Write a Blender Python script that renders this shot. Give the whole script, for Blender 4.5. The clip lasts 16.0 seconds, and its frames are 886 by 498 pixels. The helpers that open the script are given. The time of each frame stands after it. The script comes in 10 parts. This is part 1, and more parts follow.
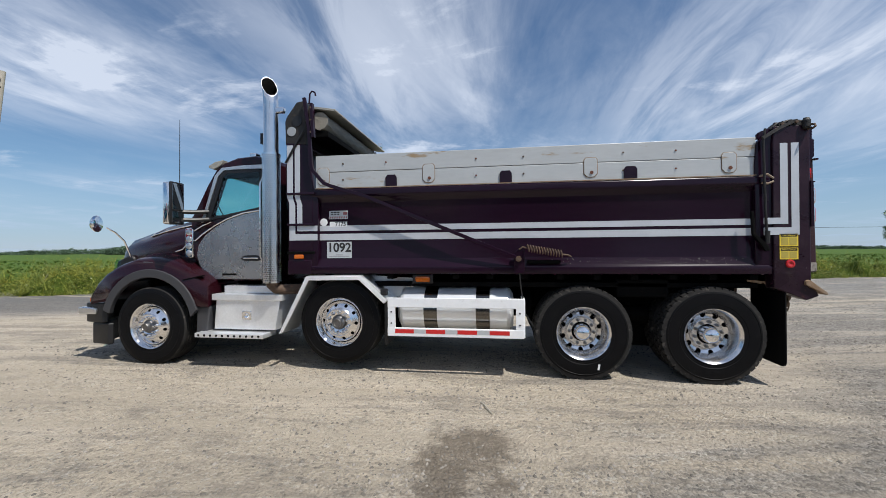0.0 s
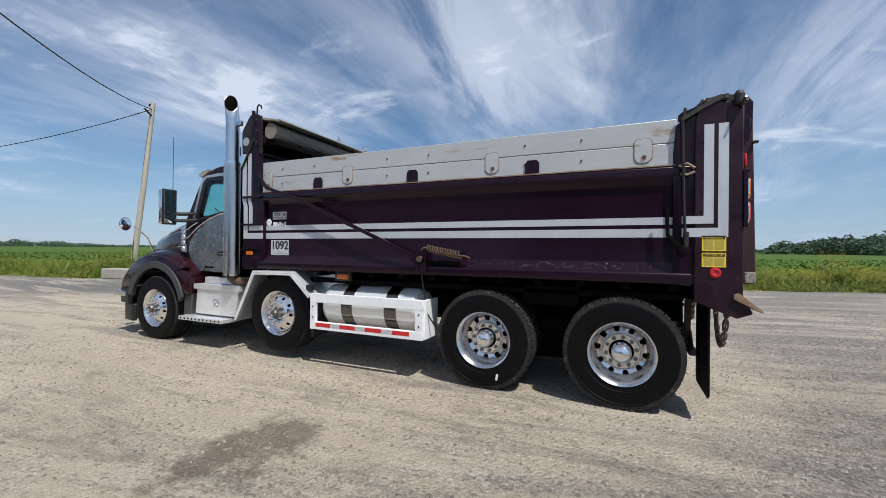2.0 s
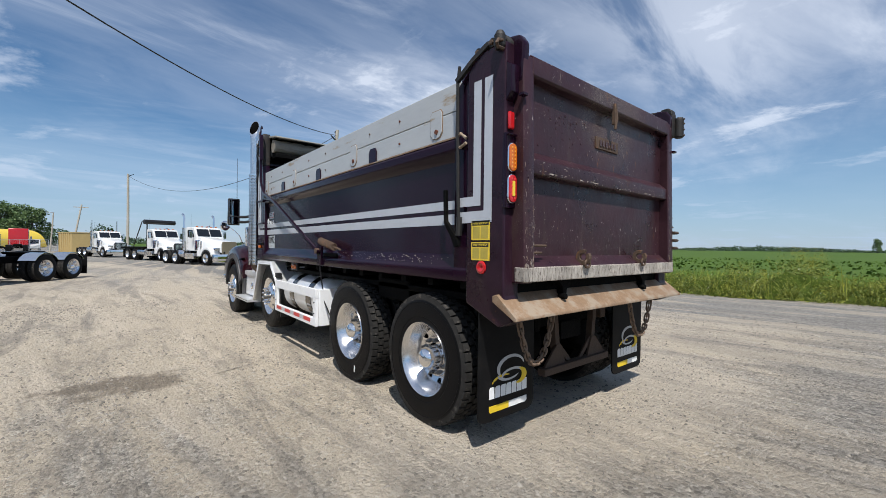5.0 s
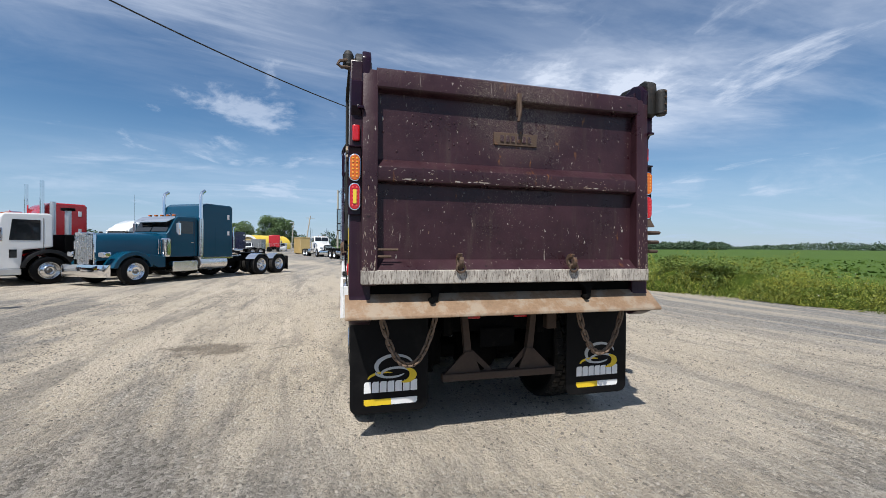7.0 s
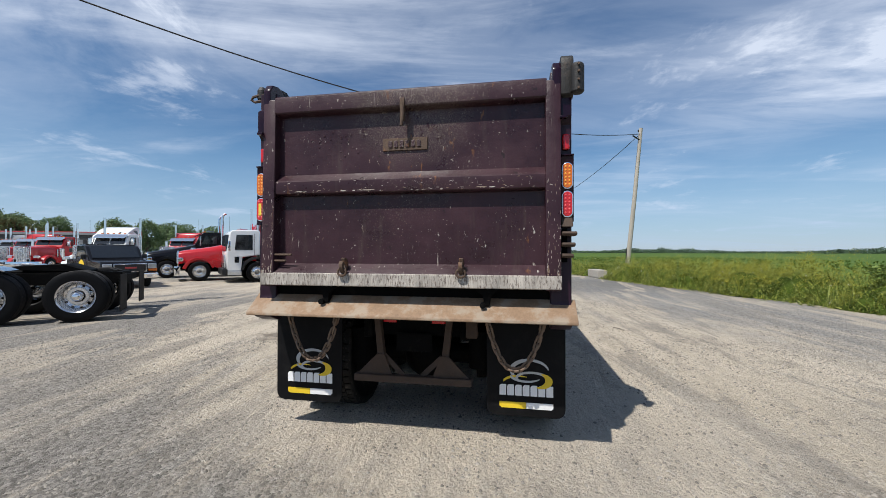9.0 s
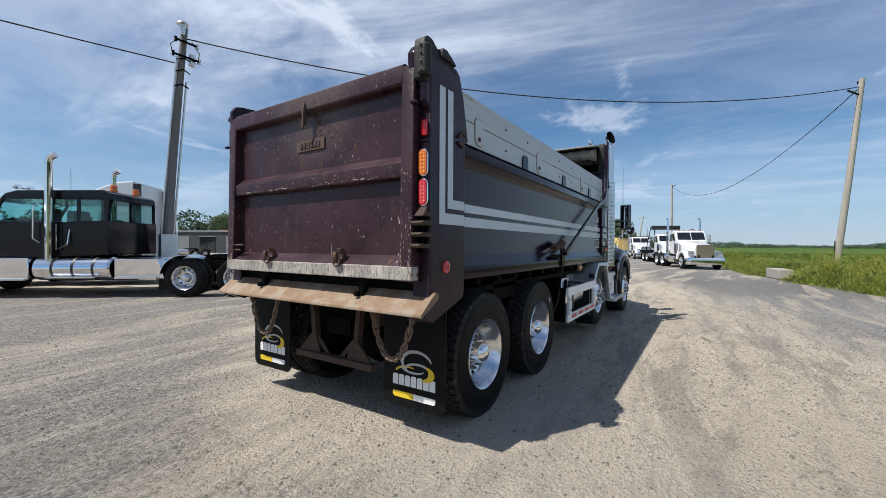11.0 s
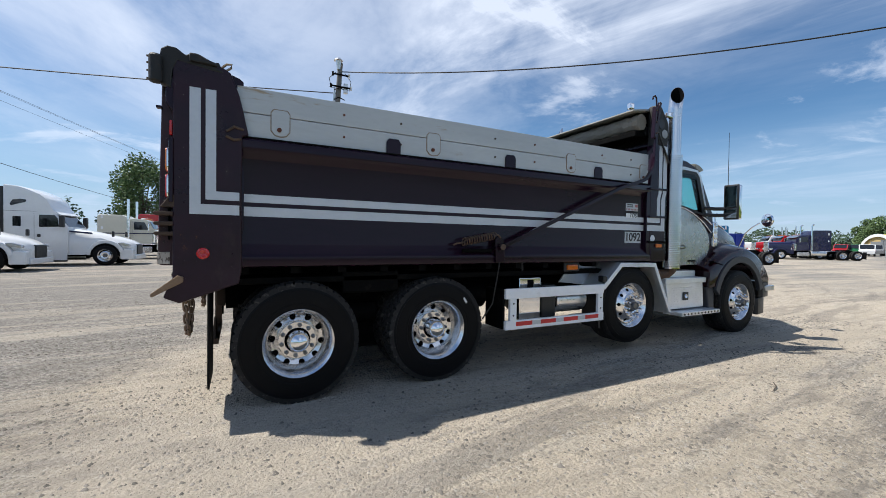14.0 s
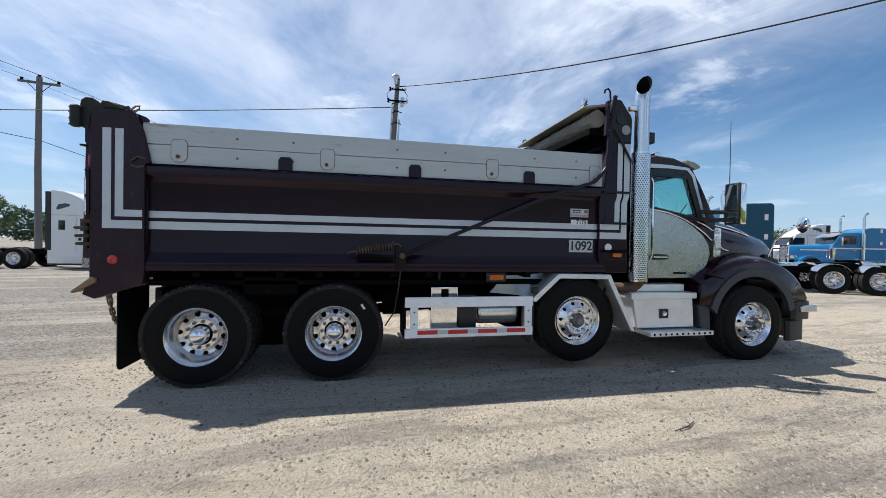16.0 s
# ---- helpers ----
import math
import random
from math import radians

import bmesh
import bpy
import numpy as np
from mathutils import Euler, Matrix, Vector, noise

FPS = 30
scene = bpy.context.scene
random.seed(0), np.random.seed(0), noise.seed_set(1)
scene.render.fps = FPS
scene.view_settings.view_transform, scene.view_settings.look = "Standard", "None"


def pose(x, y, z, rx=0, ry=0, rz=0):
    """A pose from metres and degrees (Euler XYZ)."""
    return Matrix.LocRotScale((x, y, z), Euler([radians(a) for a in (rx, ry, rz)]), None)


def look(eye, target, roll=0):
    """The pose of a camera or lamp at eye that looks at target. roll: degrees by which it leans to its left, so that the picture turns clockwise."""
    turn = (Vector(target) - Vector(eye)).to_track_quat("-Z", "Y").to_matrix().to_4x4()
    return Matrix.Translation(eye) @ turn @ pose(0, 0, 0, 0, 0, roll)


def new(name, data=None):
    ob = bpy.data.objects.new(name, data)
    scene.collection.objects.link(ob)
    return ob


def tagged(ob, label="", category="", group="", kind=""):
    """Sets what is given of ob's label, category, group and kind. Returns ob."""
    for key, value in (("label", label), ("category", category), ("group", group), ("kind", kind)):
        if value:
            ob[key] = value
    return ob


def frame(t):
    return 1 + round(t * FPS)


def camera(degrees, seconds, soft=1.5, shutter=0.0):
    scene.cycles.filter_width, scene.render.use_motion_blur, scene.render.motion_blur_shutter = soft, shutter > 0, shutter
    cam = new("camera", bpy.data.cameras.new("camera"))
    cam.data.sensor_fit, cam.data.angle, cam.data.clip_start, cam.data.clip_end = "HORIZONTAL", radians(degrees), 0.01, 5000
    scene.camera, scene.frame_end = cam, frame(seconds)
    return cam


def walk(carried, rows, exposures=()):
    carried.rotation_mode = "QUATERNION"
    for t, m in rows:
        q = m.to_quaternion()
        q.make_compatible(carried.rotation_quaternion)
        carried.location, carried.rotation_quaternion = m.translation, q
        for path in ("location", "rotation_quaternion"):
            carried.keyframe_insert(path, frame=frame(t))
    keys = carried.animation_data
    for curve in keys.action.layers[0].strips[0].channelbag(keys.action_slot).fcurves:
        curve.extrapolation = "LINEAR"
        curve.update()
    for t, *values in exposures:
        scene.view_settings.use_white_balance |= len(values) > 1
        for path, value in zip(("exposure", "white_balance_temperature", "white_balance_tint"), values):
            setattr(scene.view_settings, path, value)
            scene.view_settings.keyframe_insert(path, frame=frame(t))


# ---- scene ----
cam = camera(96.0, 16.0, 0.65)
PATH = [
    (0, (-2.401, -6.225, 1.559), (-2.692, -4.246, 1.569), -0.4),
    (0.5, (-1.727, -6.227, 1.539), (-2.151, -4.272, 1.545), 0.4),
    (1, (-1.131, -6.069, 1.546), (-1.676, -4.145, 1.534), 1.0),
    (1.5, (-0.6, -5.811, 1.55), (-1.268, -3.926, 1.544), 0.9),
    (2, (-0.044, -5.56, 1.583), (-0.845, -3.728, 1.583), 0.5),
    (2.5, (0.461, -5.197, 1.566), (-0.477, -3.43, 1.591), -0.0),
    (3, (1.028, -4.895, 1.536), (-0.045, -3.208, 1.574), -0.3),
    (3.5, (1.501, -4.512, 1.511), (0.299, -2.914, 1.536), -0.3),
    (4, (1.971, -4.128, 1.514), (0.644, -2.631, 1.529), 0.1),
    (4.2, (2.18, -3.962, 1.502), (0.804, -2.511, 1.519), 0.5),
    (6.3, (3.56, -2.068, 1.603), (1.727, -1.268, 1.579), -0.2),
    (6.5, (3.706, -1.846, 1.551), (1.831, -1.148, 1.541), 0.1),
    (7, (3.954, -1.336, 1.58), (2.015, -0.845, 1.565), 0.5),
    (7.5, (4.057, -0.779, 1.606), (2.077, -0.492, 1.6), 0.6),
    (8, (4.189, -0.211, 1.604), (2.191, -0.124, 1.607), 0.4),
    (8.5, (4.127, 0.338, 1.576), (2.132, 0.201, 1.588), 0.1),
    (9, (4.067, 0.868, 1.574), (2.098, 0.514, 1.589), 0.1),
    (9.5, (3.987, 1.393, 1.589), (2.066, 0.839, 1.596), 0.3),
    (10, (3.812, 1.926, 1.586), (1.964, 1.16, 1.603), 0.2),
    (10.2, (3.753, 2.134, 1.549), (1.933, 1.304, 1.555), 0.1),
    (12.3, (2.143, 4.011, 1.556), (0.812, 2.518, 1.557), 0.5),
    (12.5, (1.971, 4.154, 1.539), (0.69, 2.618, 1.542), 0.3),
    (13, (1.522, 4.577, 1.549), (0.369, 2.943, 1.529), 0.3),
    (13.5, (1.0, 4.83, 1.539), (-0.032, 3.118, 1.497), 0.5),
    (14, (0.502, 5.102, 1.518), (-0.409, 3.322, 1.479), 0.8),
    (14.5, (-0.011, 5.359, 1.525), (-0.8, 3.522, 1.499), 1.0),
    (15, (-0.562, 5.574, 1.572), (-1.234, 3.69, 1.557), 1.1),
    (15.5, (-1.106, 5.86, 1.602), (-1.655, 3.937, 1.589), 1.1),
    (16, (-1.705, 5.981, 1.61), (-2.117, 4.024, 1.584), 1.0),
]
EXPOSURES = ((0.0, 0.02), (4.0, 0.05), (7.0, 0.13), (10.0, 0.11), (12.5, 0.23), (16.0, 0.32))
walk(cam, [(t, look(eye, target, roll)) for t, eye, target, roll in PATH], EXPOSURES)

# ---- world, sun ----
SUN_FROM = Vector((1.6, -1.0, 3.05)).normalized()
world = bpy.data.worlds.new("sky")
scene.world = world
world.use_nodes = True
wt = world.node_tree
wt.nodes.clear()


def wmath(op, a, b=None, c=None):
    n = wt.nodes.new("ShaderNodeMath")
    n.operation = op
    for i, v in enumerate((a, b, c)):
        if v is None:
            continue
        if isinstance(v, (int, float)):
            n.inputs[i].default_value = v
        else:
            wt.links.new(v, n.inputs[i])
    return n.outputs[0]


sky = wt.nodes.new("ShaderNodeTexSky")
sky.sky_type = "NISHITA"
sky.sun_disc = False
sky.sun_elevation = math.asin(SUN_FROM.z)
sky.sun_rotation = math.atan2(SUN_FROM.x, SUN_FROM.y)
sky.air_density, sky.dust_density, sky.ozone_density = 1.0, 0.05, 3.2
tc = wt.nodes.new("ShaderNodeTexCoord")
sep = wt.nodes.new("ShaderNodeSeparateXYZ")
wt.links.new(tc.outputs["Generated"], sep.inputs[0])
zc = wmath("ADD", wmath("MAXIMUM", sep.outputs[2], 0.0), 0.10)
px, py = wmath("DIVIDE", sep.outputs[0], zc), wmath("DIVIDE", sep.outputs[1], zc)
comb = wt.nodes.new("ShaderNodeCombineXYZ")
wt.links.new(px, comb.inputs[0])
wt.links.new(py, comb.inputs[1])


def cloud_noise(rot, sx, sy, scale, detail, distort, seed):
    m = wt.nodes.new("ShaderNodeMapping")
    m.inputs["Rotation"].default_value = (0, 0, radians(rot))
    m.inputs["Scale"].default_value = (sx, sy, 1)
    m.inputs["Location"].default_value = (seed, seed * 0.7, 0)
    wt.links.new(comb.outputs[0], m.inputs[0])
    n = wt.nodes.new("ShaderNodeTexNoise")
    n.inputs["Scale"].default_value = scale
    n.inputs["Detail"].default_value = detail
    n.inputs["Roughness"].default_value = 0.62
    n.inputs["Distortion"].default_value = distort
    wt.links.new(m.outputs[0], n.inputs[0])
    return n.outputs[0]


def ramp(v, lo, hi):
    r = wt.nodes.new("ShaderNodeMapRange")
    r.interpolation_type = "SMOOTHSTEP"
    r.inputs[1].default_value, r.inputs[2].default_value = lo, hi
    wt.links.new(v, r.inputs[0])
    return r.outputs[0]


# cirrus in streaks, a thin veil that thickens to the south, and small puffs
streak = ramp(cloud_noise(18, 1.0, 0.36, 1.0, 11, 0.9, 3.1), 0.46, 0.70)
veil = ramp(cloud_noise(30, 1.0, 0.55, 0.5, 7, 0.5, 7.7), 0.36, 0.66)
south = ramp(sep.outputs[1], 0.25, -0.75)
high = ramp(sep.outputs[2], 0.12, 0.5)
puff = ramp(cloud_noise(0, 0.8, 1.1, 1.3, 9, 0.3, 12.4), 0.56, 0.68)
thin = wmath("MULTIPLY", wmath("ADD", wmath("MULTIPLY", veil, 0.22), wmath("MULTIPLY", wmath("MULTIPLY", wmath("MULTIPLY", south, high), ramp(px, -2.6, -0.2)), 0.50)), ramp(cloud_noise(-20, 1.0, 0.7, 1.6, 10, 0.5, 21.0), 0.22, 0.62))
cover = wmath("ADD", wmath("MULTIPLY", streak, wmath("ADD", wmath("MULTIPLY", veil, 0.62), 0.12)), wmath("ADD", thin, wmath("MULTIPLY", puff, 0.50)))


def plume(x0, y0, sx, sy):
    """A soft-edged mass of cirrus on the plane of the clouds."""
    a, b = wmath("DIVIDE", wmath("SUBTRACT", px, x0), sx), wmath("DIVIDE", wmath("SUBTRACT", py, y0), sy)
    return wmath("EXPONENT", wmath("MULTIPLY", wmath("ADD", wmath("MULTIPLY", a, a), wmath("MULTIPLY", b, b)), -1.0))


mass = wmath("ADD", wmath("ADD", plume(-0.52, 1.7, 0.40, 1.1), wmath("MULTIPLY", plume(1.18, 2.0, 0.66, 1.1), 1.12)), wmath("MULTIPLY", plume(-1.9, 1.4, 0.65, 0.65), 0.75))
fibre = ramp(cloud_noise(10, 1.6, 0.42, 1.5, 11, 0.8, 5.5), 0.34, 0.62)
cover = wmath("ADD", cover, wmath("MULTIPLY", mass, wmath("ADD", wmath("MULTIPLY", fibre, 0.62), 0.16)))
# a broad soft sheet in the south
sheet = wmath("ADD", wmath("MULTIPLY", ramp(cloud_noise(-35, 0.9, 0.6, 0.9, 8, 0.6, 17.0), 0.34, 0.70), 0.30), 0.10)
cover = wmath("MINIMUM", wmath("ADD", cover, wmath("MULTIPLY", wmath("ADD", plume(0.95, -2.7, 1.15, 1.9), wmath("MULTIPLY", plume(-0.1, -2.3, 0.7, 1.4), 0.7)), sheet)), 0.97)
cover = wmath("MINIMUM", wmath("ADD", cover, wmath("MULTIPLY", plume(1.75, 1.9, 0.6, 1.0), 0.30)), 0.97)
haze = ramp(sep.outputs[2], 0.30, 0.0)
mixc = wt.nodes.new("ShaderNodeMix")
mixc.data_type = "RGBA"
wt.links.new(wmath("MULTIPLY", cover, 0.82), mixc.inputs[0])
hsv = wt.nodes.new("ShaderNodeHueSaturation")
hsv.inputs["Saturation"].default_value, hsv.inputs["Value"].default_value = 1.22, 1.04
wt.links.new(sky.outputs[0], hsv.inputs["Color"])
wt.links.new(hsv.outputs[0], mixc.inputs[6])
mixc.inputs[7].default_value = (9.2, 10.0, 11.5, 1)
mixh = wt.nodes.new("ShaderNodeMix")
mixh.data_type = "RGBA"
wt.links.new(wmath("MULTIPLY", haze, 0.72), mixh.inputs[0])
wt.links.new(mixc.outputs[2], mixh.inputs[6])
mixh.inputs[7].default_value = (3.7, 5.5, 8.0, 1)
bg = wt.nodes.new("ShaderNodeBackground")
bg.inputs[1].default_value = 0.085
wt.links.new(mixh.outputs[2], bg.inputs[0])
wo = wt.nodes.new("ShaderNodeOutputWorld")
wt.links.new(bg.outputs[0], wo.inputs[0])

sun_data = bpy.data.lights.new("sun", "SUN")
sun_data.energy, sun_data.angle, sun_data.color = 5.0, radians(0.55), (1.0, 0.965, 0.91)
sun = new("sun", sun_data)
sun.matrix_world = look(SUN_FROM * 50, (0, 0, 0))


# ---- materials ----
def mat(name, col, rough=0.5, metal=0.0, var=0.15, scale=3.0, bump=0.0, bscale=60.0, coat=0.0, col2=None, spots=0.0, sscale=6.0, spec=0.5,
        island=0.0, objrand=0.0, alpha=0.0, emit=0.0, rvar=0.12, lo=0.56, hi=0.66, stretch=(1, 1, 1)):
    """Principled material: base colour varied at two scales, optional spots of a second colour, fine relief."""
    m = bpy.data.materials.new(name)
    m.use_nodes = True
    nt = m.node_tree
    b = nt.nodes["Principled BSDF"]
    L = nt.links.new
    tex = nt.nodes.new("ShaderNodeTexCoord")
    mp = nt.nodes.new("ShaderNodeMapping")
    mp.inputs["Scale"].default_value = stretch
    L(tex.outputs["Object"], mp.inputs[0])

    def noise_node(s, d):
        n = nt.nodes.new("ShaderNodeTexNoise")
        n.inputs["Scale"].default_value, n.inputs["Detail"].default_value = s, d
        n.inputs["Roughness"].default_value = 0.65
        L(mp.outputs[0], n.inputs[0])
        return n.outputs[0]

    def mth(op, a, b2):
        n = nt.nodes.new("ShaderNodeMath")
        n.operation = op
        for i, v in enumerate((a, b2)):
            if isinstance(v, (int, float)):
                n.inputs[i].default_value = v
            else:
                L(v, n.inputs[i])
        return n.outputs[0]

    big, fine = noise_node(scale, 4), noise_node(scale * 9, 3)
    f = mth("ADD", mth("MULTIPLY", big, 0.65), mth("MULTIPLY", fine, 0.35))
    if island:
        g = nt.nodes.new("ShaderNodeNewGeometry")
        f = mth("ADD", mth("MULTIPLY", f, 1 - island), mth("MULTIPLY", g.outputs["Random Per Island"], island))
    if objrand:
        oi = nt.nodes.new("ShaderNodeObjectInfo")
        f = mth("ADD", mth("MULTIPLY", f, 1 - objrand), mth("MULTIPLY", oi.outputs["Random"], objrand))
    r = nt.nodes.new("ShaderNodeMapRange")
    r.inputs[1].default_value, r.inputs[2].default_value = 0.25, 0.75
    L(f, r.inputs[0])
    mx = nt.nodes.new("ShaderNodeMix")
    mx.data_type = "RGBA"
    L(r.outputs[0], mx.inputs[0])
    if col2 is not None and not spots:
        mx.inputs[6].default_value, mx.inputs[7].default_value = (*col, 1), (*col2, 1)
    else:
        mx.inputs[6].default_value = (*[c * (1 - var) for c in col], 1)
        mx.inputs[7].default_value = (*[min(1, c * (1 + var)) for c in col], 1)
    out = mx.outputs[2]
    if spots:
        sp = nt.nodes.new("ShaderNodeMapRange")
        sp.interpolation_type = "SMOOTHSTEP"
        sp.inputs[1].default_value, sp.inputs[2].default_value, sp.inputs[4].default_value = lo, hi, spots
        L(noise_node(sscale, 8), sp.inputs[0])
        m2 = nt.nodes.new("ShaderNodeMix")
        m2.data_type = "RGBA"
        L(sp.outputs[0], m2.inputs[0])
        L(out, m2.inputs[6])
        m2.inputs[7].default_value = (*col2, 1)
        out = m2.outputs[2]
    L(out, b.inputs["Base Color"])
    rr = nt.nodes.new("ShaderNodeMapRange")
    rr.inputs[3].default_value, rr.inputs[4].default_value = max(0.02, rough - rvar), min(1, rough + rvar)
    L(big, rr.inputs[0])
    L(rr.outputs[0], b.inputs["Roughness"])
    b.inputs["Metallic"].default_value = metal
    b.inputs["Specular IOR Level"].default_value = spec
    if coat:
        b.inputs["Coat Weight"].default_value, b.inputs["Coat Roughness"].default_value = coat, 0.04
    if alpha:
        b.inputs["Transmission Weight"].default_value = alpha
    if emit:
        L(out, b.inputs["Emission Color"])
        b.inputs["Emission Strength"].default_value = emit
    if bump:
        bn = nt.nodes.new("ShaderNodeBump")
        bn.inputs["Strength"].default_value, bn.inputs["Distance"].default_value = bump, 0.02
        L(noise_node(bscale, 4), bn.inputs["Height"])
        L(bn.outputs[0], b.inputs["Normal"])
    return m


MAROON = mat("maroon_paint", (0.0126, 0.0036, 0.0110), 0.20, 0.0, 0.30, 1.6, coat=0.05, rvar=0.08, bump=0.03, bscale=2.5, spec=0.24, col2=(0.030, 0.017, 0.020), spots=0.08, sscale=5, lo=0.54, hi=0.80, stretch=(0.35, 1, 1.4))
GATE_COL = (0.034, 0.0138, 0.0188)
CHIP = mat("bare_primer_chip", (0.42, 0.38, 0.34), 0.7, 0, 0.3, 20, col2=(0.22, 0.15, 0.10), island=0.7)
GATE_EDGE = mat("worn_primer_edge", (0.38, 0.345, 0.30), 0.65, 0, 0.75, 4, col2=(0.075, 0.050, 0.040), spots=0.88, sscale=52, lo=0.50, hi=0.62, stretch=(1, 2.2, 0.45), bump=0.3)
HOOD = mat("maroon_hood_paint", (0.018, 0.0032, 0.0058), 0.16, 0.0, 0.2, 1.0, coat=0.15, rvar=0.06, spec=0.32)
STRIPE = mat("silver_stripe", (0.55, 0.57, 0.60), 0.42, 0.3, 0.08, 4)
BOARD = mat("weathered_grey_board", (0.47, 0.485, 0.485), 0.42, 0.20, 0.12, 1.6, col2=(0.31, 0.195, 0.075), spots=0.85, sscale=2.6, lo=0.595, hi=0.69, bump=0.03, bscale=30, stretch=(0.45, 1, 2.0))
RUSTY = mat("rusty_plate", (0.25, 0.160, 0.095), 0.75, 0.1, 0.35, 6, col2=(0.31, 0.265, 0.205), spots=0.7, sscale=6, lo=0.46, hi=0.62, bump=0.3, bscale=40)
RUSTDARK = mat("rusty_dark_steel", (0.10, 0.065, 0.045), 0.75, 0.3, 0.4, 9, col2=(0.20, 0.10, 0.05), spots=0.8, sscale=10, bump=0.3, bscale=50)
TOWRUST = mat("dark_rusty_bar", (0.062, 0.040, 0.028), 0.8, 0.2, 0.4, 9, bump=0.3, bscale=50)
CASTING = mat("dark_cast_steel", (0.018, 0.017, 0.016), 0.6, 0.2, 0.35, 8, col2=(0.09, 0.055, 0.035), spots=0.35, sscale=9, bump=0.25, bscale=30)
CHROME = mat("chrome", (0.82, 0.82, 0.83), 0.06, 1.0, 0.04, 2, rvar=0.03)
ALU = mat("polished_aluminium", (0.78, 0.78, 0.79), 0.17, 1.0, 0.06, 3, rvar=0.07, bump=0.02, bscale=90)
ALU_BRIGHT = mat("bright_sheet_aluminium", (0.80, 0.81, 0.82), 0.33, 0.65, 0.14, 4, rvar=0.12, bump=0.03, bscale=60)
TANK = mat("satin_tank_aluminium", (0.82, 0.83, 0.84), 0.34, 0.55, 0.06, 4, stretch=(0.2, 1, 1), rvar=0.08)
ALU_DOOR = mat("scuffed_tread_plate", (0.46, 0.465, 0.47), 0.27, 0.95, 0.12, 3, rvar=0.10, bump=0.03, bscale=60)
RIM_ALU = mat("polished_rim_aluminium", (0.70, 0.70, 0.71), 0.20, 1.0, 0.10, 5, rvar=0.08, bump=0.02, bscale=90)
ALU_DULL = mat("dull_aluminium", (0.62, 0.63, 0.64), 0.34, 0.85, 0.12, 3, bump=0.05, bscale=50)
STEEL = mat("brushed_steel_tank", (0.74, 0.74, 0.75), 0.28, 1.0, 0.08, 4, stretch=(0.2, 1, 1), rvar=0.1)
WHITE_ALU = mat("white_painted_rail", (0.84, 0.85, 0.86), 0.4, 0.1, 0.08, 3, col2=(0.35, 0.32, 0.28), spots=0.3, sscale=9, lo=0.6, hi=0.75)
RUBBER = mat("tyre_rubber", (0.0038, 0.0038, 0.0044), 0.50, 0, 0.3, 5, spec=0.13, col2=(0.016, 0.015, 0.014), spots=0.14, sscale=7, lo=0.5, hi=0.75, bump=0.12, bscale=70)
TREAD = mat("dusty_tread_rubber", (0.024, 0.023, 0.022), 0.8, 0, 0.4, 14, spec=0.15, col2=(0.12, 0.108, 0.094), spots=0.5, sscale=18, bump=0.2, bscale=80)
STRAP = mat("dark_polished_strap", (0.16, 0.15, 0.14), 0.18, 1.0, 0.1, 5, rvar=0.05)
DARKSTEEL = mat("tarnished_steel", (0.20, 0.195, 0.19), 0.4, 0.9, 0.3, 12, bump=0.1)
BLACK = mat("black_plastic", (0.009, 0.009, 0.010), 0.42, 0, 0.25, 6, bump=0.05)
DARK = mat("grimy_black_chassis", (0.0032, 0.0032, 0.0032), 0.7, 0.0, 0.4, 5, spec=0.06, col2=(0.016, 0.0135, 0.011), spots=0.4, sscale=8, bump=0.2)
FLAP = mat("rubber_mudflap", (0.0042, 0.0042, 0.0048), 0.6, 0, 0.3, 5, spec=0.14, col2=(0.05, 0.046, 0.04), spots=0.20, sscale=5, lo=0.5, hi=0.8)
SOOT = mat("sooty_pipe_bore", (0.004, 0.004, 0.004), 0.9, 0, 0.3, 9, spec=0.05)
GREYTRIM = mat("grey_fender_trim", (0.042, 0.042, 0.046), 0.5, 0, 0.12, 5)


def glass_material(name, tint, gloss=0.05):
    """Thin tinted pane: lets light through and mirrors a little."""
    m = bpy.data.materials.new(name)
    m.use_nodes = True
    nt = m.node_tree
    nt.nodes.remove(nt.nodes["Principled BSDF"])
    tr, gl, mx = (nt.nodes.new(k) for k in ("ShaderNodeBsdfTransparent", "ShaderNodeBsdfGlossy", "ShaderNodeMixShader"))
    tr.inputs[0].default_value = (*tint, 1)
    gl.inputs["Roughness"].default_value = 0.02
    mx.inputs[0].default_value = gloss
    nt.links.new(tr.outputs[0], mx.inputs[1])
    nt.links.new(gl.outputs[0], mx.inputs[2])
    nt.links.new(mx.outputs[0], nt.nodes["Material Output"].inputs[0])
    return m


REDRUST = mat("red_rust_bolt", (0.13, 0.042, 0.022), 0.8, 0.1, 0.4, 14, bump=0.2)
MIRROR = mat("mirror_glass", (0.55, 0.58, 0.58), 0.03, 1.0, 0.03, 2, rvar=0.01)
SMOKE = glass_material("smoked_rain_guard", (0.30, 0.38, 0.38))
GLASS = glass_material("tinted_window", (0.70, 0.90, 0.89))

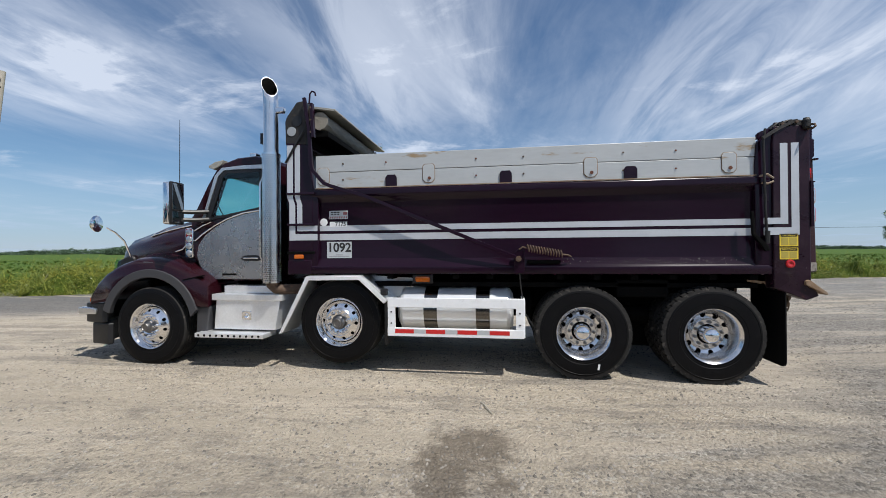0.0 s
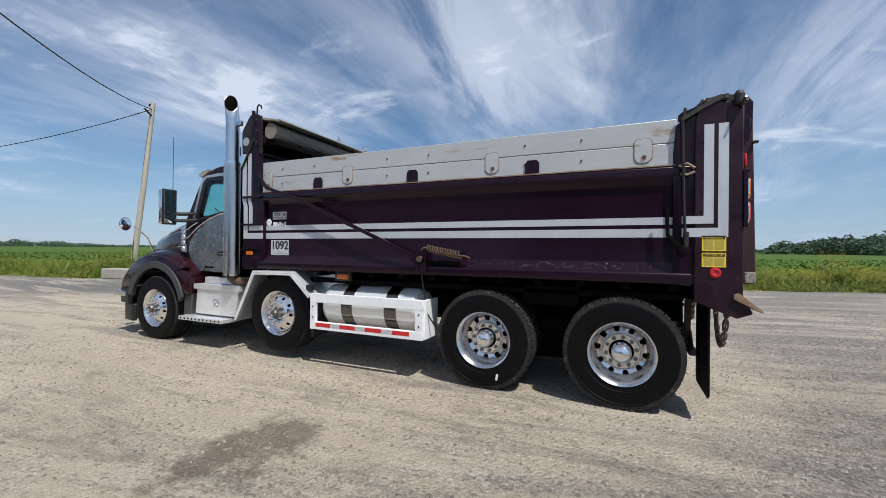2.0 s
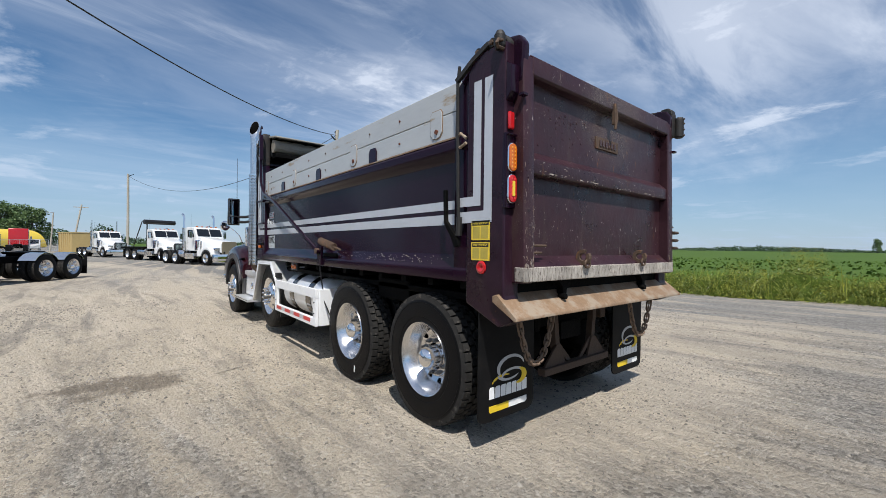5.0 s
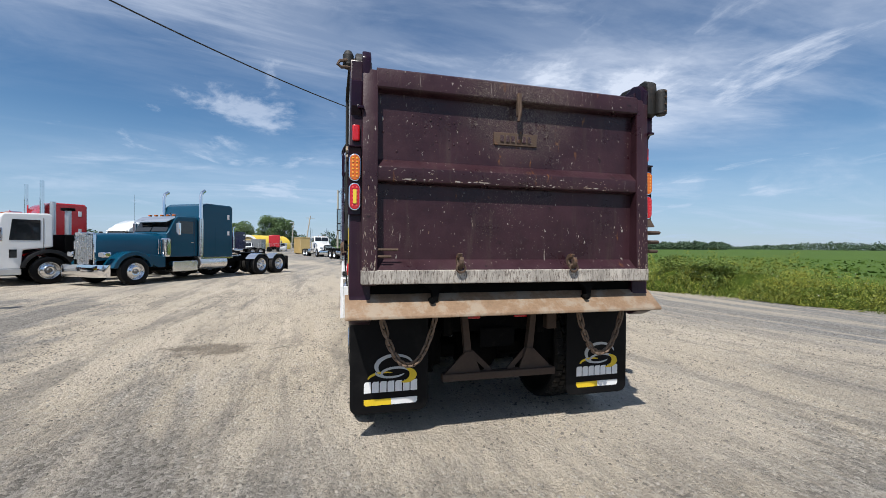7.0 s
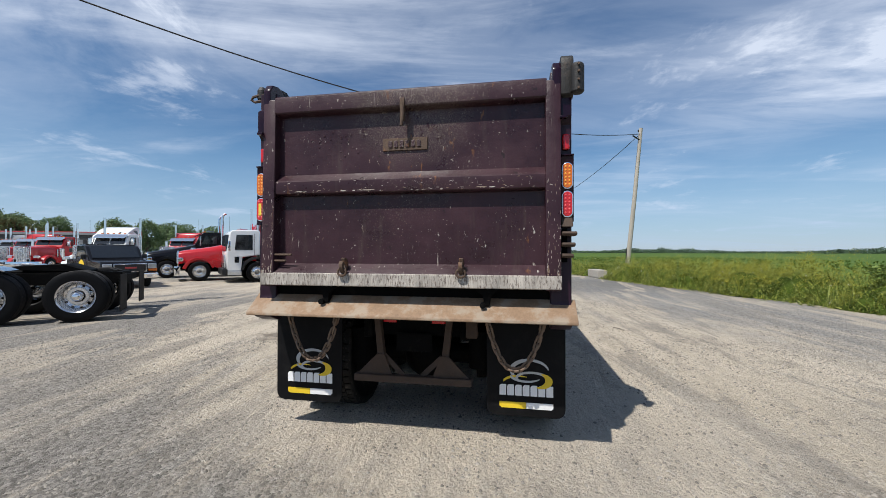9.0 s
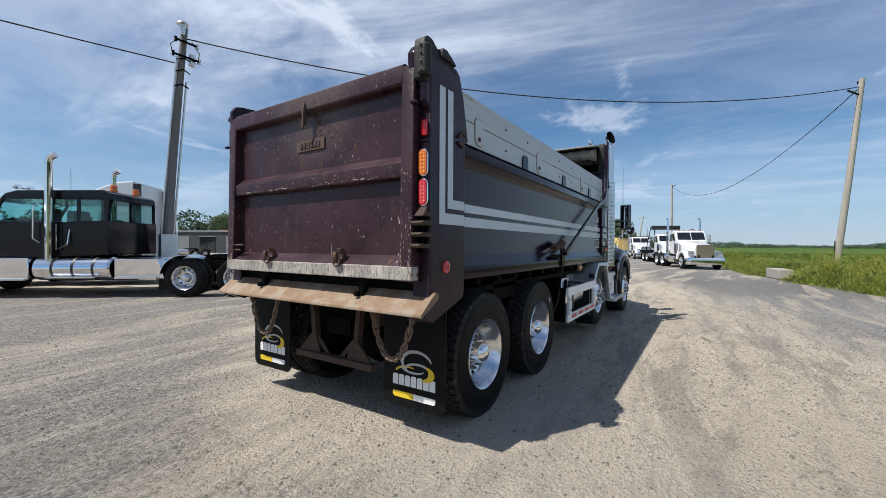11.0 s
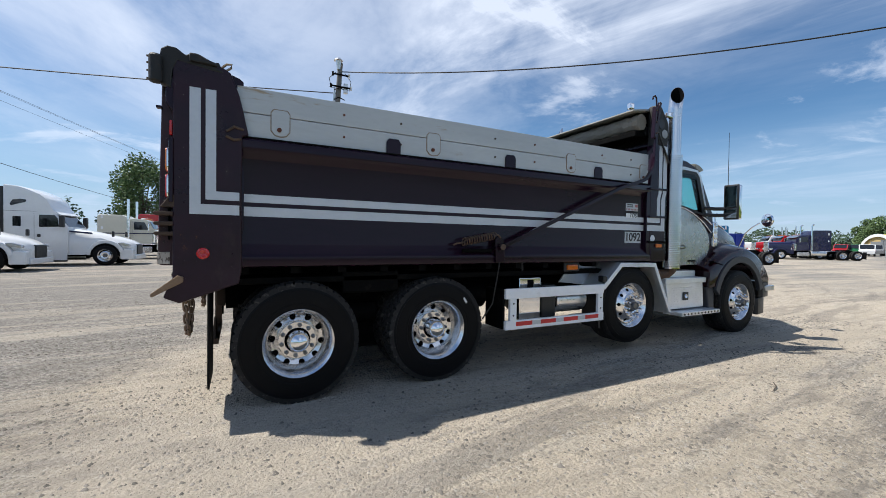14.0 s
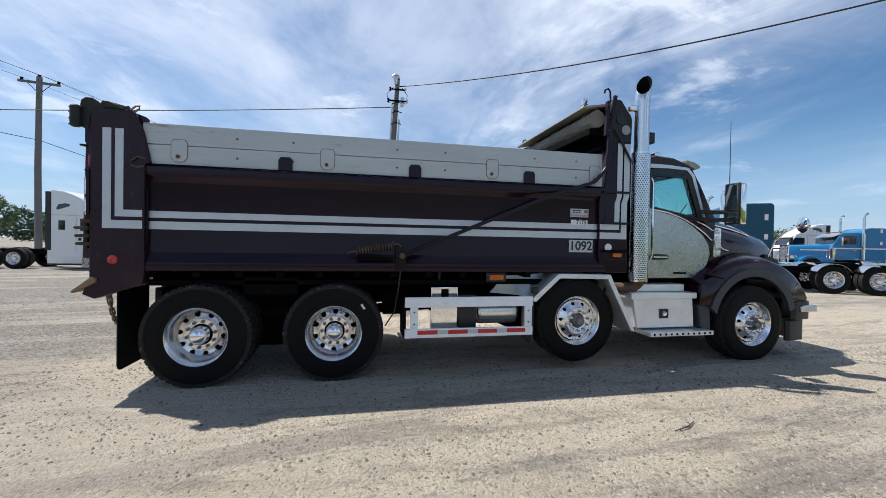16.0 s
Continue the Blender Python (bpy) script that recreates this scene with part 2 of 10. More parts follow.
WIN_DARK = mat("dark_vent_glass", (0.010, 0.011, 0.012), 0.08, 0, 0.05, 1, rvar=0.02)
AMBER = mat("amber_lens", (0.58, 0.125, 0.005), 0.2, 0, 0.15, 60, coat=0.5)
REDLENS = mat("red_lens", (0.50, 0.010, 0.013), 0.2, 0, 0.15, 60, coat=0.5)
DOT_AMBER = mat("bright_amber_dots", (0.80, 0.33, 0.03), 0.2, 0, 0.1, 9, coat=0.5)
DOT_RED = mat("bright_red_dots", (0.70, 0.05, 0.05), 0.2, 0, 0.1, 9, coat=0.5)
REDTAPE = mat("red_reflective_tape", (0.55, 0.02, 0.02), 0.35, 0, 0.12, 20)
GREYTAPE = mat("grey_reflective_tape", (0.50, 0.52, 0.54), 0.35, 0.2, 0.1, 20)
PLATE = mat("dulled_white_plate", (0.47, 0.50, 0.52), 0.5, 0, 0.08, 9)
WHITE = mat("white_label", (0.72, 0.73, 0.74), 0.45, 0, 0.06, 9)
PALEBAR = mat("pale_label_print", (0.30, 0.32, 0.34), 0.5, 0, 0.1, 9)
REDBAR = mat("red_label_print", (0.40, 0.05, 0.05), 0.5, 0, 0.1, 9)
REDPALE = mat("faded_red_label_print", (0.30, 0.10, 0.10), 0.5, 0, 0.1, 9)
YELLOW = mat("yellow_decal", (0.75, 0.55, 0.05), 0.4, 0, 0.12, 12)
OCHRE = mat("ochre_decal_print", (0.42, 0.33, 0.06), 0.5, 0, 0.2, 12)
PRINT = mat("black_print", (0.012, 0.012, 0.012), 0.5, 0, 0.1, 9)
LOGOGREY = mat("silver_logo_print", (0.42, 0.44, 0.46), 0.4, 0.2, 0.1, 9)
LOGOWHITE = mat("white_logo_print", (0.75, 0.75, 0.74), 0.5, 0, 0.1, 9)
LOGOYEL = mat("yellow_logo_print", (0.72, 0.50, 0.02), 0.5, 0, 0.1, 9)
TARP = mat("grey_tarp_fabric", (0.24, 0.22, 0.185), 0.75, 0, 0.25, 5, bump=0.5, bscale=14)
DEFLECT = mat("weathered_deflector", (0.34, 0.33, 0.29), 0.6, 0.2, 0.2, 3, col2=(0.20, 0.15, 0.10), spots=0.5, sscale=5)
CHAIN = mat("rusty_chain", (0.20, 0.14, 0.10), 0.7, 0.3, 0.3, 20)
GREYWOOD = mat("grey_pole_wood", (0.15, 0.147, 0.145), 0.85, 0, 0.25, 4, bump=0.6, bscale=24, stretch=(1, 1, 0.12))
WOOD = mat("weathered_pole_wood", (0.38, 0.345, 0.29), 0.85, 0, 0.25, 4, bump=0.6, bscale=24, stretch=(1, 1, 0.12))
CABLE = mat("black_cable", (0.015, 0.015, 0.016), 0.6, 0, 0.1, 3)
CONCRETE = mat("concrete", (0.33, 0.305, 0.265), 0.85, 0, 0.2, 3, bump=0.3, bscale=30)
LEAF = mat("tree_leaves", (0.056, 0.108, 0.036), 0.6, 0, 0.4, 0.5, col2=(0.145, 0.215, 0.078), island=0.55)
LEAF_BUSH = mat("bush_leaves", (0.070, 0.125, 0.022), 0.6, 0, 0.4, 1.5, col2=(0.190, 0.250, 0.045), island=0.55)
# paler and bluer than LEAF: distance haze is put into the colour
LEAF_HAZED = mat("hazed_woods_leaves", (0.058, 0.096, 0.062), 0.8, 0, 0.3, 0.05, spec=0.1, col2=(0.090, 0.132, 0.080), island=0.45)
WEED = mat("weed_leaves", (0.066, 0.100, 0.012), 0.6, 0, 0.4, 0.55, col2=(0.270, 0.285, 0.034), island=0.48)
# far darker than WEED: the shade between the stalks is in this colour
WEED_SHADE = mat("weed_shade_leaves", (0.018, 0.034, 0.007), 0.9, 0, 0.4, 3.0, spec=0.05, col2=(0.075, 0.105, 0.016), bump=1.0, bscale=26)
GOLD = mat("goldenrod_flowers", (0.38, 0.31, 0.024), 0.7, 0, 0.2, 1.0, col2=(0.24, 0.26, 0.026), island=0.7)
WHITEFLOWER = mat("white_flowers", (0.75, 0.75, 0.70), 0.7, 0, 0.1, 5)
BARK = mat("bark", (0.10, 0.08, 0.06), 0.9, 0, 0.3, 6, bump=0.6, bscale=20)
FIELD = mat("crop_canopy", (0.044, 0.082, 0.016), 0.85, 0, 0.3, 0.25, spec=0.1, col2=(0.082, 0.136, 0.026), bump=1.0, bscale=5)


def gate_material(name, col, wear=1.0):
    """Maroon paint that years of loads have specked, chipped, scratched and stained."""
    m = bpy.data.materials.new(name)
    m.use_nodes = True
    nt = m.node_tree
    b = nt.nodes["Principled BSDF"]
    L = nt.links.new
    tex = nt.nodes.new("ShaderNodeTexCoord")

    def nz(scale, detail, st=(1, 1, 1), lo=0.0, hi=1.0, amount=1.0):
        mp = nt.nodes.new("ShaderNodeMapping")
        mp.inputs["Scale"].default_value = st
        L(tex.outputs["Object"], mp.inputs[0])
        n = nt.nodes.new("ShaderNodeTexNoise")
        n.inputs["Scale"].default_value, n.inputs["Detail"].default_value, n.inputs["Roughness"].default_value = scale, detail, 0.66
        L(mp.outputs[0], n.inputs[0])
        r = nt.nodes.new("ShaderNodeMapRange")
        r.interpolation_type = "SMOOTHSTEP"
        r.inputs[1].default_value, r.inputs[2].default_value, r.inputs[4].default_value = lo + 0.03 * (1 - wear), hi + 0.03 * (1 - wear), amount
        L(n.outputs[0], r.inputs[0])
        return r.outputs[0]

    def mul(a, c):
        n = nt.nodes.new("ShaderNodeMath")
        n.operation = "MULTIPLY"
        L(a, n.inputs[0])
        L(c, n.inputs[1])
        return n.outputs[0]

    def mix(f, a, c):
        n = nt.nodes.new("ShaderNodeMix")
        n.data_type = "RGBA"
        L(f, n.inputs[0])
        for i, v in ((6, a), (7, c)):
            if isinstance(v, tuple):
                n.inputs[i].default_value = (*v, 1)
            else:
                L(v, n.inputs[i])
        return n.outputs[2]

    big = nz(2.2, 6, (1, 1, 1.3), 0.3, 0.7)
    base = mix(big, tuple(c * 0.72 for c in col), tuple(c * 1.25 for c in col))
    base = mix(nz(3.0, 6, (1, 4.0, 0.5), 0.53, 0.72, 0.28), base, (0.075, 0.058, 0.046))
    dusty = nz(1.3, 4, (1, 1, 1), 0.44, 0.60)
    base = mix(mul(nz(85, 3, (1, 1, 1), 0.57, 0.65, 0.32 if wear else 0.12), dusty), base, (0.20, 0.165, 0.135))
    if wear:
        sp = nt.nodes.new("ShaderNodeSeparateXYZ")
        L(tex.outputs["Object"], sp.inputs[0])

        def sq(v, c, w):
            n = nt.nodes.new("ShaderNodeMath")
            n.operation = "SUBTRACT"
            L(v, n.inputs[0])
            n.inputs[1].default_value = c
            q = nt.nodes.new("ShaderNodeMath")
            q.operation = "DIVIDE"
            L(n.outputs[0], q.inputs[0])
            q.inputs[1].default_value = w
            return mul(q.outputs[0], q.outputs[0])
        splash = nt.nodes.new("ShaderNodeMath")
        splash.operation = "ADD"
        L(sq(sp.outputs[1], 0.05, 0.48), splash.inputs[0])
        L(sq(sp.outputs[2], 2.72, 0.42), splash.inputs[1])
        near = nt.nodes.new("ShaderNodeMapRange")
        near.interpolation_type = "SMOOTHSTEP"
        near.inputs[1].default_value, near.inputs[2].default_value = 1.6, 0.2
        L(splash.outputs[0], near.inputs[0])
        # cement splashed over the middle of the top
        base = mix(mul(nz(190, 3, (1, 1, 1), 0.52, 0.62, 0.75), near.outputs[0]), base, (0.24, 0.205, 0.165))
        base = mix(mul(nz(42, 4, (1, 1, 1), 0.60, 0.66, 0.6), near.outputs[0]), base, (0.22, 0.18, 0.14))
    base = mix(nz(34, 5, (1, 1, 0.7), 0.665, 0.69, 0.85 if wear else 0.3), base, (0.36, 0.32, 0.28))
    base = mix(nz(13, 7, (1, 1.5, 0.6), 0.690, 0.705, 0.9), base, (0.42, 0.39, 0.35))
    base = mix(nz(11, 6, (1, 1.0, 1.0), 0.66, 0.69, 0.85), base, (0.012, 0.007, 0.008))
    base = mix(mul(nz(9, 6, (1, 6.0, 0.35), 0.66, 0.69, 0.9), nz(1.7, 3, (1, 1, 1), 0.45, 0.55)), base, (0.38, 0.34, 0.30))
    base = mix(mul(nz(6, 6, (1, 2.0, 0.8), 0.60, 0.68, 0.9), nz(1.1, 2, (1, 1, 1), 0.50, 0.62)), base, (0.20, 0.085, 0.025))
    L(base, b.inputs["Base Color"])
    b.inputs["Specular IOR Level"].default_value = 0.30
    rr = nt.nodes.new("ShaderNodeMapRange")
    rr.inputs[3].default_value, rr.inputs[4].default_value = 0.24, 0.46
    L(big, rr.inputs[0])
    L(rr.outputs[0], b.inputs["Roughness"])
    bn = nt.nodes.new("ShaderNodeBump")
    bn.inputs["Strength"].default_value, bn.inputs["Distance"].default_value = 0.12, 0.02
    L(nz(18, 4), bn.inputs["Height"])
    L(bn.outputs[0], b.inputs["Normal"])
    return m


GATE = gate_material("scratched_maroon_paint", GATE_COL)
POST = gate_material("scuffed_maroon_post_paint", (0.0195, 0.0062, 0.0135), 0.0)


def ground_material():
    m = bpy.data.materials.new("gravel_lot")
    m.use_nodes = True
    nt = m.node_tree
    b = nt.nodes["Principled BSDF"]
    L = nt.links.new
    tex = nt.nodes.new("ShaderNodeTexCoord")

    def nz(scale, detail, rough=0.6, rot=0.0, st=(1, 1, 1), dist=0.0):
        mp = nt.nodes.new("ShaderNodeMapping")
        mp.inputs["Rotation"].default_value = (0, 0, radians(rot))
        mp.inputs["Scale"].default_value = st
        L(tex.outputs["Object"], mp.inputs[0])
        n = nt.nodes.new("ShaderNodeTexNoise")
        n.inputs["Scale"].default_value, n.inputs["Detail"].default_value = scale, detail
        n.inputs["Roughness"].default_value, n.inputs["Distortion"].default_value = rough, dist
        L(mp.outputs[0], n.inputs[0])
        return n.outputs[0]

    def rng(v, lo, hi, a=0.0, c=1.0):
        r = nt.nodes.new("ShaderNodeMapRange")
        r.interpolation_type = "SMOOTHSTEP"
        for i, x in enumerate((lo, hi, a, c)):
            r.inputs[1 + i].default_value = x
        L(v, r.inputs[0])
        return r.outputs[0]

    def mth(op, a, c):
        n = nt.nodes.new("ShaderNodeMath")
        n.operation = op
        for i, v in enumerate((a, c)):
            if isinstance(v, (int, float)):
                n.inputs[i].default_value = v
            else:
                L(v, n.inputs[i])
        return n.outputs[0]

    def mix(f, a, c):
        n = nt.nodes.new("ShaderNodeMix")
        n.data_type = "RGBA"
        L(f, n.inputs[0])
        for i, v in ((6, a), (7, c)):
            if isinstance(v, tuple):
                n.inputs[i].default_value = (*v, 1)
            else:
                L(v, n.inputs[i])
        return n.outputs[2]

    def cells(scale):
        """Each pebble of a bed of pebbles: a value of its own, and the height of its back."""
        v = nt.nodes.new("ShaderNodeTexVoronoi")
        v.inputs["Scale"].default_value = scale
        L(tex.outputs["Object"], v.inputs[0])
        s3 = nt.nodes.new("ShaderNodeSeparateColor")
        L(v.outputs["Color"], s3.inputs[0])
        return s3.outputs[0], v.outputs["Distance"]

    sp = nt.nodes.new("ShaderNodeSeparateXYZ")
    L(tex.outputs["Object"], sp.inputs[0])

    def arcs(cx, cy, across, along, detail=7, seed=0.0):
        """Streaks drawn out along circles round a point, as turning vehicles leave them."""
        dx, dy = mth("SUBTRACT", sp.outputs[0], cx), mth("SUBTRACT", sp.outputs[1], cy)
        r = mth("SQRT", mth("ADD", mth("MULTIPLY", dx, dx), mth("MULTIPLY", dy, dy)), 0.0)
        cb = nt.nodes.new("ShaderNodeCombineXYZ")
        L(mth("MULTIPLY", r, across), cb.inputs[0])
        L(mth("MULTIPLY", mth("ARCTAN2", dy, dx), along), cb.inputs[1])
        cb.inputs[2].default_value = seed
        n = nt.nodes.new("ShaderNodeTexNoise")
        n.inputs["Scale"].default_value, n.inputs["Detail"].default_value, n.inputs["Roughness"].default_value, n.inputs["Distortion"].default_value = 1.0, detail, 0.66, 0.5
        L(cb.outputs[0], n.inputs[0])
        return n.outputs[0]

    peb, peb_h = cells(34)
    grit, grit_h = cells(80)
    turn_a = arcs(-12.0, 75.0, 2.3, 20.0)
    bands = arcs(-12.0, 75.0, 1.15, 9.0, 8, 9.0)
    turn_b = arcs(-6.0, -34.0, 2.2, 12.0, 7, 4.0)
    fine = nz(38, 8, 0.82)
    dirt = mix(nz(0.9, 8, 0.68), (0.33, 0.285, 0.226), (0.54, 0.475, 0.385))
    dirt = mix(rng(fine, 0.50, 0.64, 0, 0.45), dirt, (0.19, 0.165, 0.135))
    dirt = mix(rng(peb, 0.88, 0.97, 0, 0.55), dirt, (0.50, 0.475, 0.43))
    gravel = mix(peb, (0.085, 0.081, 0.076), (0.46, 0.435, 0.395))
    gravel = mix(rng(grit, 0.45, 0.85, 0, 0.5), gravel, (0.16, 0.152, 0.142))
    gravel = mix(rng(fine, 0.50, 0.60, 0, 0.45), gravel, (0.33, 0.312, 0.285))
    # packed beige dust ahead of the rear axle, looser grey gravel behind it
    lie = mth("ADD", mth("MULTIPLY", nz(0.20, 5, 0.6, 17, (0.6, 1.2, 1), 0.5), 0.45), mth("ADD", mth("MULTIPLY", nz(0.95, 6, 0.68, 17, (0.5, 1.6, 1), 0.4), 0.30), mth("MULTIPLY", turn_a, 0.25)))
    lie = mth("ADD", lie, mth("ADD", rng(sp.outputs[0], 0.6, 2.4, -0.060, 0.030), rng(sp.outputs[0], 2.6, 5.0, 0.0, 0.035)))
    base = mix(rng(lie, 0.455, 0.56), dirt, gravel)
    base = mix(rng(nz(1.8, 7, 0.72), 0.50, 0.64, 0, 0.5), base, (0.175, 0.158, 0.136))
    base = mix(rng(nz(7.0, 8, 0.75), 0.52, 0.64, 0, 0.42), base, (0.155, 0.142, 0.125))
    # pale dust thrown up beside the tracks, and the darker tracks themselves
    base = mix(rng(turn_a, 0.51, 0.60, 0, 0.85), base, (0.45, 0.395, 0.325))
    base = mix(mth("MULTIPLY", rng(turn_a, 0.485, 0.41, 0, 0.72), rng(sp.outputs[0], 0.4, 2.2, 0.22, 1.0)), base, (0.150, 0.137, 0.120))
    base = mix(rng(turn_b, 0.54, 0.64, 0, 0.50), base, (0.44, 0.395, 0.330))
    base = mix(rng(turn_b, 0.475, 0.39, 0, 0.45), base, (0.165, 0.150, 0.132))
    # dark crumbs and pale chips
    base = mix(rng(grit, 0.80, 0.90, 0, 0.34), base, (0.115, 0.108, 0.098))
    base = mix(rng(grit, 0.12, 0.05, 0, 0.28), base, (0.50, 0.475, 0.435))
    base = mix(rng(peb, 0.10, 0.05, 0, 0.5), base, (0.12, 0.113, 0.103))
    base = mix(rng(nz(24, 6, 0.8), 0.57, 0.68, 0, 0.52), base, (0.15, 0.138, 0.124))
    base = mix(rng(nz(60, 2, 0.7), 0.60, 0.70, 0, 0.28), base, (0.44, 0.415, 0.375))
    # asphalt lane that runs beside the field
    lane = mth("SUBTRACT", mth("ADD", sp.outputs[1], mth("MULTIPLY", nz(0.35, 5), 2.2)), mth("MULTIPLY", sp.outputs[0], 0.30))
    lane_f = mth("MULTIPLY", rng(lane, 6.6, 9.0), rng(nz(0.5, 6, 0.65, 17, (0.3, 2.2, 1)), 0.70, 0.42, 0.45, 0.95))
    asphalt = mix(peb, (0.095, 0.096, 0.098), (0.26, 0.258, 0.254))
    base = mix(lane_f, base, asphalt)
    # darker, newer tarmac further along the lane
    base = mix(mth("MULTIPLY", rng(lane, 7.0, 9.0), rng(sp.outputs[0], -9.0, -17.0, 0, 0.75)), base, mix(peb, (0.080, 0.080, 0.081), (0.135, 0.134, 0.132)))
    far = mth("ADD", mth("MULTIPLY", sp.outputs[0], -0.80), mth("MULTIPLY", sp.outputs[1], -0.55))
    base = mix(mth("MULTIPLY", rng(far, 11.0, 16.0), rng(nz(0.16, 5, 0.6, 30, (0.5, 1.5, 1)), 0.40, 0.60, 0.15, 0.8)), base, (0.20, 0.196, 0.188))
    # a dark bed of coarse gravel where the row of tractors stands
    bx = mth("DIVIDE", mth("SUBTRACT", sp.outputs[0], 0.5), 10.0)
    by = mth("DIVIDE", mth("ADD", sp.outputs[1], 9.6), 4.2)
    bed = mth("ADD", mth("ADD", mth("MULTIPLY", bx, bx), mth("MULTIPLY", by, by)), mth("MULTIPLY", mth("SUBTRACT", nz(0.5, 8, 0.7), 0.5), 3.2))
    base = mix(rng(bed, 1.15, 0.75, 0, 0.85), base, mix(peb, (0.075, 0.074, 0.073), (0.25, 0.243, 0.235)))
    # broad pale bands of dust that wheels have drawn along the lot
    base = mix(rng(bands, 0.51, 0.59, 0, 0.68), base, mix(fine, (0.32, 0.28, 0.226), (0.45, 0.395, 0.32)))
    base = mix(rng(bands, 0.47, 0.40, 0, 0.55), base, mix(peb, (0.110, 0.103, 0.094), (0.235, 0.220, 0.200)))
    lift = nt.nodes.new("ShaderNodeMix")
    lift.data_type, lift.blend_type = "RGBA", "MULTIPLY"
    lift.inputs[0].default_value, lift.inputs[7].default_value = 1.0, (1.19, 1.167, 1.122, 1)
    L(base, lift.inputs[6])
    base = lift.outputs[2]
    # loose brown-grey gravel that the turning trucks have churned up behind
    aside = rng(mth("ABSOLUTE", mth("SUBTRACT", sp.outputs[1], 0.7), 0.0), 2.3, 3.6, 0, 2.4)
    loose = mth("ADD", mth("ADD", sp.outputs[0], aside), mth("ADD", mth("MULTIPLY", turn_a, 5.0), mth("MULTIPLY", nz(0.7, 6, 0.7), 2.0)))
    base = mix(mth("MULTIPLY", mth("MULTIPLY", rng(loose, 4.8, 6.2, 0, 0.92), rng(mth("ADD", mth("MULTIPLY", bands, 0.6), mth("MULTIPLY", turn_a, 0.4)), 0.56, 0.46, 0.42, 1.0)), rng(sp.outputs[1], 5.5, 3.5, 0.25, 1.0)), base, mix(peb, (0.125, 0.114, 0.099), (0.330, 0.304, 0.268)))
    # pale dust trodden fine behind the rear axle
    ex, ey = mth("DIVIDE", mth("SUBTRACT", sp.outputs[0], 0.30), 1.45), mth("DIVIDE", mth("SUBTRACT", sp.outputs[1], 0.7), 2.7)
    worn = mth("ADD", mth("ADD", mth("MULTIPLY", ex, ex), mth("MULTIPLY", ey, ey)), mth("MULTIPLY", mth("SUBTRACT", nz(0.8, 8, 0.7), 0.5), 2.4))
    base = mix(rng(worn, 1.25, 0.35, 0, 0.50), base, mix(fine, (0.40, 0.35, 0.285), (0.60, 0.53, 0.44)))
    # damp stain on the driver's side
    dx = mth("DIVIDE", mth("ADD", sp.outputs[0], 2.68), 0.35)
    dy = mth("DIVIDE", mth("ADD", sp.outputs[1], 3.25), 0.58)
    rad = mth("ADD", mth("ADD", mth("MULTIPLY", dx, dx), mth("MULTIPLY", dy, dy)), mth("MULTIPLY", mth("SUBTRACT", nz(2.6, 8, 0.75), 0.5), 7.5))
    base = mix(rng(rad, 1.6, 0.2, 0, 0.74), base, (0.120, 0.096, 0.072))
    L(base, b.inputs["Base Color"])
    b.inputs["Roughness"].default_value = 0.92
    b.inputs["Specular IOR Level"].default_value = 0.25
    bn = nt.nodes.new("ShaderNodeBump")
    bn.inputs["Strength"].default_value, bn.inputs["Distance"].default_value = 0.90, 0.037
    h = mth("ADD", mth("ADD", mth("ADD", mth("MULTIPLY", peb_h, -0.50), mth("MULTIPLY", grit_h, -0.15)), mth("MULTIPLY", fine, 0.8)), mth("ADD", mth("MULTIPLY", nz(8, 6, 0.72), 1.3), mth("MULTIPLY", mth("ADD", turn_a, turn_b), 1.8)))
    L(h, bn.inputs["Height"])
    L(bn.outputs[0], b.inputs["Normal"])
    return m


GROUND = ground_material()


# ---- building helpers ----
def thing(name, label, category, group="", m=None, kind=""):
    e = new(name)
    e.empty_display_size = 0.3
    if m is not None:
        e.matrix_basis = m
    return tagged(e, label, category, group, kind)


def mesh_of(name, bm, material, smooth=None):
    me = bpy.data.meshes.new(name)
    bmesh.ops.recalc_face_normals(bm, faces=bm.faces)
    bm.to_mesh(me)
    bm.free()
    for m in material if isinstance(material, (list, tuple)) else [material]:
        me.materials.append(m)
    if smooth is not None and len(me.polygons):
        me.polygons.foreach_set("use_smooth", [True] * len(me.polygons))
        me.set_sharp_from_angle(angle=radians(smooth))
    return me


def part(name, bm, material, parent=None, label="", smooth=20, loc=None):
    ob = new(name, bm if isinstance(bm, bpy.types.Mesh) else mesh_of(name, bm, material, smooth))
    if parent is not None:
        ob.parent = parent
    if loc is not None:
        ob.matrix_basis = loc if isinstance(loc, Matrix) else Matrix.Translation(loc)
    if label:
        tagged(ob, label)
    return ob


def box(bm, x0, x1, y0, y1, z0, z1, bevel=0.0, rot=None, mi=0):
    c = Vector(((x0 + x1) / 2, (y0 + y1) / 2, (z0 + z1) / 2))
    m = Matrix.Translation(c) @ (rot.to_4x4() if rot is not None else Matrix.Identity(4)) @ Matrix.Diagonal((abs(x1 - x0), abs(y1 - y0), abs(z1 - z0), 1))
    r = bmesh.ops.create_cube(bm, size=1, matrix=m)
    faces = {f for v in r["verts"] for f in v.link_faces}
    for f in faces:
        f.material_index = mi
    if bevel:
        edges = list({e for v in r["verts"] for e in v.link_edges})
        bmesh.ops.bevel(bm, geom=edges, offset=bevel, segments=2, profile=0.5, affect="EDGES")
    return bm


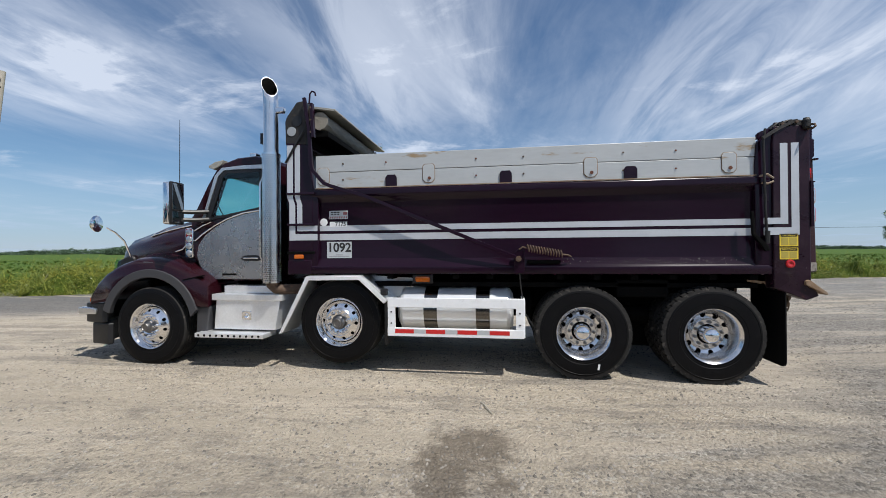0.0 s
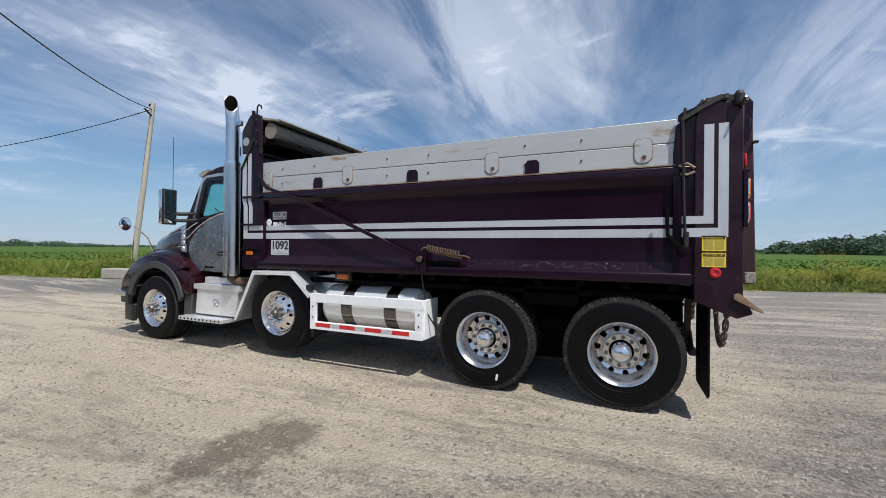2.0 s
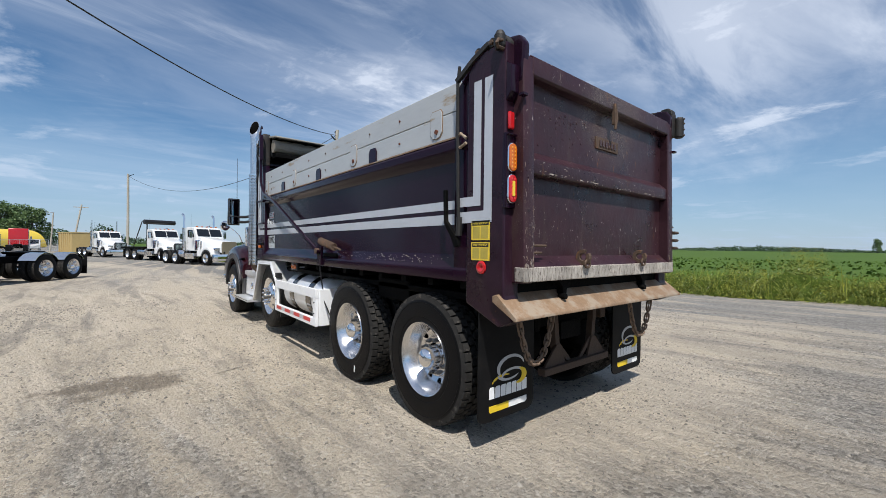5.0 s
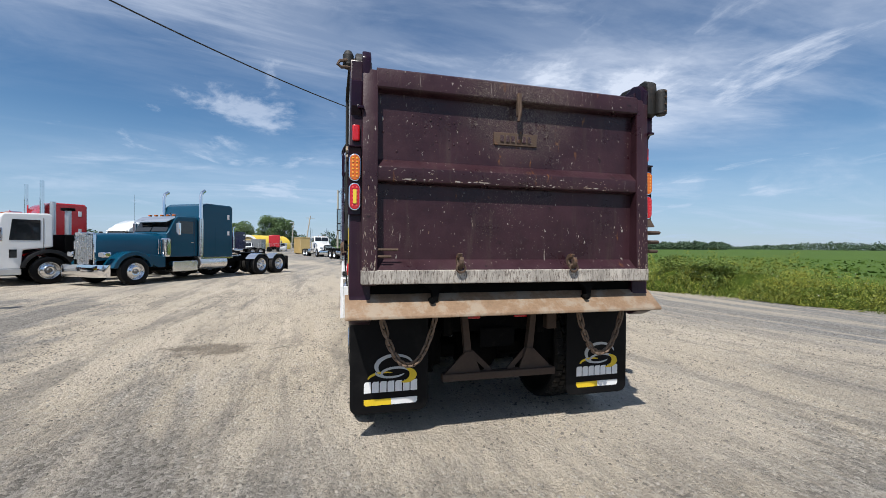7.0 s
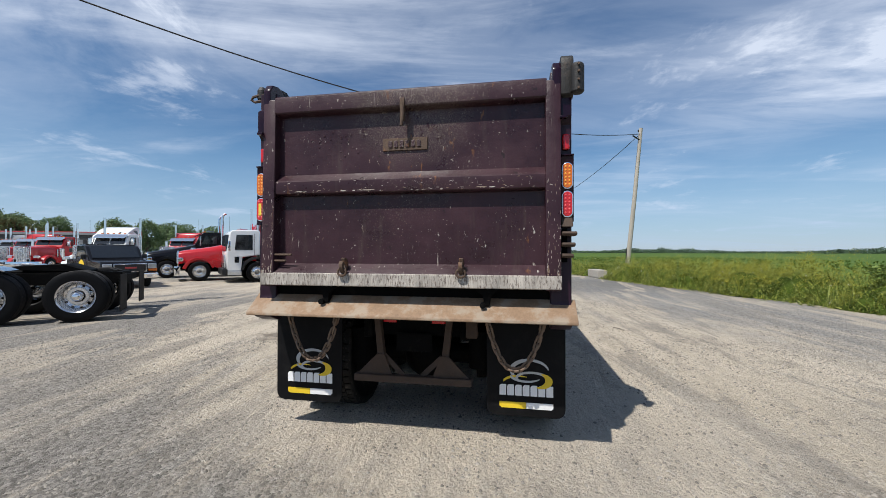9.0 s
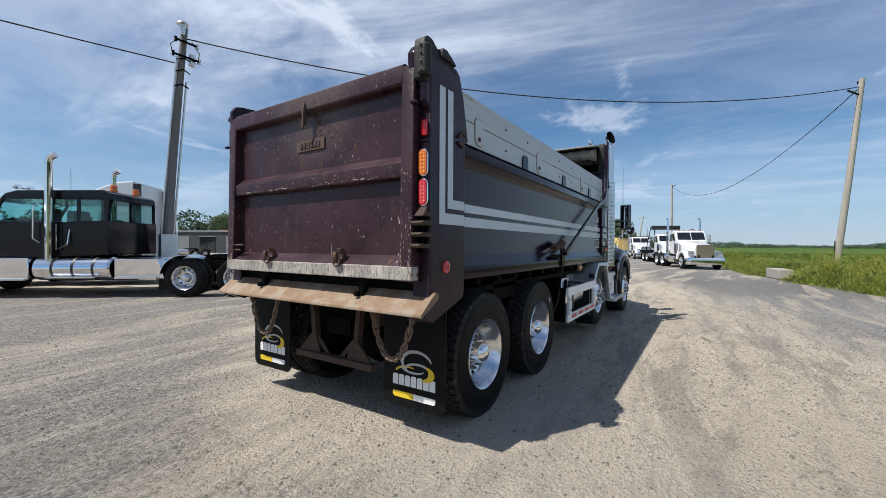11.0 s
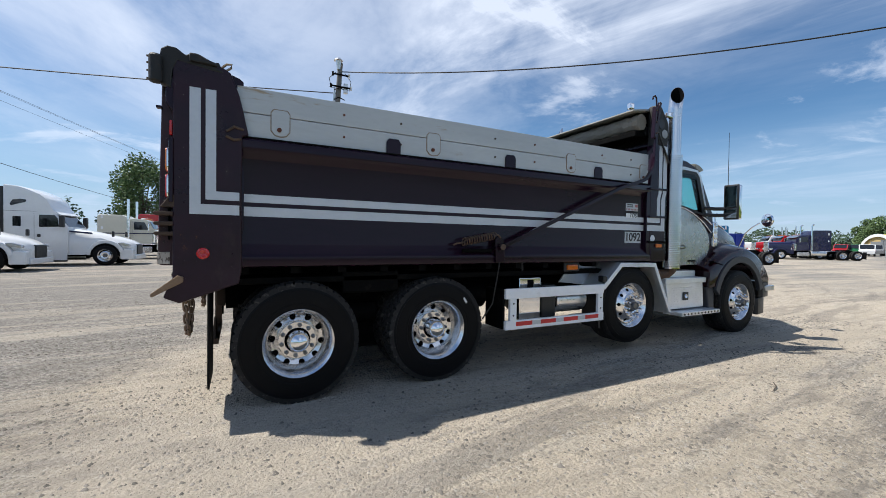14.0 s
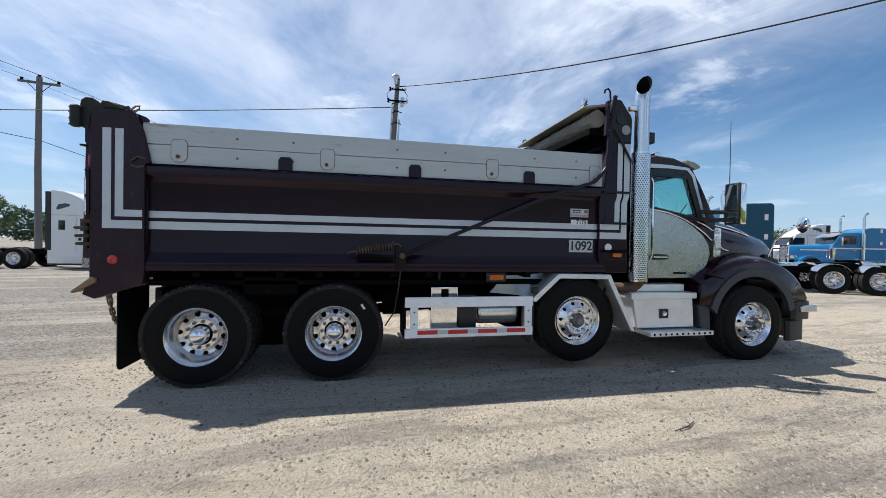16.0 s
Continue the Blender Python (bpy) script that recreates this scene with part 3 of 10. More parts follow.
def prism(bm, pts, a0, a1, axis="y", bevel=0.0):
    """A polygon drawn in the plane across the axis, extruded from a0 to a1."""
    def place(p, a):
        return {"y": (p[0], a, p[1]), "x": (a, p[0], p[1]), "z": (p[0], p[1], a)}[axis]
    lo = [bm.verts.new(place(p, a0)) for p in pts]
    hi = [bm.verts.new(place(p, a1)) for p in pts]
    n = len(pts)
    fs = [bm.faces.new(lo), bm.faces.new(hi[::-1])]
    fs += [bm.faces.new((lo[i], lo[(i + 1) % n], hi[(i + 1) % n], hi[i])) for i in range(n)]
    if bevel:
        bmesh.ops.recalc_face_normals(bm, faces=fs)
        edges = list({e for f in fs for e in f.edges})
        bmesh.ops.bevel(bm, geom=edges, offset=bevel, segments=2, profile=0.5, affect="EDGES", clamp_overlap=True)
    return bm


def cyl(bm, p0, p1, r0, r1=None, seg=16, caps=True):
    p0, p1 = Vector(p0), Vector(p1)
    d = p1 - p0
    q = Vector((0, 0, 1)).rotation_difference(d.normalized()).to_matrix().to_4x4()
    bmesh.ops.create_cone(bm, cap_ends=caps, segments=seg, radius1=r0, radius2=r0 if r1 is None else r1, depth=d.length, matrix=Matrix.Translation((p0 + p1) / 2) @ q)
    return bm


def tube(bm, pts, r, seg=10, caps=True):
    """A round bar along the points."""
    pts = [Vector(p) for p in pts]
    rings = []
    up = Vector((0, 0, 1))
    for i, p in enumerate(pts):
        d = (pts[min(i + 1, len(pts) - 1)] - pts[max(i - 1, 0)]).normalized()
        if abs(d.dot(up)) > 0.95:
            up = Vector((1, 0, 0)) if abs(d.x) < 0.9 else Vector((0, 1, 0))
        u = d.cross(up).normalized()
        v = u.cross(d)
        rad = r[i] if isinstance(r, (list, tuple)) else r
        rings.append([bm.verts.new(p + rad * (math.cos(a) * u + math.sin(a) * v)) for a in (2 * math.pi * k / seg for k in range(seg))])
        up = v
    for a, b in zip(rings, rings[1:]):
        for k in range(seg):
            bm.faces.new((a[k], a[(k + 1) % seg], b[(k + 1) % seg], b[k]))
    if caps:
        bm.faces.new(rings[0][::-1])
        bm.faces.new(rings[-1])
    return bm


def bar(bm, pts, w, h):
    """A flat bar of w by h along points that lie in a plane of constant y."""
    for a, b in zip(pts, pts[1:]):
        a, b = Vector(a), Vector(b)
        d = (b - a).normalized()
        n = Vector((0, 1, 0))
        t = d.cross(n).normalized()
        vs = [bm.verts.new(p + s * w / 2 * n + q * h / 2 * t) for p in (a - d * h * 0.3, b + d * h * 0.3) for s, q in ((-1, -1), (1, -1), (1, 1), (-1, 1))]
        for f in ((0, 1, 2, 3), (7, 6, 5, 4), (0, 4, 5, 1), (1, 5, 6, 2), (2, 6, 7, 3), (3, 7, 4, 0)):
            bm.faces.new([vs[i] for i in f])
    return bm


def ribbon(pts, w):
    """Outline of a band of width w along points in a plane, mitred at its corners."""
    left, right = [], []
    for i, p in enumerate(pts):
        a, b = Vector(pts[max(i - 1, 0)]), Vector(pts[min(i + 1, len(pts) - 1)])
        p = Vector(p)
        d1, d2 = (p - a), (b - p)
        d1, d2 = (d1 if d1.length else d2).normalized(), (d2 if d2.length else d1).normalized()
        n = (Vector((-d1.y, d1.x)) + Vector((-d2.y, d2.x))).normalized()
        k = w / 2 / max(0.4, n.dot(Vector((-d1.y, d1.x))))
        left.append(tuple(p + n * k))
        right.append(tuple(p - n * k))
    return left + right[::-1]


def lathe(bm, prof, seg=40, axis="y", center=(0, 0, 0), a0=0.0):
    """Turns a profile of (along the axis, radius) round the axis."""
    c = Vector(center)
    rings = []
    for a, r in prof:
        ring = []
        for k in range(seg):
            t = 2 * math.pi * k / seg + a0
            p = {"y": (r * math.cos(t), a, r * math.sin(t)), "x": (a, r * math.cos(t), r * math.sin(t)), "z": (r * math.cos(t), r * math.sin(t), a)}[axis]
            ring.append(bm.verts.new(c + Vector(p)))
        rings.append(ring)
    for a, b in zip(rings, rings[1:]):
        for k in range(seg):
            bm.faces.new((a[k], a[(k + 1) % seg], b[(k + 1) % seg], b[k]))
    return rings


def loft(bm, sections, close=True, caps=True):
    """Skins cross-sections that have the same number of points."""
    rows = [[bm.verts.new(p) for p in s] for s in sections]
    n = len(rows[0])
    for a, b in zip(rows, rows[1:]):
        for k in range(n if close else n - 1):
            bm.faces.new((a[k], a[(k + 1) % n], b[(k + 1) % n], b[k]))
    if caps and close:
        bm.faces.new(rows[0][::-1])
        bm.faces.new(rows[-1])
    return bm


def arch(cx, cz, r, a0, a1, n):
    return [(cx + r * math.cos(radians(a0 + (a1 - a0) * k / n)), cz + r * math.sin(radians(a0 + (a1 - a0) * k / n))) for k in range(n + 1)]


def lozenges(bm, inside, x0, x1, z0, z1, y, step, s, ln=0.036, wd=0.011, hgt=0.003):
    """Raised marks of tread plate on a wall at y, facing the side s, wherever inside(x, z) holds."""
    nx, nz = int((x1 - x0) / step), int((z1 - z0) / step)
    for i in range(nx):
        for k in range(nz):
            x, z = x0 + (i + 0.5) * step, z0 + (k + 0.5) * step
            if not inside(x, z):
                continue
            a = radians(45 if (i + k) % 2 else -45)
            u, v = Vector((math.cos(a), 0, math.sin(a))), Vector((-math.sin(a), 0, math.cos(a)))
            c = Vector((x, y, z))
            base = [bm.verts.new(c + u * ln / 2), bm.verts.new(c + v * wd / 2), bm.verts.new(c - u * ln / 2), bm.verts.new(c - v * wd / 2)]
            top = [bm.verts.new(c + u * ln / 4 + Vector((0, s * hgt, 0))), bm.verts.new(c - u * ln / 4 + Vector((0, s * hgt, 0)))]
            for f in ((base[0], base[1], top[0]), (base[1], base[2], top[1]), (base[1], top[1], top[0]), (base[2], base[3], top[1]), (base[3], base[0], top[0]), (base[3], top[0], top[1])):
                bm.faces.new(f)
    return bm


def lettering(name, text, size, material, parent, m, depth=0.001, bold=0.0):
    """Flat letters of Blender's own font as a mesh, middle at the pose m."""
    cu = bpy.data.curves.new("letters", "FONT")
    cu.body, cu.size, cu.align_x, cu.align_y, cu.extrude, cu.offset = text, size, "CENTER", "CENTER", depth, bold
    tmp = bpy.data.objects.new("letters", cu)
    me = bpy.data.meshes.new_from_object(tmp)
    bpy.data.objects.remove(tmp)
    me.materials.clear()
    me.materials.append(material)
    return part(name, me, material, parent, loc=m)


def facing(x, y, z, s):
    """A pose for something flat, drawn in x and y, that faces the side s (-1 or 1) of the vehicle and reads upright."""
    return pose(x, y, z, 90, 0, 0 if s < 0 else 180)


# ---- wheels ----
def tyre_mesh(r, w, name="tyre", lugs=0, seg=56):
    """A tyre round the y axis, its outer side at y = 0 and its inner side at y = w; with lugs its tread is cut into staggered blocks."""
    bm = bmesh.new()
    ri = 0.305
    side = [(0.035, ri - 0.004), (0.012, ri + 0.012), (0.004, ri + 0.05), (0.006, ri + 0.06), (0.002, ri + 0.066), (0.0, r * 0.80), (0.003, r * 0.86), (0.000, r * 0.866), (0.006, r * 0.90)]
    if lugs:
        rows = 4
        tread = []
        for row in range(rows):
            y0 = 0.010 + (w - 0.020) * row / rows + 0.005
            y1 = 0.010 + (w - 0.020) * (row + 1) / rows - 0.005
            tread += [(y0 - 0.001, row, False), (y0, row, True), (y1, row, True), (y1 + 0.001, row, False)]
        angles = [(k + f) / lugs for k in range(lugs) for f in (0.0, 0.15, 0.19, 0.46, 0.5, 0.65, 0.69, 0.96)]
        prof = [(y, q, None, False) for y, q in side] + [(y, r, row, up) for y, row, up in tread] + [(w - y, q, None, False) for y, q in side[::-1]]
        rings = []
        for y, q, row, up in prof:
            ring = []
            for u in angles:
                rad = q
                if row is not None:
                    f = (u * lugs + (0.5 if row % 2 else 0.0)) % 1.0
                    block = up and 0.17 < f < 0.98
                    shoulder = 0.010 if min(y, w - y) < 0.02 else 0.0
                    rad = r - shoulder if block else r - 0.024
                t = 2 * math.pi * u
                ring.append(bm.verts.new((rad * math.cos(t), y, rad * math.sin(t))))
            rings.append(ring)
        n = len(angles)
        for i, (a, b) in enumerate(zip(rings, rings[1:])):
            for k in range(n):
                f = bm.faces.new((a[k], a[(k + 1) % n], b[(k + 1) % n], b[k]))
                if len(side) - 1 <= i < len(rings) - len(side):
                    f.material_index = 1
        return mesh_of(name, bm, [RUBBER, TREAD], 25)
    crown = [(0.010, r * 0.945), (0.018, r * 0.972), (0.030, r * 0.990), (0.048, r)]
    n = 6
    for k in range(1, n):
        y = 0.044 + (w - 0.088) * k / n
        crown += [(y - 0.006, r), (y - 0.004, r - 0.014), (y + 0.004, r - 0.014), (y + 0.006, r)]
    crown += [(w - 0.048, r), (w - 0.030, r * 0.990), (w - 0.018, r * 0.972), (w - 0.010, r * 0.945)]
    lathe(bm, side + crown + [(w - a, q) for a, q in side[::-1]], seg)
    for f in bm.faces:
        if f.calc_center_median().xz.length > r * 0.96:
            f.material_index = 1
    return mesh_of(name, bm, [RUBBER, TREAD], 30)


def ring_with_holes(bm, y_of, r0, r1, holes, hr, seg=100, n_ring=12):
    """A dished annulus from r0 to r1 with round hand holes through it; y_of(r) is its depth."""
    rm = (r0 + r1) / 2
    per = seg // holes
    rows = []
    for i in range(n_ring + 1):
        r = r0 + (r1 - r0) * i / n_ring
        row = []
        for k in range(holes * per):
            t = 2 * math.pi * k / (holes * per)
            tc = 2 * math.pi * (round(k / per)) / holes
            du, dv = (t - tc) * rm, r - rm
            d = math.hypot(du, dv)
            if 1e-6 < d < hr * 1.9:
                # draw the grid aside so that the holes come out round
                k2 = hr * (0.0 if d < hr * 0.6 else 1.0) if d < hr else d
                if d < hr and d > hr * 0.55:
                    du, dv = du / d * hr, dv / d * hr
                    t2, rr = tc + du / rm, rm + dv
                    row.append(bm.verts.new((rr * math.cos(t2), y_of(rr), rr * math.sin(t2))))
                    continue
            row.append(bm.verts.new((r * math.cos(t), y_of(r), r * math.sin(t))))
        rows.append(row)
    n = holes * per
    for a, b in zip(rows, rows[1:]):
        for k in range(n):
            vs = (a[k], a[(k + 1) % n], b[(k + 1) % n], b[k])
            c = sum((v.co for v in vs), Vector()) / 4
            t = math.atan2(c.z, c.x)
            tc = 2 * math.pi * round(t / (2 * math.pi / holes)) / holes
            if math.hypot((t - tc) * rm, c.xz.length - rm) < hr * 0.93:
                continue
            bm.faces.new(vs)


def rim_mesh(front, far=False):
    """Ten-hole aluminium disc wheel. Front: the disc stands out; rear: it is dished deeply inwards."""
    bm = bmesh.new()
    sg, sh, nr = (28, 60, 5) if far else (64, 100, 12)
    if front:
        flange = [(0.30, 0.245), (0.12, 0.245), (0.075, 0.262), (0.045, 0.285), (0.02, 0.300), (0.004, 0.312), (0.0, 0.318), (0.012, 0.322)]
        lathe(bm, flange, 64)
        yo = lambda r: 0.060 - 0.060 * min(1, max(0, (0.255 - r) / 0.085)) ** 0.75
        ring_with_holes(bm, yo, 0.180, 0.264, 10, 0.0215, sh, nr)
        lathe(bm, [(yo(0.180), 0.180), (-0.004, 0.172), (-0.010, 0.165), (-0.010, 0.10), (-0.004, 0.092), (0.03, 0.090)], 28 if far else 48)
    else:
        flange = [(0.26, 0.225), (0.16, 0.235), (0.13, 0.262), (0.05, 0.278), (0.025, 0.296), (0.006, 0.310), (0.0, 0.318), (0.012, 0.322)]
        lathe(bm, flange, 64)
        yo = lambda r: 0.185 - 0.035 * min(1, max(0, (r - 0.18) / 0.08))
        ring_with_holes(bm, yo, 0.182, 0.262, 10, 0.0275, sh, nr)
        lathe(bm, [(yo(0.182), 0.182), (0.150, 0.176), (0.143, 0.170), (0.143, 0.120), (0.150, 0.114), (0.22, 0.113)], 28 if far else 48)
    return mesh_of("wheel", bm, ALU if front else RIM_ALU, 40)


def hub_mesh(front, seg=34):
    bm = bmesh.new()
    if front:
        lathe(bm, [(0.03, 0.088), (-0.02, 0.086), (-0.03, 0.078), (-0.040, 0.060), (-0.075, 0.056), (-0.085, 0.050), (-0.085, 0.042), (-0.075, 0.036), (-0.074, 0.0005)], seg)
    else:
        lathe(bm, [(0.22, 0.106), (0.16, 0.106), (0.13, 0.098), (0.06, 0.096), (0.035, 0.090), (0.012, 0.074), (-0.004, 0.048), (-0.012, 0.02), (-0.013, 0.0005)], seg)
    return mesh_of("hub_cap", bm, CHROME if not front else [DARKSTEEL], 50)


def nut_mesh(front):
    bm = bmesh.new()
    if front:
        lathe(bm, [(0.0, 0.023), (-0.012, 0.022), (-0.018, 0.0165), (-0.058, 0.0155), (-0.068, 0.010), (-0.070, 0.0005)], 12)
    else:
        lathe(bm, [(0.0, 0.0215), (-0.006, 0.0215), (-0.007, 0.0185), (-0.024, 0.018), (-0.028, 0.012), (-0.044, 0.011), (-0.046, 0.0005)], 8)
    return mesh_of("lug_nut", bm, CHROME if front else DARKSTEEL, 40)


TYRE_REAR = tyre_mesh(0.570, 0.275, lugs=46)
TYRE_FRONT = tyre_mesh(0.548, 0.38, seg=84)
def plain_tyre_mesh(r, w, seg):
    """A tyre of few faces for vehicles that stand far off."""
    bm = bmesh.new()
    half = [(0.030, 0.302), (0.006, 0.325), (0.0, r * 0.80), (0.006, r * 0.91), (0.028, r * 0.99), (0.045, r)]
    lathe(bm, half + [(w * 0.34, r), (w * 0.36, r - 0.012), (w * 0.39, r)] + [(w - a, q) for a, q in half[::-1]], seg)
    for f in bm.faces:
        if f.calc_center_median().xz.length > r * 0.96:
            f.material_index = 1
    return mesh_of("tyre", bm, [RUBBER, TREAD], 35)


TYRE_FAR, TYRE_HID = plain_tyre_mesh(0.520, 0.28, 34), plain_tyre_mesh(0.520, 0.28, 20)
RIM_F, RIM_R = rim_mesh(True), rim_mesh(False)
RIM_FAR_F, RIM_FAR_R = rim_mesh(True, True), rim_mesh(False, True)
HUB_F, HUB_R = hub_mesh(True), hub_mesh(False)
HUB_FAR_F, HUB_FAR_R = hub_mesh(True, 16), hub_mesh(False, 16)
NUT_F, NUT_R = nut_mesh(True), nut_mesh(False)
DRUM = mesh_of("brake_drum", cyl(bmesh.new(), (0, 0.20, 0), (0, 0.40, 0), 0.235, seg=28), DARK, 35)


def side_pose(x, y, z, s, turn=0.0):
    """Wheels are drawn with the outer side towards -y; this sets one on the side s."""
    return pose(x, y, z, 0, turn, 0 if s < 0 else 180)


def wheel(parent, x, y, z, s, front, tyre, detail=True, turn=0.0):
    m = side_pose(x, y, z, s, turn)
    w = part("wheel", (RIM_F if front else RIM_R) if detail else (RIM_FAR_F if front else RIM_FAR_R), None, parent, "polished aluminium ten-hole wheel", loc=m)
    part("tyre", tyre, None, w, "black dusty truck tyre")
    if detail:
        part("hub_cap", HUB_F if front else HUB_R, None, w)
        part("brake_drum", DRUM, None, w)
        for k in range(10):
            a = 2 * math.pi * (k + 0.5) / 10
            rr, yy = (0.132, -0.010) if front else (0.145, 0.143)
            part("lug_nut", NUT_F if front else NUT_R, None, w, loc=(rr * math.cos(a), yy, rr * math.sin(a)))
    else:
        part("hub_cap", HUB_FAR_F if front else HUB_FAR_R, None, w)
    return w


# ---- ground, field, distance ----
def raw_mesh(name, verts, quads, material, tri=False):
    """A mesh straight from arrays of corners; every face of the same number of sides."""
    me = bpy.data.meshes.new(name)
    n = 3 if tri else 4
    me.vertices.add(len(verts))
    me.vertices.foreach_set("co", np.asarray(verts, np.float32).ravel())
    q = np.asarray(quads, np.int32)
    me.loops.add(q.size)
    me.loops.foreach_set("vertex_index", q.ravel())
    me.polygons.add(len(q))
    me.polygons.foreach_set("loop_start", np.arange(0, q.size, n, dtype=np.int32))
    me.polygons.foreach_set("loop_total", np.full(len(q), n, np.int32))
    me.update(calc_edges=True)
    me.materials.append(material)
    return me


def leaves(rs, centers, length, width, droop=0.5, up=0.3):
    """A small bent leaf at each centre, turned at random."""
    n = len(centers)
    d = rs.normal(size=(n, 3))
    d[:, 2] = d[:, 2] * 0.6 + up
    d /= np.linalg.norm(d, axis=1, keepdims=True)
    side = np.cross(d, rs.normal(size=(n, 3)))
    side /= np.linalg.norm(side, axis=1, keepdims=True) + 1e-9
    ln = length * rs.uniform(0.6, 1.4, (n, 1))
    wd = width * rs.uniform(0.6, 1.4, (n, 1))
    tip = centers + d * ln - np.array([0, 0, 1.0]) * ln * droop * rs.uniform(0, 0.6, (n, 1))
    mid = centers + d * ln * 0.5
    v = np.stack([centers, mid + side * wd / 2, tip, mid - side * wd / 2], 1)
    return v.reshape(-1, 3), np.arange(4 * n).reshape(-1, 4)


def joined(parts):
    vs, qs, o = [], [], 0
    for v, q in parts:
        vs.append(v)
        qs.append(q + o)
        o += len(v)
    return np.concatenate(vs), np.concatenate(qs)


def edge_y(x):
    """The line where the lot ends and the weeds begin."""
    x = np.asarray(x, float)
    return np.where(x > -22.6, 4.9 + 0.325 * (x + 22.6), 4.9 + 0.11 * (x + 22.6))


bm = bmesh.new()
bmesh.ops.create_grid(bm, x_segments=80, y_segments=80, size=1500)
ground = part("ground", bm, GROUND)
tagged(ground, "pale dusty gravel lot with worn asphalt patches", "ground", kind="structure")

# crop field: a leafy sheet at knee height behind the weeds
xs = np.concatenate([np.linspace(-1400, -120, 30), np.linspace(-110, 110, 111), np.linspace(120, 1400, 30)])
ds = np.concatenate([np.linspace(2.6, 40, 60), np.linspace(45, 1300, 40)])
rs = np.random.RandomState(3)
X, D = np.meshgrid(xs, ds, indexing="ij")
Z = 0.66 + rs.uniform(-0.06, 0.06, X.shape)
Z[:, 0] = 0.02
V = np.stack([X, edge_y(X) + D, Z], -1).reshape(-1, 3)
nx, nd = X.shape
I = np.arange(nx * nd).reshape(nx, nd)
Q = np.stack([I[:-1, :-1], I[1:, :-1], I[1:, 1:], I[:-1, 1:]], -1).reshape(-1, 4)
tagged(part("crop_field", raw_mesh("crop_field", V, Q, FIELD), None), "green soybean field reaching to the far woods", "field", kind="stuff")

# leafy tops on the near crop
n = 16000
x = rs.uniform(-70, 70, n)
dd = 4.2 + 28 * rs.uniform(0, 1, n) ** 1.6
c = np.stack([x, edge_y(x) + dd, rs.uniform(0.56, 0.74, n)], 1)
tagged(part("crop_leaves", raw_mesh("crop_leaves", *leaves(rs, c, 0.20, 0.15, 0.3, 0.3), FIELD), None), "leafy tops of the soybean crop", "crop", kind="stuff")

def block_gap(x):
    """The weeds stand back where the concrete block lies."""
    return 1.7 * np.exp(-((x + 22.2) / 1.2) ** 4)


WEED_CLUMPS = rs.uniform(-62, 45, 120), rs.uniform(0.62, 1.50, 120)


# weeds along the edge: leafy stalks, thicker in clumps
def weeds(count, x0, x1):
    """Stalk feet and heights in uneven clumps."""
    clump, ch = WEED_CLUMPS
    x = rs.uniform(x0, x1, count)
    near = np.abs(x[:, None] - clump[None]).argmin(1)
    depth = 3.6 * rs.uniform(0, 1, count) ** 0.9
    y = edge_y(x) + 0.25 + depth + 0.25 * np.sin(x * 1.7) + block_gap(x)
    h = ch[near] * (0.30 + 0.70 * np.clip(depth / 1.1, 0, 1)) * rs.uniform(0.6, 1.12, count)
    return x, y, h, near


def plumes(feet, height, count, leaf, width, lo=0.12, hi=1.0, spread=0.05):
    """Leafy stalks: narrow leaves that stand out and up all along each stalk, shorter towards its tip."""
    n = len(feet)
    f = np.sort(rs.uniform(lo, hi, (n, count)), 1)
    a = np.arange(count)[None] * 2.4 + rs.uniform(0, 6.28, (n, 1))
    lean = rs.normal(0, 0.09, (n, 1, 2))
    zz = f * height[:, None]
    p = np.stack([feet[:, :1] + lean[..., 0] * zz, feet[:, 1:2] + lean[..., 1] * zz, zz], -1) + rs.normal(0, spread, (n, count, 3)) * (1, 1, 0.4)
    d = np.stack([np.cos(a), np.sin(a), rs.uniform(0.3, 2.0, (n, count))], -1)
    d /= np.linalg.norm(d, axis=-1, keepdims=True)
    ln = (leaf * (1.25 - 0.75 * f) * rs.uniform(0.6, 1.4, (n, count)))[..., None]
    side = np.stack([-np.sin(a), np.cos(a), rs.uniform(-0.5, 0.5, (n, count))], -1) * width * rs.uniform(0.6, 1.4, (n, count, 1))
    tip = p + d * ln
    tip[..., 2] -= ln[..., 0] * rs.uniform(0.0, 0.5, (n, count))
    v = np.stack([p, p + d * ln * 0.45 + side / 2, tip, p + d * ln * 0.45 - side / 2], 2).reshape(-1, 3)
    return v, np.arange(len(v)).reshape(-1, 4)


# lumpy sheet of growth, coloured dark to give shaded pockets between stalks
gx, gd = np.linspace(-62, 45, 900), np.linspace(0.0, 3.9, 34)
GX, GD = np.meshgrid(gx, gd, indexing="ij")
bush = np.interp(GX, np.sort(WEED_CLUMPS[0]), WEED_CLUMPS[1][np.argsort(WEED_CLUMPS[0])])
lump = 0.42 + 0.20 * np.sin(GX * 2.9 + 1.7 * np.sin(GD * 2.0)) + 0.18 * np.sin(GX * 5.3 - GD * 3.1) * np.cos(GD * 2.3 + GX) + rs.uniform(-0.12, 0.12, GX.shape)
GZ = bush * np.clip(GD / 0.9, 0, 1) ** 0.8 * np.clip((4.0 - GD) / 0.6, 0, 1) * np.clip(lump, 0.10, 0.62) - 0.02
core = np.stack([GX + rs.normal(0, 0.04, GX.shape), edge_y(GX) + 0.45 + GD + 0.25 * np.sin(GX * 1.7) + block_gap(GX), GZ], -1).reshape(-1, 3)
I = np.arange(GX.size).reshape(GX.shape)
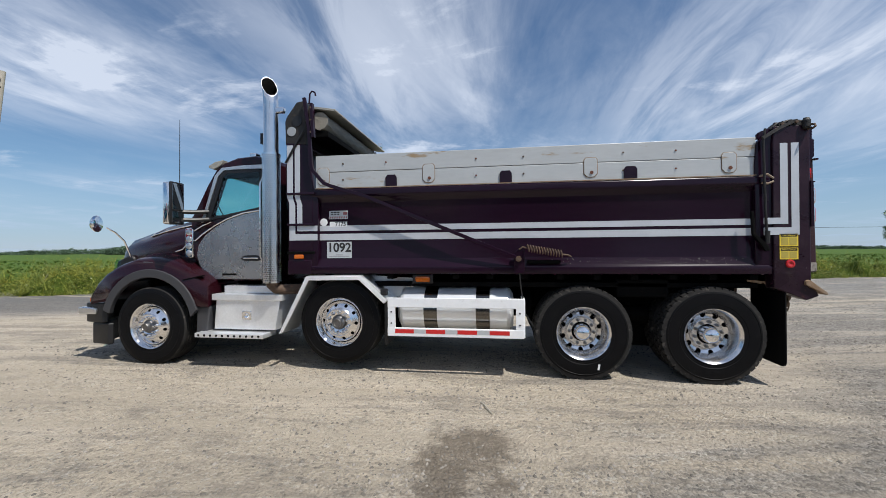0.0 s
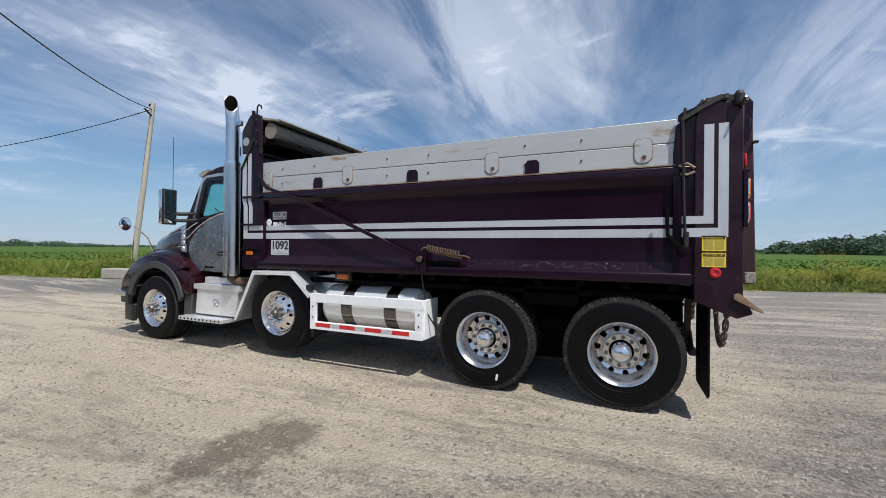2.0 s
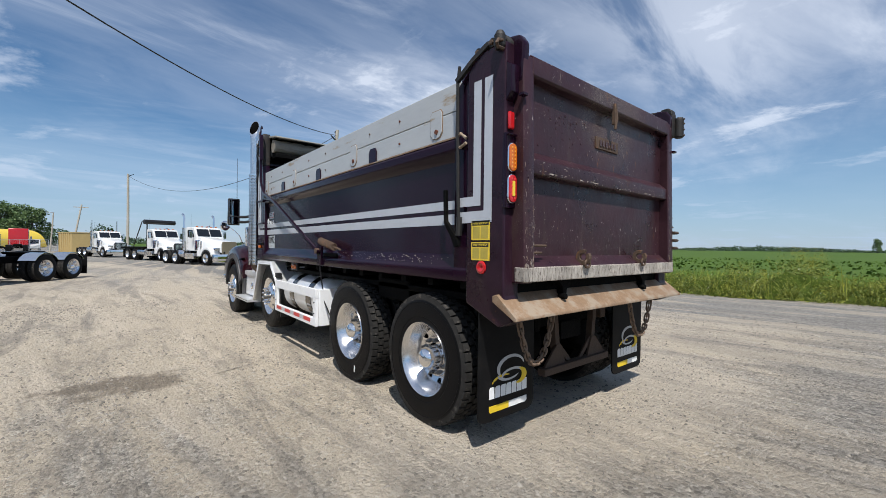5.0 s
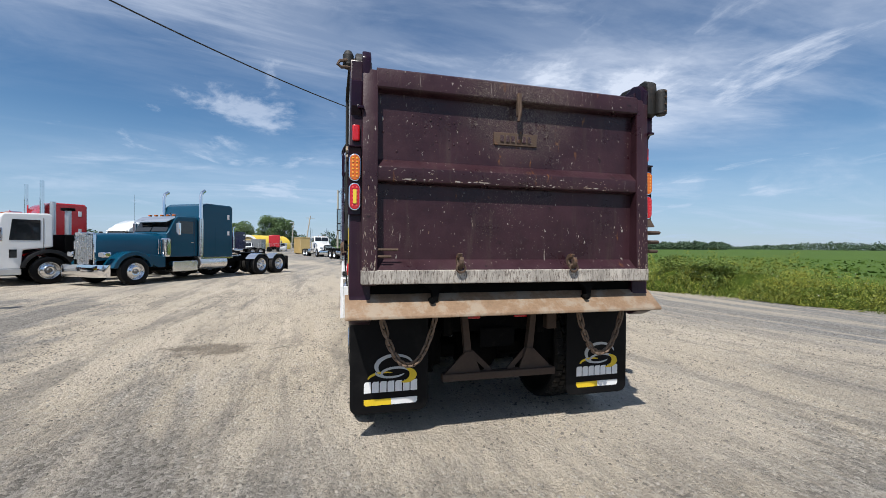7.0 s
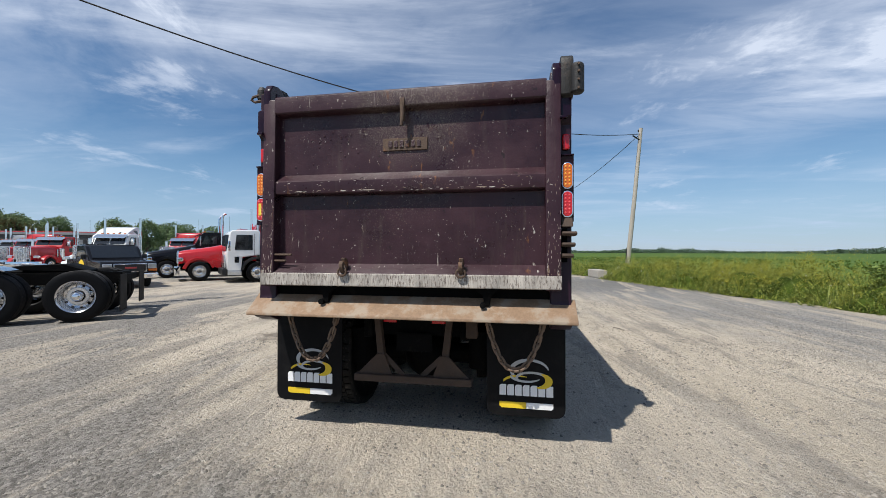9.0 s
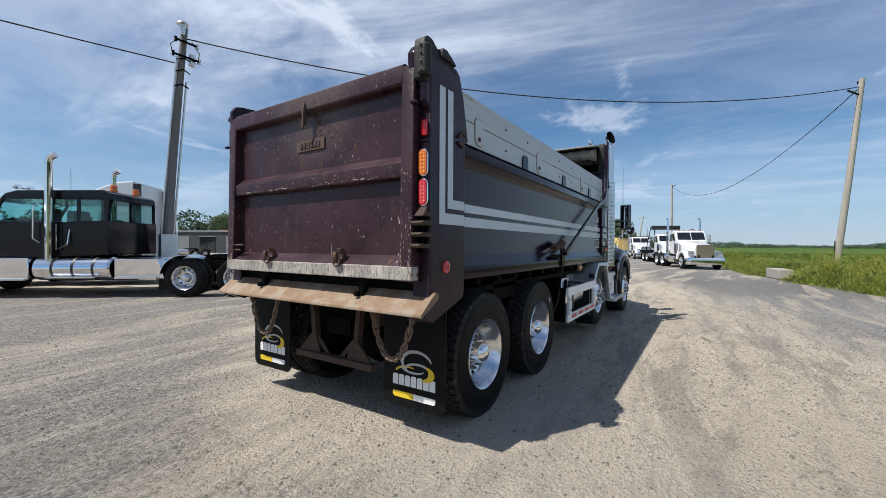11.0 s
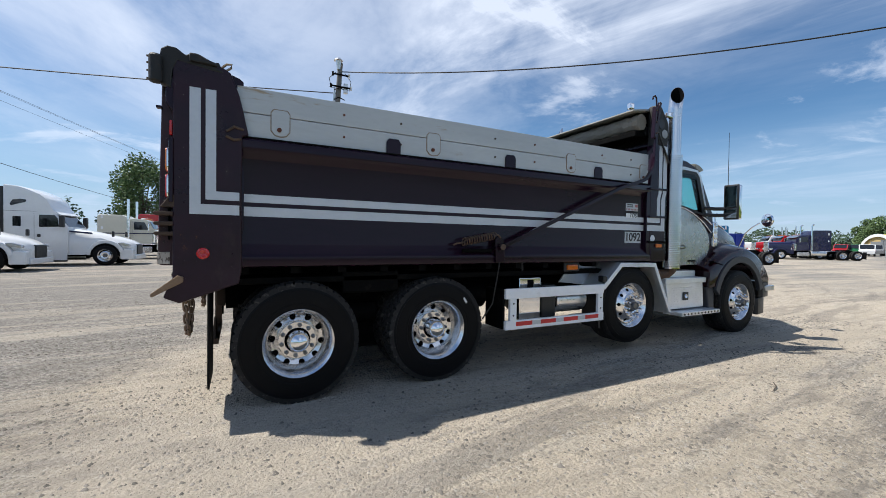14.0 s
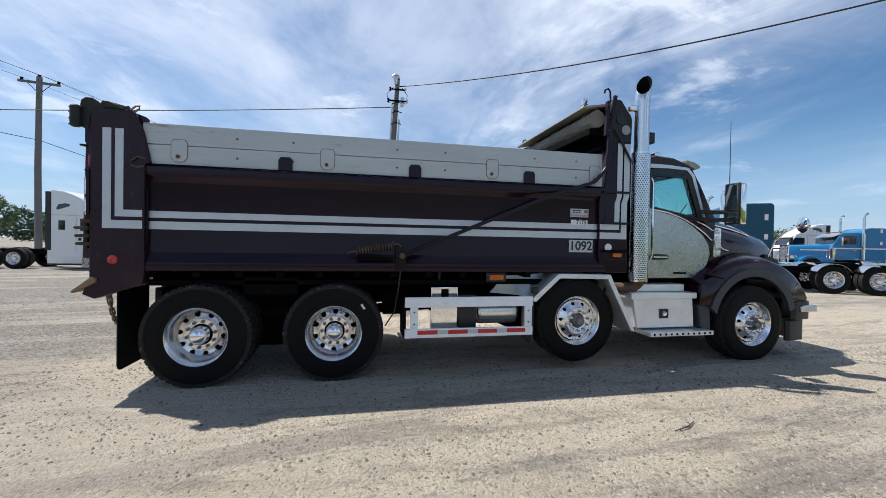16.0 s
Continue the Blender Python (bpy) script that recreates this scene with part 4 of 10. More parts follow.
tagged(part("weed_thicket", raw_mesh("weed_thicket", core, np.stack([I[:-1, :-1], I[1:, :-1], I[1:, 1:], I[:-1, 1:]], -1).reshape(-1, 4), WEED_SHADE), None), "dense weed growth coloured dark for the shade below the tops", "weeds", kind="stuff")
sets = [weeds(5200, -62, 45), weeds(7000, -26, 15)]
x, y, h, near = (np.concatenate(k) for k in zip(*sets))
feet = np.stack([x, y], 1)
low = h < 0.5
tagged(part("roadside_weeds", raw_mesh("roadside_weeds", *joined([plumes(feet, h, 20, 0.115, 0.017), plumes(feet[::4], h[::4] * 0.8, 8, 0.12, 0.045, 0.2)]), WEED), None), "dense green roadside weeds along the field edge", "weeds", kind="stuff")
bloom = 0.5 * np.sin(x * 0.93 + 0.6) + 0.4 * np.sin(x * 2.3 - 1.1 * y) + 1.6 * np.exp(-((x - 10.0) / 3.0) ** 2) + 1.3 * np.exp(-((x + 14.0) / 4.5) ** 2)
pick = (bloom + rs.normal(0, 0.35, len(x)) > 0.70) & ~low & (rs.uniform(0, 1, len(x)) < 0.8)
tagged(part("goldenrod_flowers", raw_mesh("goldenrod_flowers", *plumes(feet[pick], h[pick] * 1.08, 22, 0.075, 0.020, 0.76, 1.0, 0.045), GOLD), None), "yellow goldenrod flower heads among the weeds", "flowers", kind="stuff")
pick = rs.uniform(0, 1, len(x)) < 0.022
c = np.stack([x[pick], y[pick] - 0.15, h[pick] * 0.8], 1)
tagged(part("white_flowers", raw_mesh("white_flowers", *joined([leaves(rs, c + rs.normal(0, 0.02, c.shape), 0.032, 0.026, 0.1, 0.9) for k in range(3)]), WHITEFLOWER), None), "small white wild flowers", "flowers", kind="stuff")
# tall grass blades between the stalks
x2, y2, h2, near2 = weeds(3600, -62, 45)
c = np.stack([x2, y2, np.zeros(len(x2))], 1)
tagged(part("tall_grass", raw_mesh("tall_grass", *leaves(rs, np.repeat(c, 3, 0) + rs.normal(0, 0.05, (len(c) * 3, 3)) * (1, 1, 0), 0.85, 0.022, 0.35, 2.2), WEED), None), "tall grass blades among the weeds", "grass", kind="stuff")
# low grass that fringes the gravel
n = 9000
x = rs.uniform(-60, 45, n)
c = np.stack([x, edge_y(x) + 0.1 + rs.exponential(0.25, n) + block_gap(x), np.zeros(n)], 1)
tagged(part("grass_fringe", raw_mesh("grass_fringe", *leaves(rs, c, 0.22, 0.022, 0.5, 1.1), WEED), None), "short grass at the edge of the gravel", "grass", kind="stuff")


# far woods, with the haze of distance mixed into their leaf colour
def woods(name, label, spots, leaf, count):
    parts = []
    for (tx, ty, hh, ww) in spots:
        k = count
        u = rs.normal(size=(k, 3))
        u /= np.linalg.norm(u, axis=1, keepdims=True)
        r = rs.uniform(0.55, 1.0, (k, 1)) ** 0.5
        lump = 1 + 0.25 * np.sin(u[:, :1] * 5 + tx) * np.cos(u[:, 1:2] * 4 + ty)
        c = np.array([tx, ty, hh * 0.52]) + u * r * lump * np.array([ww, ww, hh * 0.48])
        c[:, 2] = np.maximum(c[:, 2], 0.2)
        parts.append(leaves(rs, c, leaf, leaf * 0.75, 0.2, 0.1))
    tagged(part(name, raw_mesh(name, *joined(parts), LEAF_HAZED), None), label, "woods", kind="stuff")


spots = []
for k in range(560):
    a = math.pi * (1.04 - 1.10 * k / 560)
    R = 560 + 60 * math.sin(k * 0.7) + 40 * math.sin(k * 2.3)
    hh = 4.2 + 2.2 * math.sin(k * 0.11) + 1.2 * math.sin(k * 0.037 + 1) + rs.uniform(-1.2, 1.4)
    spots.append((R * math.cos(a), 10 + R * math.sin(a), max(2.4, hh), rs.uniform(4.0, 7.0)))
woods("distant_woods", "tree line on the horizon beyond the field, coloured hazy", spots, 1.5, 160)
spots = []
for k in range(120):
    t = k / 120
    b, R = radians(56.5 + 17 * t + rs.normal(0, 0.4)), 215 + rs.normal(0, 12)
    spots.append((R * math.cos(b), R * math.sin(b), 9.0 - 4.5 * t + rs.uniform(-2.5, 2.0), rs.uniform(3.0, 5.0)))
for k in range(50):
    b, R = radians(139.8 - 9 * k / 50 + rs.normal(0, 0.15)), 300 + rs.normal(0, 8)
    spots.append((4 + R * math.cos(b), R * math.sin(b), 5.0 + rs.uniform(-0.9, 0.8), rs.uniform(3.0, 5.0)))
woods("near_woods", "leafy grove beyond the field", spots, 0.9, 420)
spots = []
for k in range(120):
    spots.append((-190 + 330 * k / 120 + rs.normal(0, 5), -150 + 18 * math.sin(k * 0.3) + rs.normal(0, 6), 8 + rs.uniform(-2, 4), rs.uniform(4, 6)))
for k in range(36):
    spots.append((-225 + rs.normal(0, 12), -150 + 150 * k / 36 + rs.normal(0, 3), 7 + rs.uniform(-2, 3), rs.uniform(4, 6)))
woods("lot_woods", "row of trees behind the truck lot", spots, 0.95, 420)

# loose stones on the lot, thickest in drifts
def stones(count, r_lo, r_hi, seed):
    rs2 = np.random.RandomState(seed)
    ang = rs2.uniform(0, 2 * np.pi, count * 3)
    xx = rs2.uniform(-10.5, 8.5, count * 3)
    yy = rs2.uniform(-7.5, 8.0, count * 3)
    keep = []
    for i in range(len(xx)):
        v = noise.noise(Vector((xx[i] * 0.35, yy[i] * 0.8, 3.3))) + 0.5 * noise.noise(Vector((xx[i] * 1.3, yy[i] * 1.9, 8.1)))
        if rs2.uniform() < 0.10 + 1.2 * max(0.0, v + 0.12):
            keep.append(i)
        if len(keep) >= count:
            break
    xx, yy = xx[keep], yy[keep]
    m = len(xx)
    base = np.array([[1, 0, 0], [0.45, 0.85, 0], [-0.55, 0.8, 0], [-1, 0, 0], [-0.4, -0.9, 0], [0.6, -0.75, 0], [0.2, 0.1, 0.85], [-0.3, -0.1, 0.75]])
    tris = np.array([[0, 1, 6], [1, 2, 6], [2, 7, 6], [2, 3, 7], [3, 4, 7], [4, 5, 7], [5, 6, 7], [5, 0, 6]])
    rad = r_lo + (r_hi - r_lo) * rs2.uniform(0, 1, m) ** 2.6
    a = rs2.uniform(0, 2 * np.pi, m)
    sc = rs2.uniform(0.6, 1.2, (m, 1, 3)) * rad[:, None, None] * np.array([1, 0.8, 0.75])
    v = base[None] * sc + rs2.normal(0, 0.10, (m, 8, 3)) * rad[:, None, None]
    ca, sa = np.cos(a)[:, None], np.sin(a)[:, None]
    w = np.stack([v[..., 0] * ca - v[..., 1] * sa + xx[:, None], v[..., 0] * sa + v[..., 1] * ca + yy[:, None], np.maximum(v[..., 2], 0) + np.where(base[None, :, 2] > 0, 0.0, -0.004)], -1)
    q = (tris[None] + 8 * np.arange(m)[:, None, None]).reshape(-1, 3)
    return w.reshape(-1, 3), q


STONE = mat("limestone_gravel", (0.140, 0.128, 0.111), 0.95, 0, 0.4, 3, spec=0.03, col2=(0.290, 0.265, 0.230), island=0.8)
tagged(part("loose_gravel", raw_mesh("loose_gravel", *stones(72000, 0.0048, 0.025, 5), STONE, tri=True), None), "loose pale limestone gravel on the lot", "gravel", kind="stuff")
STICK = thing("stick", "thin dry stick lying on the gravel", "stick", m=pose(-2.565, -2.27, 0.012, 0, 0, -66))
part("twig", tube(bmesh.new(), [(-0.16, 0, 0.0), (-0.05, 0.008, 0.006), (0.16, 0, 0.0)], [0.006, 0.008, 0.004], 6), WOOD, STICK)
twig2 = thing("stick", "thin dark stick lying on the gravel", "stick", m=pose(-4.6, 2.95, 0.012, 0, 0, 24))
part("twig", tube(bmesh.new(), [(-0.16, 0, 0.0), (0.0, 0.02, 0.006), (0.18, -0.01, 0.0)], [0.006, 0.008, 0.004], 6), BARK, twig2)


# trees
def tree(seed, height, spread, trunk_h, count=2600, leaf=0.5, green=LEAF):
    r2 = np.random.RandomState(seed)
    bm = bmesh.new()
    tube(bm, [(0, 0, 0), (0.05, 0.03, trunk_h * 0.6), (0.0, 0.1, trunk_h), (0.1, 0.0, height * 0.75)], [0.045 * height * 0.5, 0.036 * height * 0.5, 0.03 * height * 0.5, 0.04], 10)
    centers, sizes = [], []
    for k in range(15):
        a = 2 * math.pi * k / 15 * 2.4 + r2.uniform(-0.4, 0.4)
        z = trunk_h + (height - trunk_h) * (0.12 + 0.78 * ((k * 7) % 15) / 15)
        out = spread * (1.0 - 0.55 * abs((z - trunk_h) / (height - trunk_h) - 0.35)) * r2.uniform(0.45, 0.8)
        e = (out * math.cos(a), out * math.sin(a), z)
        tube(bm, [(0, 0, trunk_h * 0.7 + 0.3 * (z - trunk_h)), (e[0] * 0.5, e[1] * 0.5, z * 0.9), e], [0.10, 0.06, 0.02], 6)
        centers.append(e)
        sizes.append(r2.uniform(0.30, 0.48) * spread)
    centers.append((0, 0, height * 0.86))
    sizes.append(spread * 0.4)
    pts = []
    for e, sz in zip(centers, sizes):
        k = count // len(centers)
        u = r2.normal(size=(k, 3))
        u /= np.linalg.norm(u, axis=1, keepdims=True)
        pts.append(np.array(e) + u * sz * r2.uniform(0.35, 1.0, (k, 1)) ** 0.6 * np.array([1, 1, 0.8]))
    pts = np.concatenate(pts)
    return mesh_of("trunk", bm, BARK, 60), raw_mesh("crown", *leaves(r2, pts, leaf, leaf * 0.6, 0.3, 0.15), green)


TREES = [tree(11, 13.5, 5.2, 2.6, 8600, 0.44), tree(12, 9.0, 3.8, 1.8, 5800, 0.40), tree(13, 5.0, 2.4, 0.6, 7500, 0.26, LEAF_BUSH)]


def plant_tree(kind, x, y, s, rz, label):
    t = thing("tree", label, "tree", "trees round the lot", pose(x, y, 0, 0, 0, rz) @ (Matrix.Diagonal((*s, 1)) if isinstance(s, tuple) else Matrix.Scale(s, 4)))
    part("trunk", TREES[kind][0], None, t)
    part("crown", TREES[kind][1], None, t)


for kind, x, y, s, rz in ((0, 14.5, -76, 1.08, 0), (0, 9.0, -78, 0.9, 150), (1, 4.5, -80, 1.0, 30), (1, 1.8, -87, 0.92, 200), (1, -136, -32.5, 1.0, 10), (1, -146, -26, 1.3, 90), (1, -150, -22, 1.25, 170), (1, -140, -36, 0.8, 60),
                          (0, -88, -109, 0.80, 0), (0, -95, -98, 0.75, 50), (0, -80, -116, 0.8, 120), (0, -72, -118, 0.78, 240), (1, -100, -88, 1.0, 20), (1, -106, -80, 0.9, 70), (0, 52, -66, 0.6, 33), (0, 60, -70, 0.62, 100), (1, 46, -70, 0.7, 10),
                          (0, -60, -119, 0.80, 10), (0, -62, -112, 0.84, 60), (0, -64, -105, 0.74, 130), (1, -65.5, -100, 0.9, 200), (1, -70, -86, 0.92, 250), (0, -72, -80, 0.64, 310), (1, -74, -73, 0.85, 15), (0, 121, 137, 1.05, 0), (0, 130, 133, 0.9, 44)):
    plant_tree(kind, x, y, s, rz, "tall leafy green tree" if kind == 0 else "round leafy green tree")
plant_tree(2, -8.6, 11.1, (0.34, 0.32, 0.255), 40, "leafy green bush at the field edge")
plant_tree(2, -7.3, 11.5, (0.34, 0.34, 0.235), 120, "leafy green bush at the field edge")
plant_tree(1, -13.0, 258, (0.45, 0.45, 0.82), 10, "thin lone tree far out in the field")


# ---- the dump truck: nose towards -x, driver's side towards -y, rear axle at x = 0 ----
truck = thing("dump_truck", "dark maroon four-axle dump truck with silver stripes, parked on gravel", "dump truck")


def build_wheels():
    for s in (-1, 1):
        wheel(truck, -7.31, s * 1.270, 0.528, s, True, TYRE_FRONT, turn=11)
        wheel(truck, -4.51, s * 1.260, 0.640, s, True, TYRE_FRONT, turn=4)
        for x, tn in ((-1.435, 20), (0.0, 7)):
            wheel(truck, x, s * 1.245, 0.556, s, False, TYRE_REAR, turn=tn)
            part("inner_tyre", TYRE_REAR, None, truck, loc=side_pose(x, s * 0.92, 0.556, s, tn + 13))
    part("tyre_mark", box(bmesh.new(), -0.012, 0.012, -0.003, 0.0, -0.035, 0.035, 0.002), WHITE, truck, "white chalk mark", loc=side_pose(-1.76, 1.246, 0.86, 1, -35))
    part("tyre_mark", box(bmesh.new(), -0.012, 0.012, -0.003, 0.0, -0.035, 0.035, 0.002), WHITE, truck, "white chalk mark", loc=side_pose(-1.265, -1.246, 0.16, -1, 10))


def build_chassis():
    for s in (-1, 1):
        part("frame_rail", box(bmesh.new(), -8.1, 0.62, s * 0.40, s * 0.48, 0.80, 1.08, 0.01), DARK, truck)
    for x in (-7.0, -5.2, -3.4, -2.2, -0.7, 0.55):
        part("cross_member", box(bmesh.new(), x - 0.05, x + 0.05, -0.42, 0.42, 0.83, 1.05), DARK, truck)
    for x, z in ((-7.31, 0.50), (-4.5, 0.63)):
        part("axle", cyl(bmesh.new(), (x, -1.0, z), (x, 1.0, z), 0.07), DARK, truck)
    for x in (-1.435, 0.0):
        bm = bmesh.new()
        cyl(bm, (x, -1.0, 0.543), (x, 1.0, 0.543), 0.10)
        bmesh.ops.create_uvsphere(bm, u_segments=18, v_segments=12, radius=0.25, matrix=Matrix.Translation((x + 0.02, 0, 0.543)))
        part("drive_axle", bm, DARK, truck)
    part("drive_shaft", cyl(bmesh.new(), (-6.5, 0, 0.85), (-1.5, 0, 0.62), 0.07), DARK, truck)
    for s in (-1, 1):
        for x in (-1.435, 0.0):
            part("air_bag", cyl(bmesh.new(), (x + 0.38, s * 0.58, 0.52), (x + 0.38, s * 0.58, 0.86), 0.13, seg=20), DARK, truck)
            part("trailing_arm", box(bmesh.new(), x - 0.5, x + 0.45, s * 0.53, s * 0.63, 0.44, 0.52, 0.01), DARK, truck)
    for s in (-1, 1):
        part("spring_hanger", prism(bmesh.new(), [(-1.02, 0.30), (-0.50, 0.30), (-0.36, 0.62), (-0.42, 1.05), (-1.05, 1.05), (-1.12, 0.62)], s * 0.42, s * 0.66, "y", 0.02), DARK, truck)
        part("axle_guard", box(bmesh.new(), -1.02, -0.42, s * 0.66, s * 1.10, 0.98, 1.20, 0.02), DARK, truck)
        part("brake_chamber", cyl(bmesh.new(), (-0.86, s * 0.72, 0.72), (-0.56, s * 0.72, 0.72), 0.12, seg=18), DARK, truck)
        part("air_reservoir", cyl(bmesh.new(), (-2.30, s * 0.68, 0.84), (-2.02, s * 0.68, 0.84), 0.17, seg=20), DARK, truck)
    part("under_tray", box(bmesh.new(), -4.9, 0.55, -1.10, 1.10, 1.10, 1.16, 0.01), DARK, truck)
    # engine block and underside, dark behind the wheels
    part("engine", box(bmesh.new(), -8.0, -6.4, -0.38, 0.38, 0.60, 1.35, 0.05), DARK, truck)
    part("transmission", box(bmesh.new(), -6.4, -5.2, -0.28, 0.28, 0.62, 1.1, 0.06), DARK, truck)
    part("body_subframe", box(bmesh.new(), -4.9, 0.7, -0.62, 0.62, 1.08, 1.30, 0.01), DARK, truck)
    for k in range(13):
        x = -4.7 + k * 0.43
        part("floor_bearer", box(bmesh.new(), x - 0.04, x + 0.04, -1.18, 1.18, 1.20, 1.30), DARK, truck)
    # tow frame at the back
    tow = part("tow_bar", box(bmesh.new(), 0.68, 0.76, -0.517, 0.517, 0.448, 0.510, 0.008), TOWRUST, truck, "rusty steel rear bar")
    for y in (-0.28, 0.28):
        e = 1 if y > 0 else -1
        part("gusset", prism(bmesh.new(), [(y - e * 0.10, 0.51), (y + e * 0.21, 0.51), (y + e * 0.035, 0.685), (y - e * 0.03, 0.685)], 0.71, 0.73, "x"), TOWRUST, tow)
        part("hanger", prism(bmesh.new(), [(y - 0.03, 0.62), (y + 0.03, 0.62), (y + e * 0.05 + 0.025, 1.08), (y + e * 0.05 - 0.025, 1.08)], 0.66, 0.72, "x"), TOWRUST, tow)
        part("tow_brace", prism(bmesh.new(), ribbon([(y - e * 0.02, 0.675), (e * 0.085, 0.505)], 0.045), 0.700, 0.712, "x"), TOWRUST, tow)
    for y in (-0.22, 0.22):
        part("rear_lamp", box(bmesh.new(), 0.64, 0.67, y - 0.06, y + 0.06, 0.95, 0.98, 0.008), REDLENS, truck, "small red rear lamp")
    part("rear_bracket", box(bmesh.new(), 0.62, 0.70, 0.46, 0.56, 0.84, 1.02, 0.01), TOWRUST, truck)
    part("number_bar", box(bmesh.new(), 0.655, 0.665, -0.16, 0.16, 0.70, 0.86, 0.003), DARK, truck)


def build_box():
    tub = part("dump_box", box(bmesh.new(), -5.0, 0.93, -1.17, 1.17, 1.30, 1.335), DARK, truck, "maroon steel dump box with grey side boards")
    for s in (-1, 1):
        # side panel with its folded top and bottom rails
        prof = [(1.145, 1.30), (1.235, 1.262), (1.272, 1.275), (1.272, 1.36), (1.255, 1.385), (1.215, 1.47), (1.213, 2.215), (1.258, 2.275), (1.268, 2.30), (1.268, 2.365), (1.255, 2.385), (1.15, 2.385), (1.15, 2.2), (1.165, 1.9), (1.165, 1.4)]
        bm = bmesh.new()
        prism(bm, [(s * y, z) for y, z in prof], -4.90, 0.62, "x", 0.006)
        part("side_panel", bm, MAROON, tub)
        part("front_reveal", prism(bmesh.new(), [(-4.92, 1.3), (-4.82, 1.3), (-4.79, 1.5), (-4.79, 2.2), (-4.82, 2.385), (-4.92, 2.385)], s * 1.20, s * 1.262, "y", 0.004), MAROON, tub)
        part("rear_reveal", prism(bmesh.new(), [(0.50, 1.47), (0.62, 1.47), (0.62, 2.22), (0.50, 2.22), (0.465, 2.1), (0.465, 1.6)], s * 1.20, s * 1.258, "y", 0.004), MAROON, tub)
        # two grey boards with a joint between
        for z0, z1 in ((2.392, 2.602), (2.608, 2.826)):
            part("side_board", box(bmesh.new(), -4.83, 0.455 if s < 0 else 0.52, s * 1.205, s * 1.245, z0, z1, 0.006), BOARD, tub, "weathered grey side board with rust stains")
        part("board_edge", box(bmesh.new(), -4.83, 0.45, s * 1.247, s * 1.262, 2.386, 2.398), RUSTY if s < 0 else DARK, tub)
        for x in (-4.72, -3.31, -1.34, 0.175):
            # rounded clamp plates
            w, h = 0.075, 0.115
            pts = [(x - w, 2.545 + h * 0.75), (x - w * 0.7, 2.545 + h), (x + w * 0.7, 2.545 + h), (x + w, 2.545 + h * 0.75), (x + w, 2.545 - h * 0.6), (x + w * 0.6, 2.545 - h * 0.92), (x, 2.545 - h), (x - w * 0.6, 2.545 - h * 0.92), (x - w, 2.545 - h * 0.6)]
            rust = [(x + (q - x) * 1.10, 2.545 + (z - 2.545) * 1.07) for q, z in pts]
            part("clamp_rust", prism(bmesh.new(), rust, s * 1.2455, s * 1.2485, "y"), RUSTY, tub)
            cl = part("clamp_plate", prism(bmesh.new(), pts, s * 1.246, s * 1.254, "y", 0.002), BOARD, tub)
            part("bolt", cyl(bmesh.new(), (x + 0.01, s * 1.252, 2.485), (x + 0.01, s * 1.264, 2.485), 0.020, seg=10), REDRUST, cl)
        for x in (-3.80, -2.345, -0.89):
            pts = [(x - 0.075, 2.386), (x + 0.075, 2.386), (x + 0.075, 2.51), (x + 0.05, 2.545), (x - 0.05, 2.545), (x - 0.075, 2.51)]
            part("board_bracket", prism(bmesh.new(), pts, s * 1.246, s * 1.260, "y", 0.003), MAROON, tub)
        for i in range(9):
            x = -4.45 + i * 0.58
            for z in (2.50, 2.71):
                if (i * 7 + int(z * 100)) % 3:
                    part("bolt", cyl(bmesh.new(), (x, s * 1.244, z), (x, s * 1.253, z), 0.011, seg=8), REDRUST if i % 2 else RUSTDARK, tub)
        # stripes: two lines along the panel that turn up at the front and the rear post
        for (z0, z1, xf, xr, zt, zf) in ((1.712, 1.796, 0.855, -5.10, 2.735, 2.99), (1.834, 1.905, 0.745, -5.0, 2.735, 2.99)):
            part("stripe", box(bmesh.new(), -4.86, 0.60, s * 1.2135, s * 1.2165, z0, z1), STRIPE, tub)
            outer = z0 < 1.8
            a, b = (0.782, 0.860) if outer else (0.672, 0.748)
            pts = [(0.50, z0), (b, z0), (b, zt), (a, zt), (a, z1), (0.50, z1)]
            part("stripe", prism(bmesh.new(), pts, s * 1.2875, s * 1.2895, "y"), STRIPE, tub)
            a, b = (-5.195, -5.112) if outer else (-5.085, -5.012)
            pts = [(-4.80, z0), (a, z0), (a, 2.20), (a - 0.03, 2.29), (a - 0.03, 2.98), (b - 0.03, 2.98), (b - 0.03, 2.27), (b, 2.18), (b, z1), (-4.80, z1)]
            part("stripe", prism(bmesh.new(), pts, s * 1.2665, s * 1.2685, "y"), STRIPE, tub)
        # rear corner post
        pts = [(0.48, 1.245), (0.48, 2.385), (0.43, 2.40), (0.50, 2.72), (0.565, 2.90), (0.62, 2.935), (0.975, 2.935), (0.975, 1.20), (1.04, 1.035), (0.93, 0.985), (0.50, 1.13)]
        if s < 0:
            pts = [(0.60, 1.245), (0.60, 2.74), (0.62, 2.93), (0.975, 2.93), (0.975, 1.20), (1.05, 1.035), (0.93, 0.985), (0.60, 1.12)]
        part("corner_post", prism(bmesh.new(), pts, s * 1.13, s * 1.286, "y", 0.012), POST, tub)
        if s < 0:
            part("post_gusset", prism(bmesh.new(), [(0.43, 1.32), (0.62, 1.32), (0.62, 2.90), (0.45, 2.76), (0.43, 2.5)], -1.262, -1.20, "y", 0.008), MAROON, tub)
        # front corner post
        pts = [(-5.215, 1.29), (-4.86, 1.29), (-4.86, 2.40), (-4.93, 2.98), (-5.235, 3.02), (-5.245, 2.3), (-5.215, 2.2)]
        part("front_post", prism(bmesh.new(), pts, s * 1.14, s * 1.265, "y", 0.012), MAROON, tub)
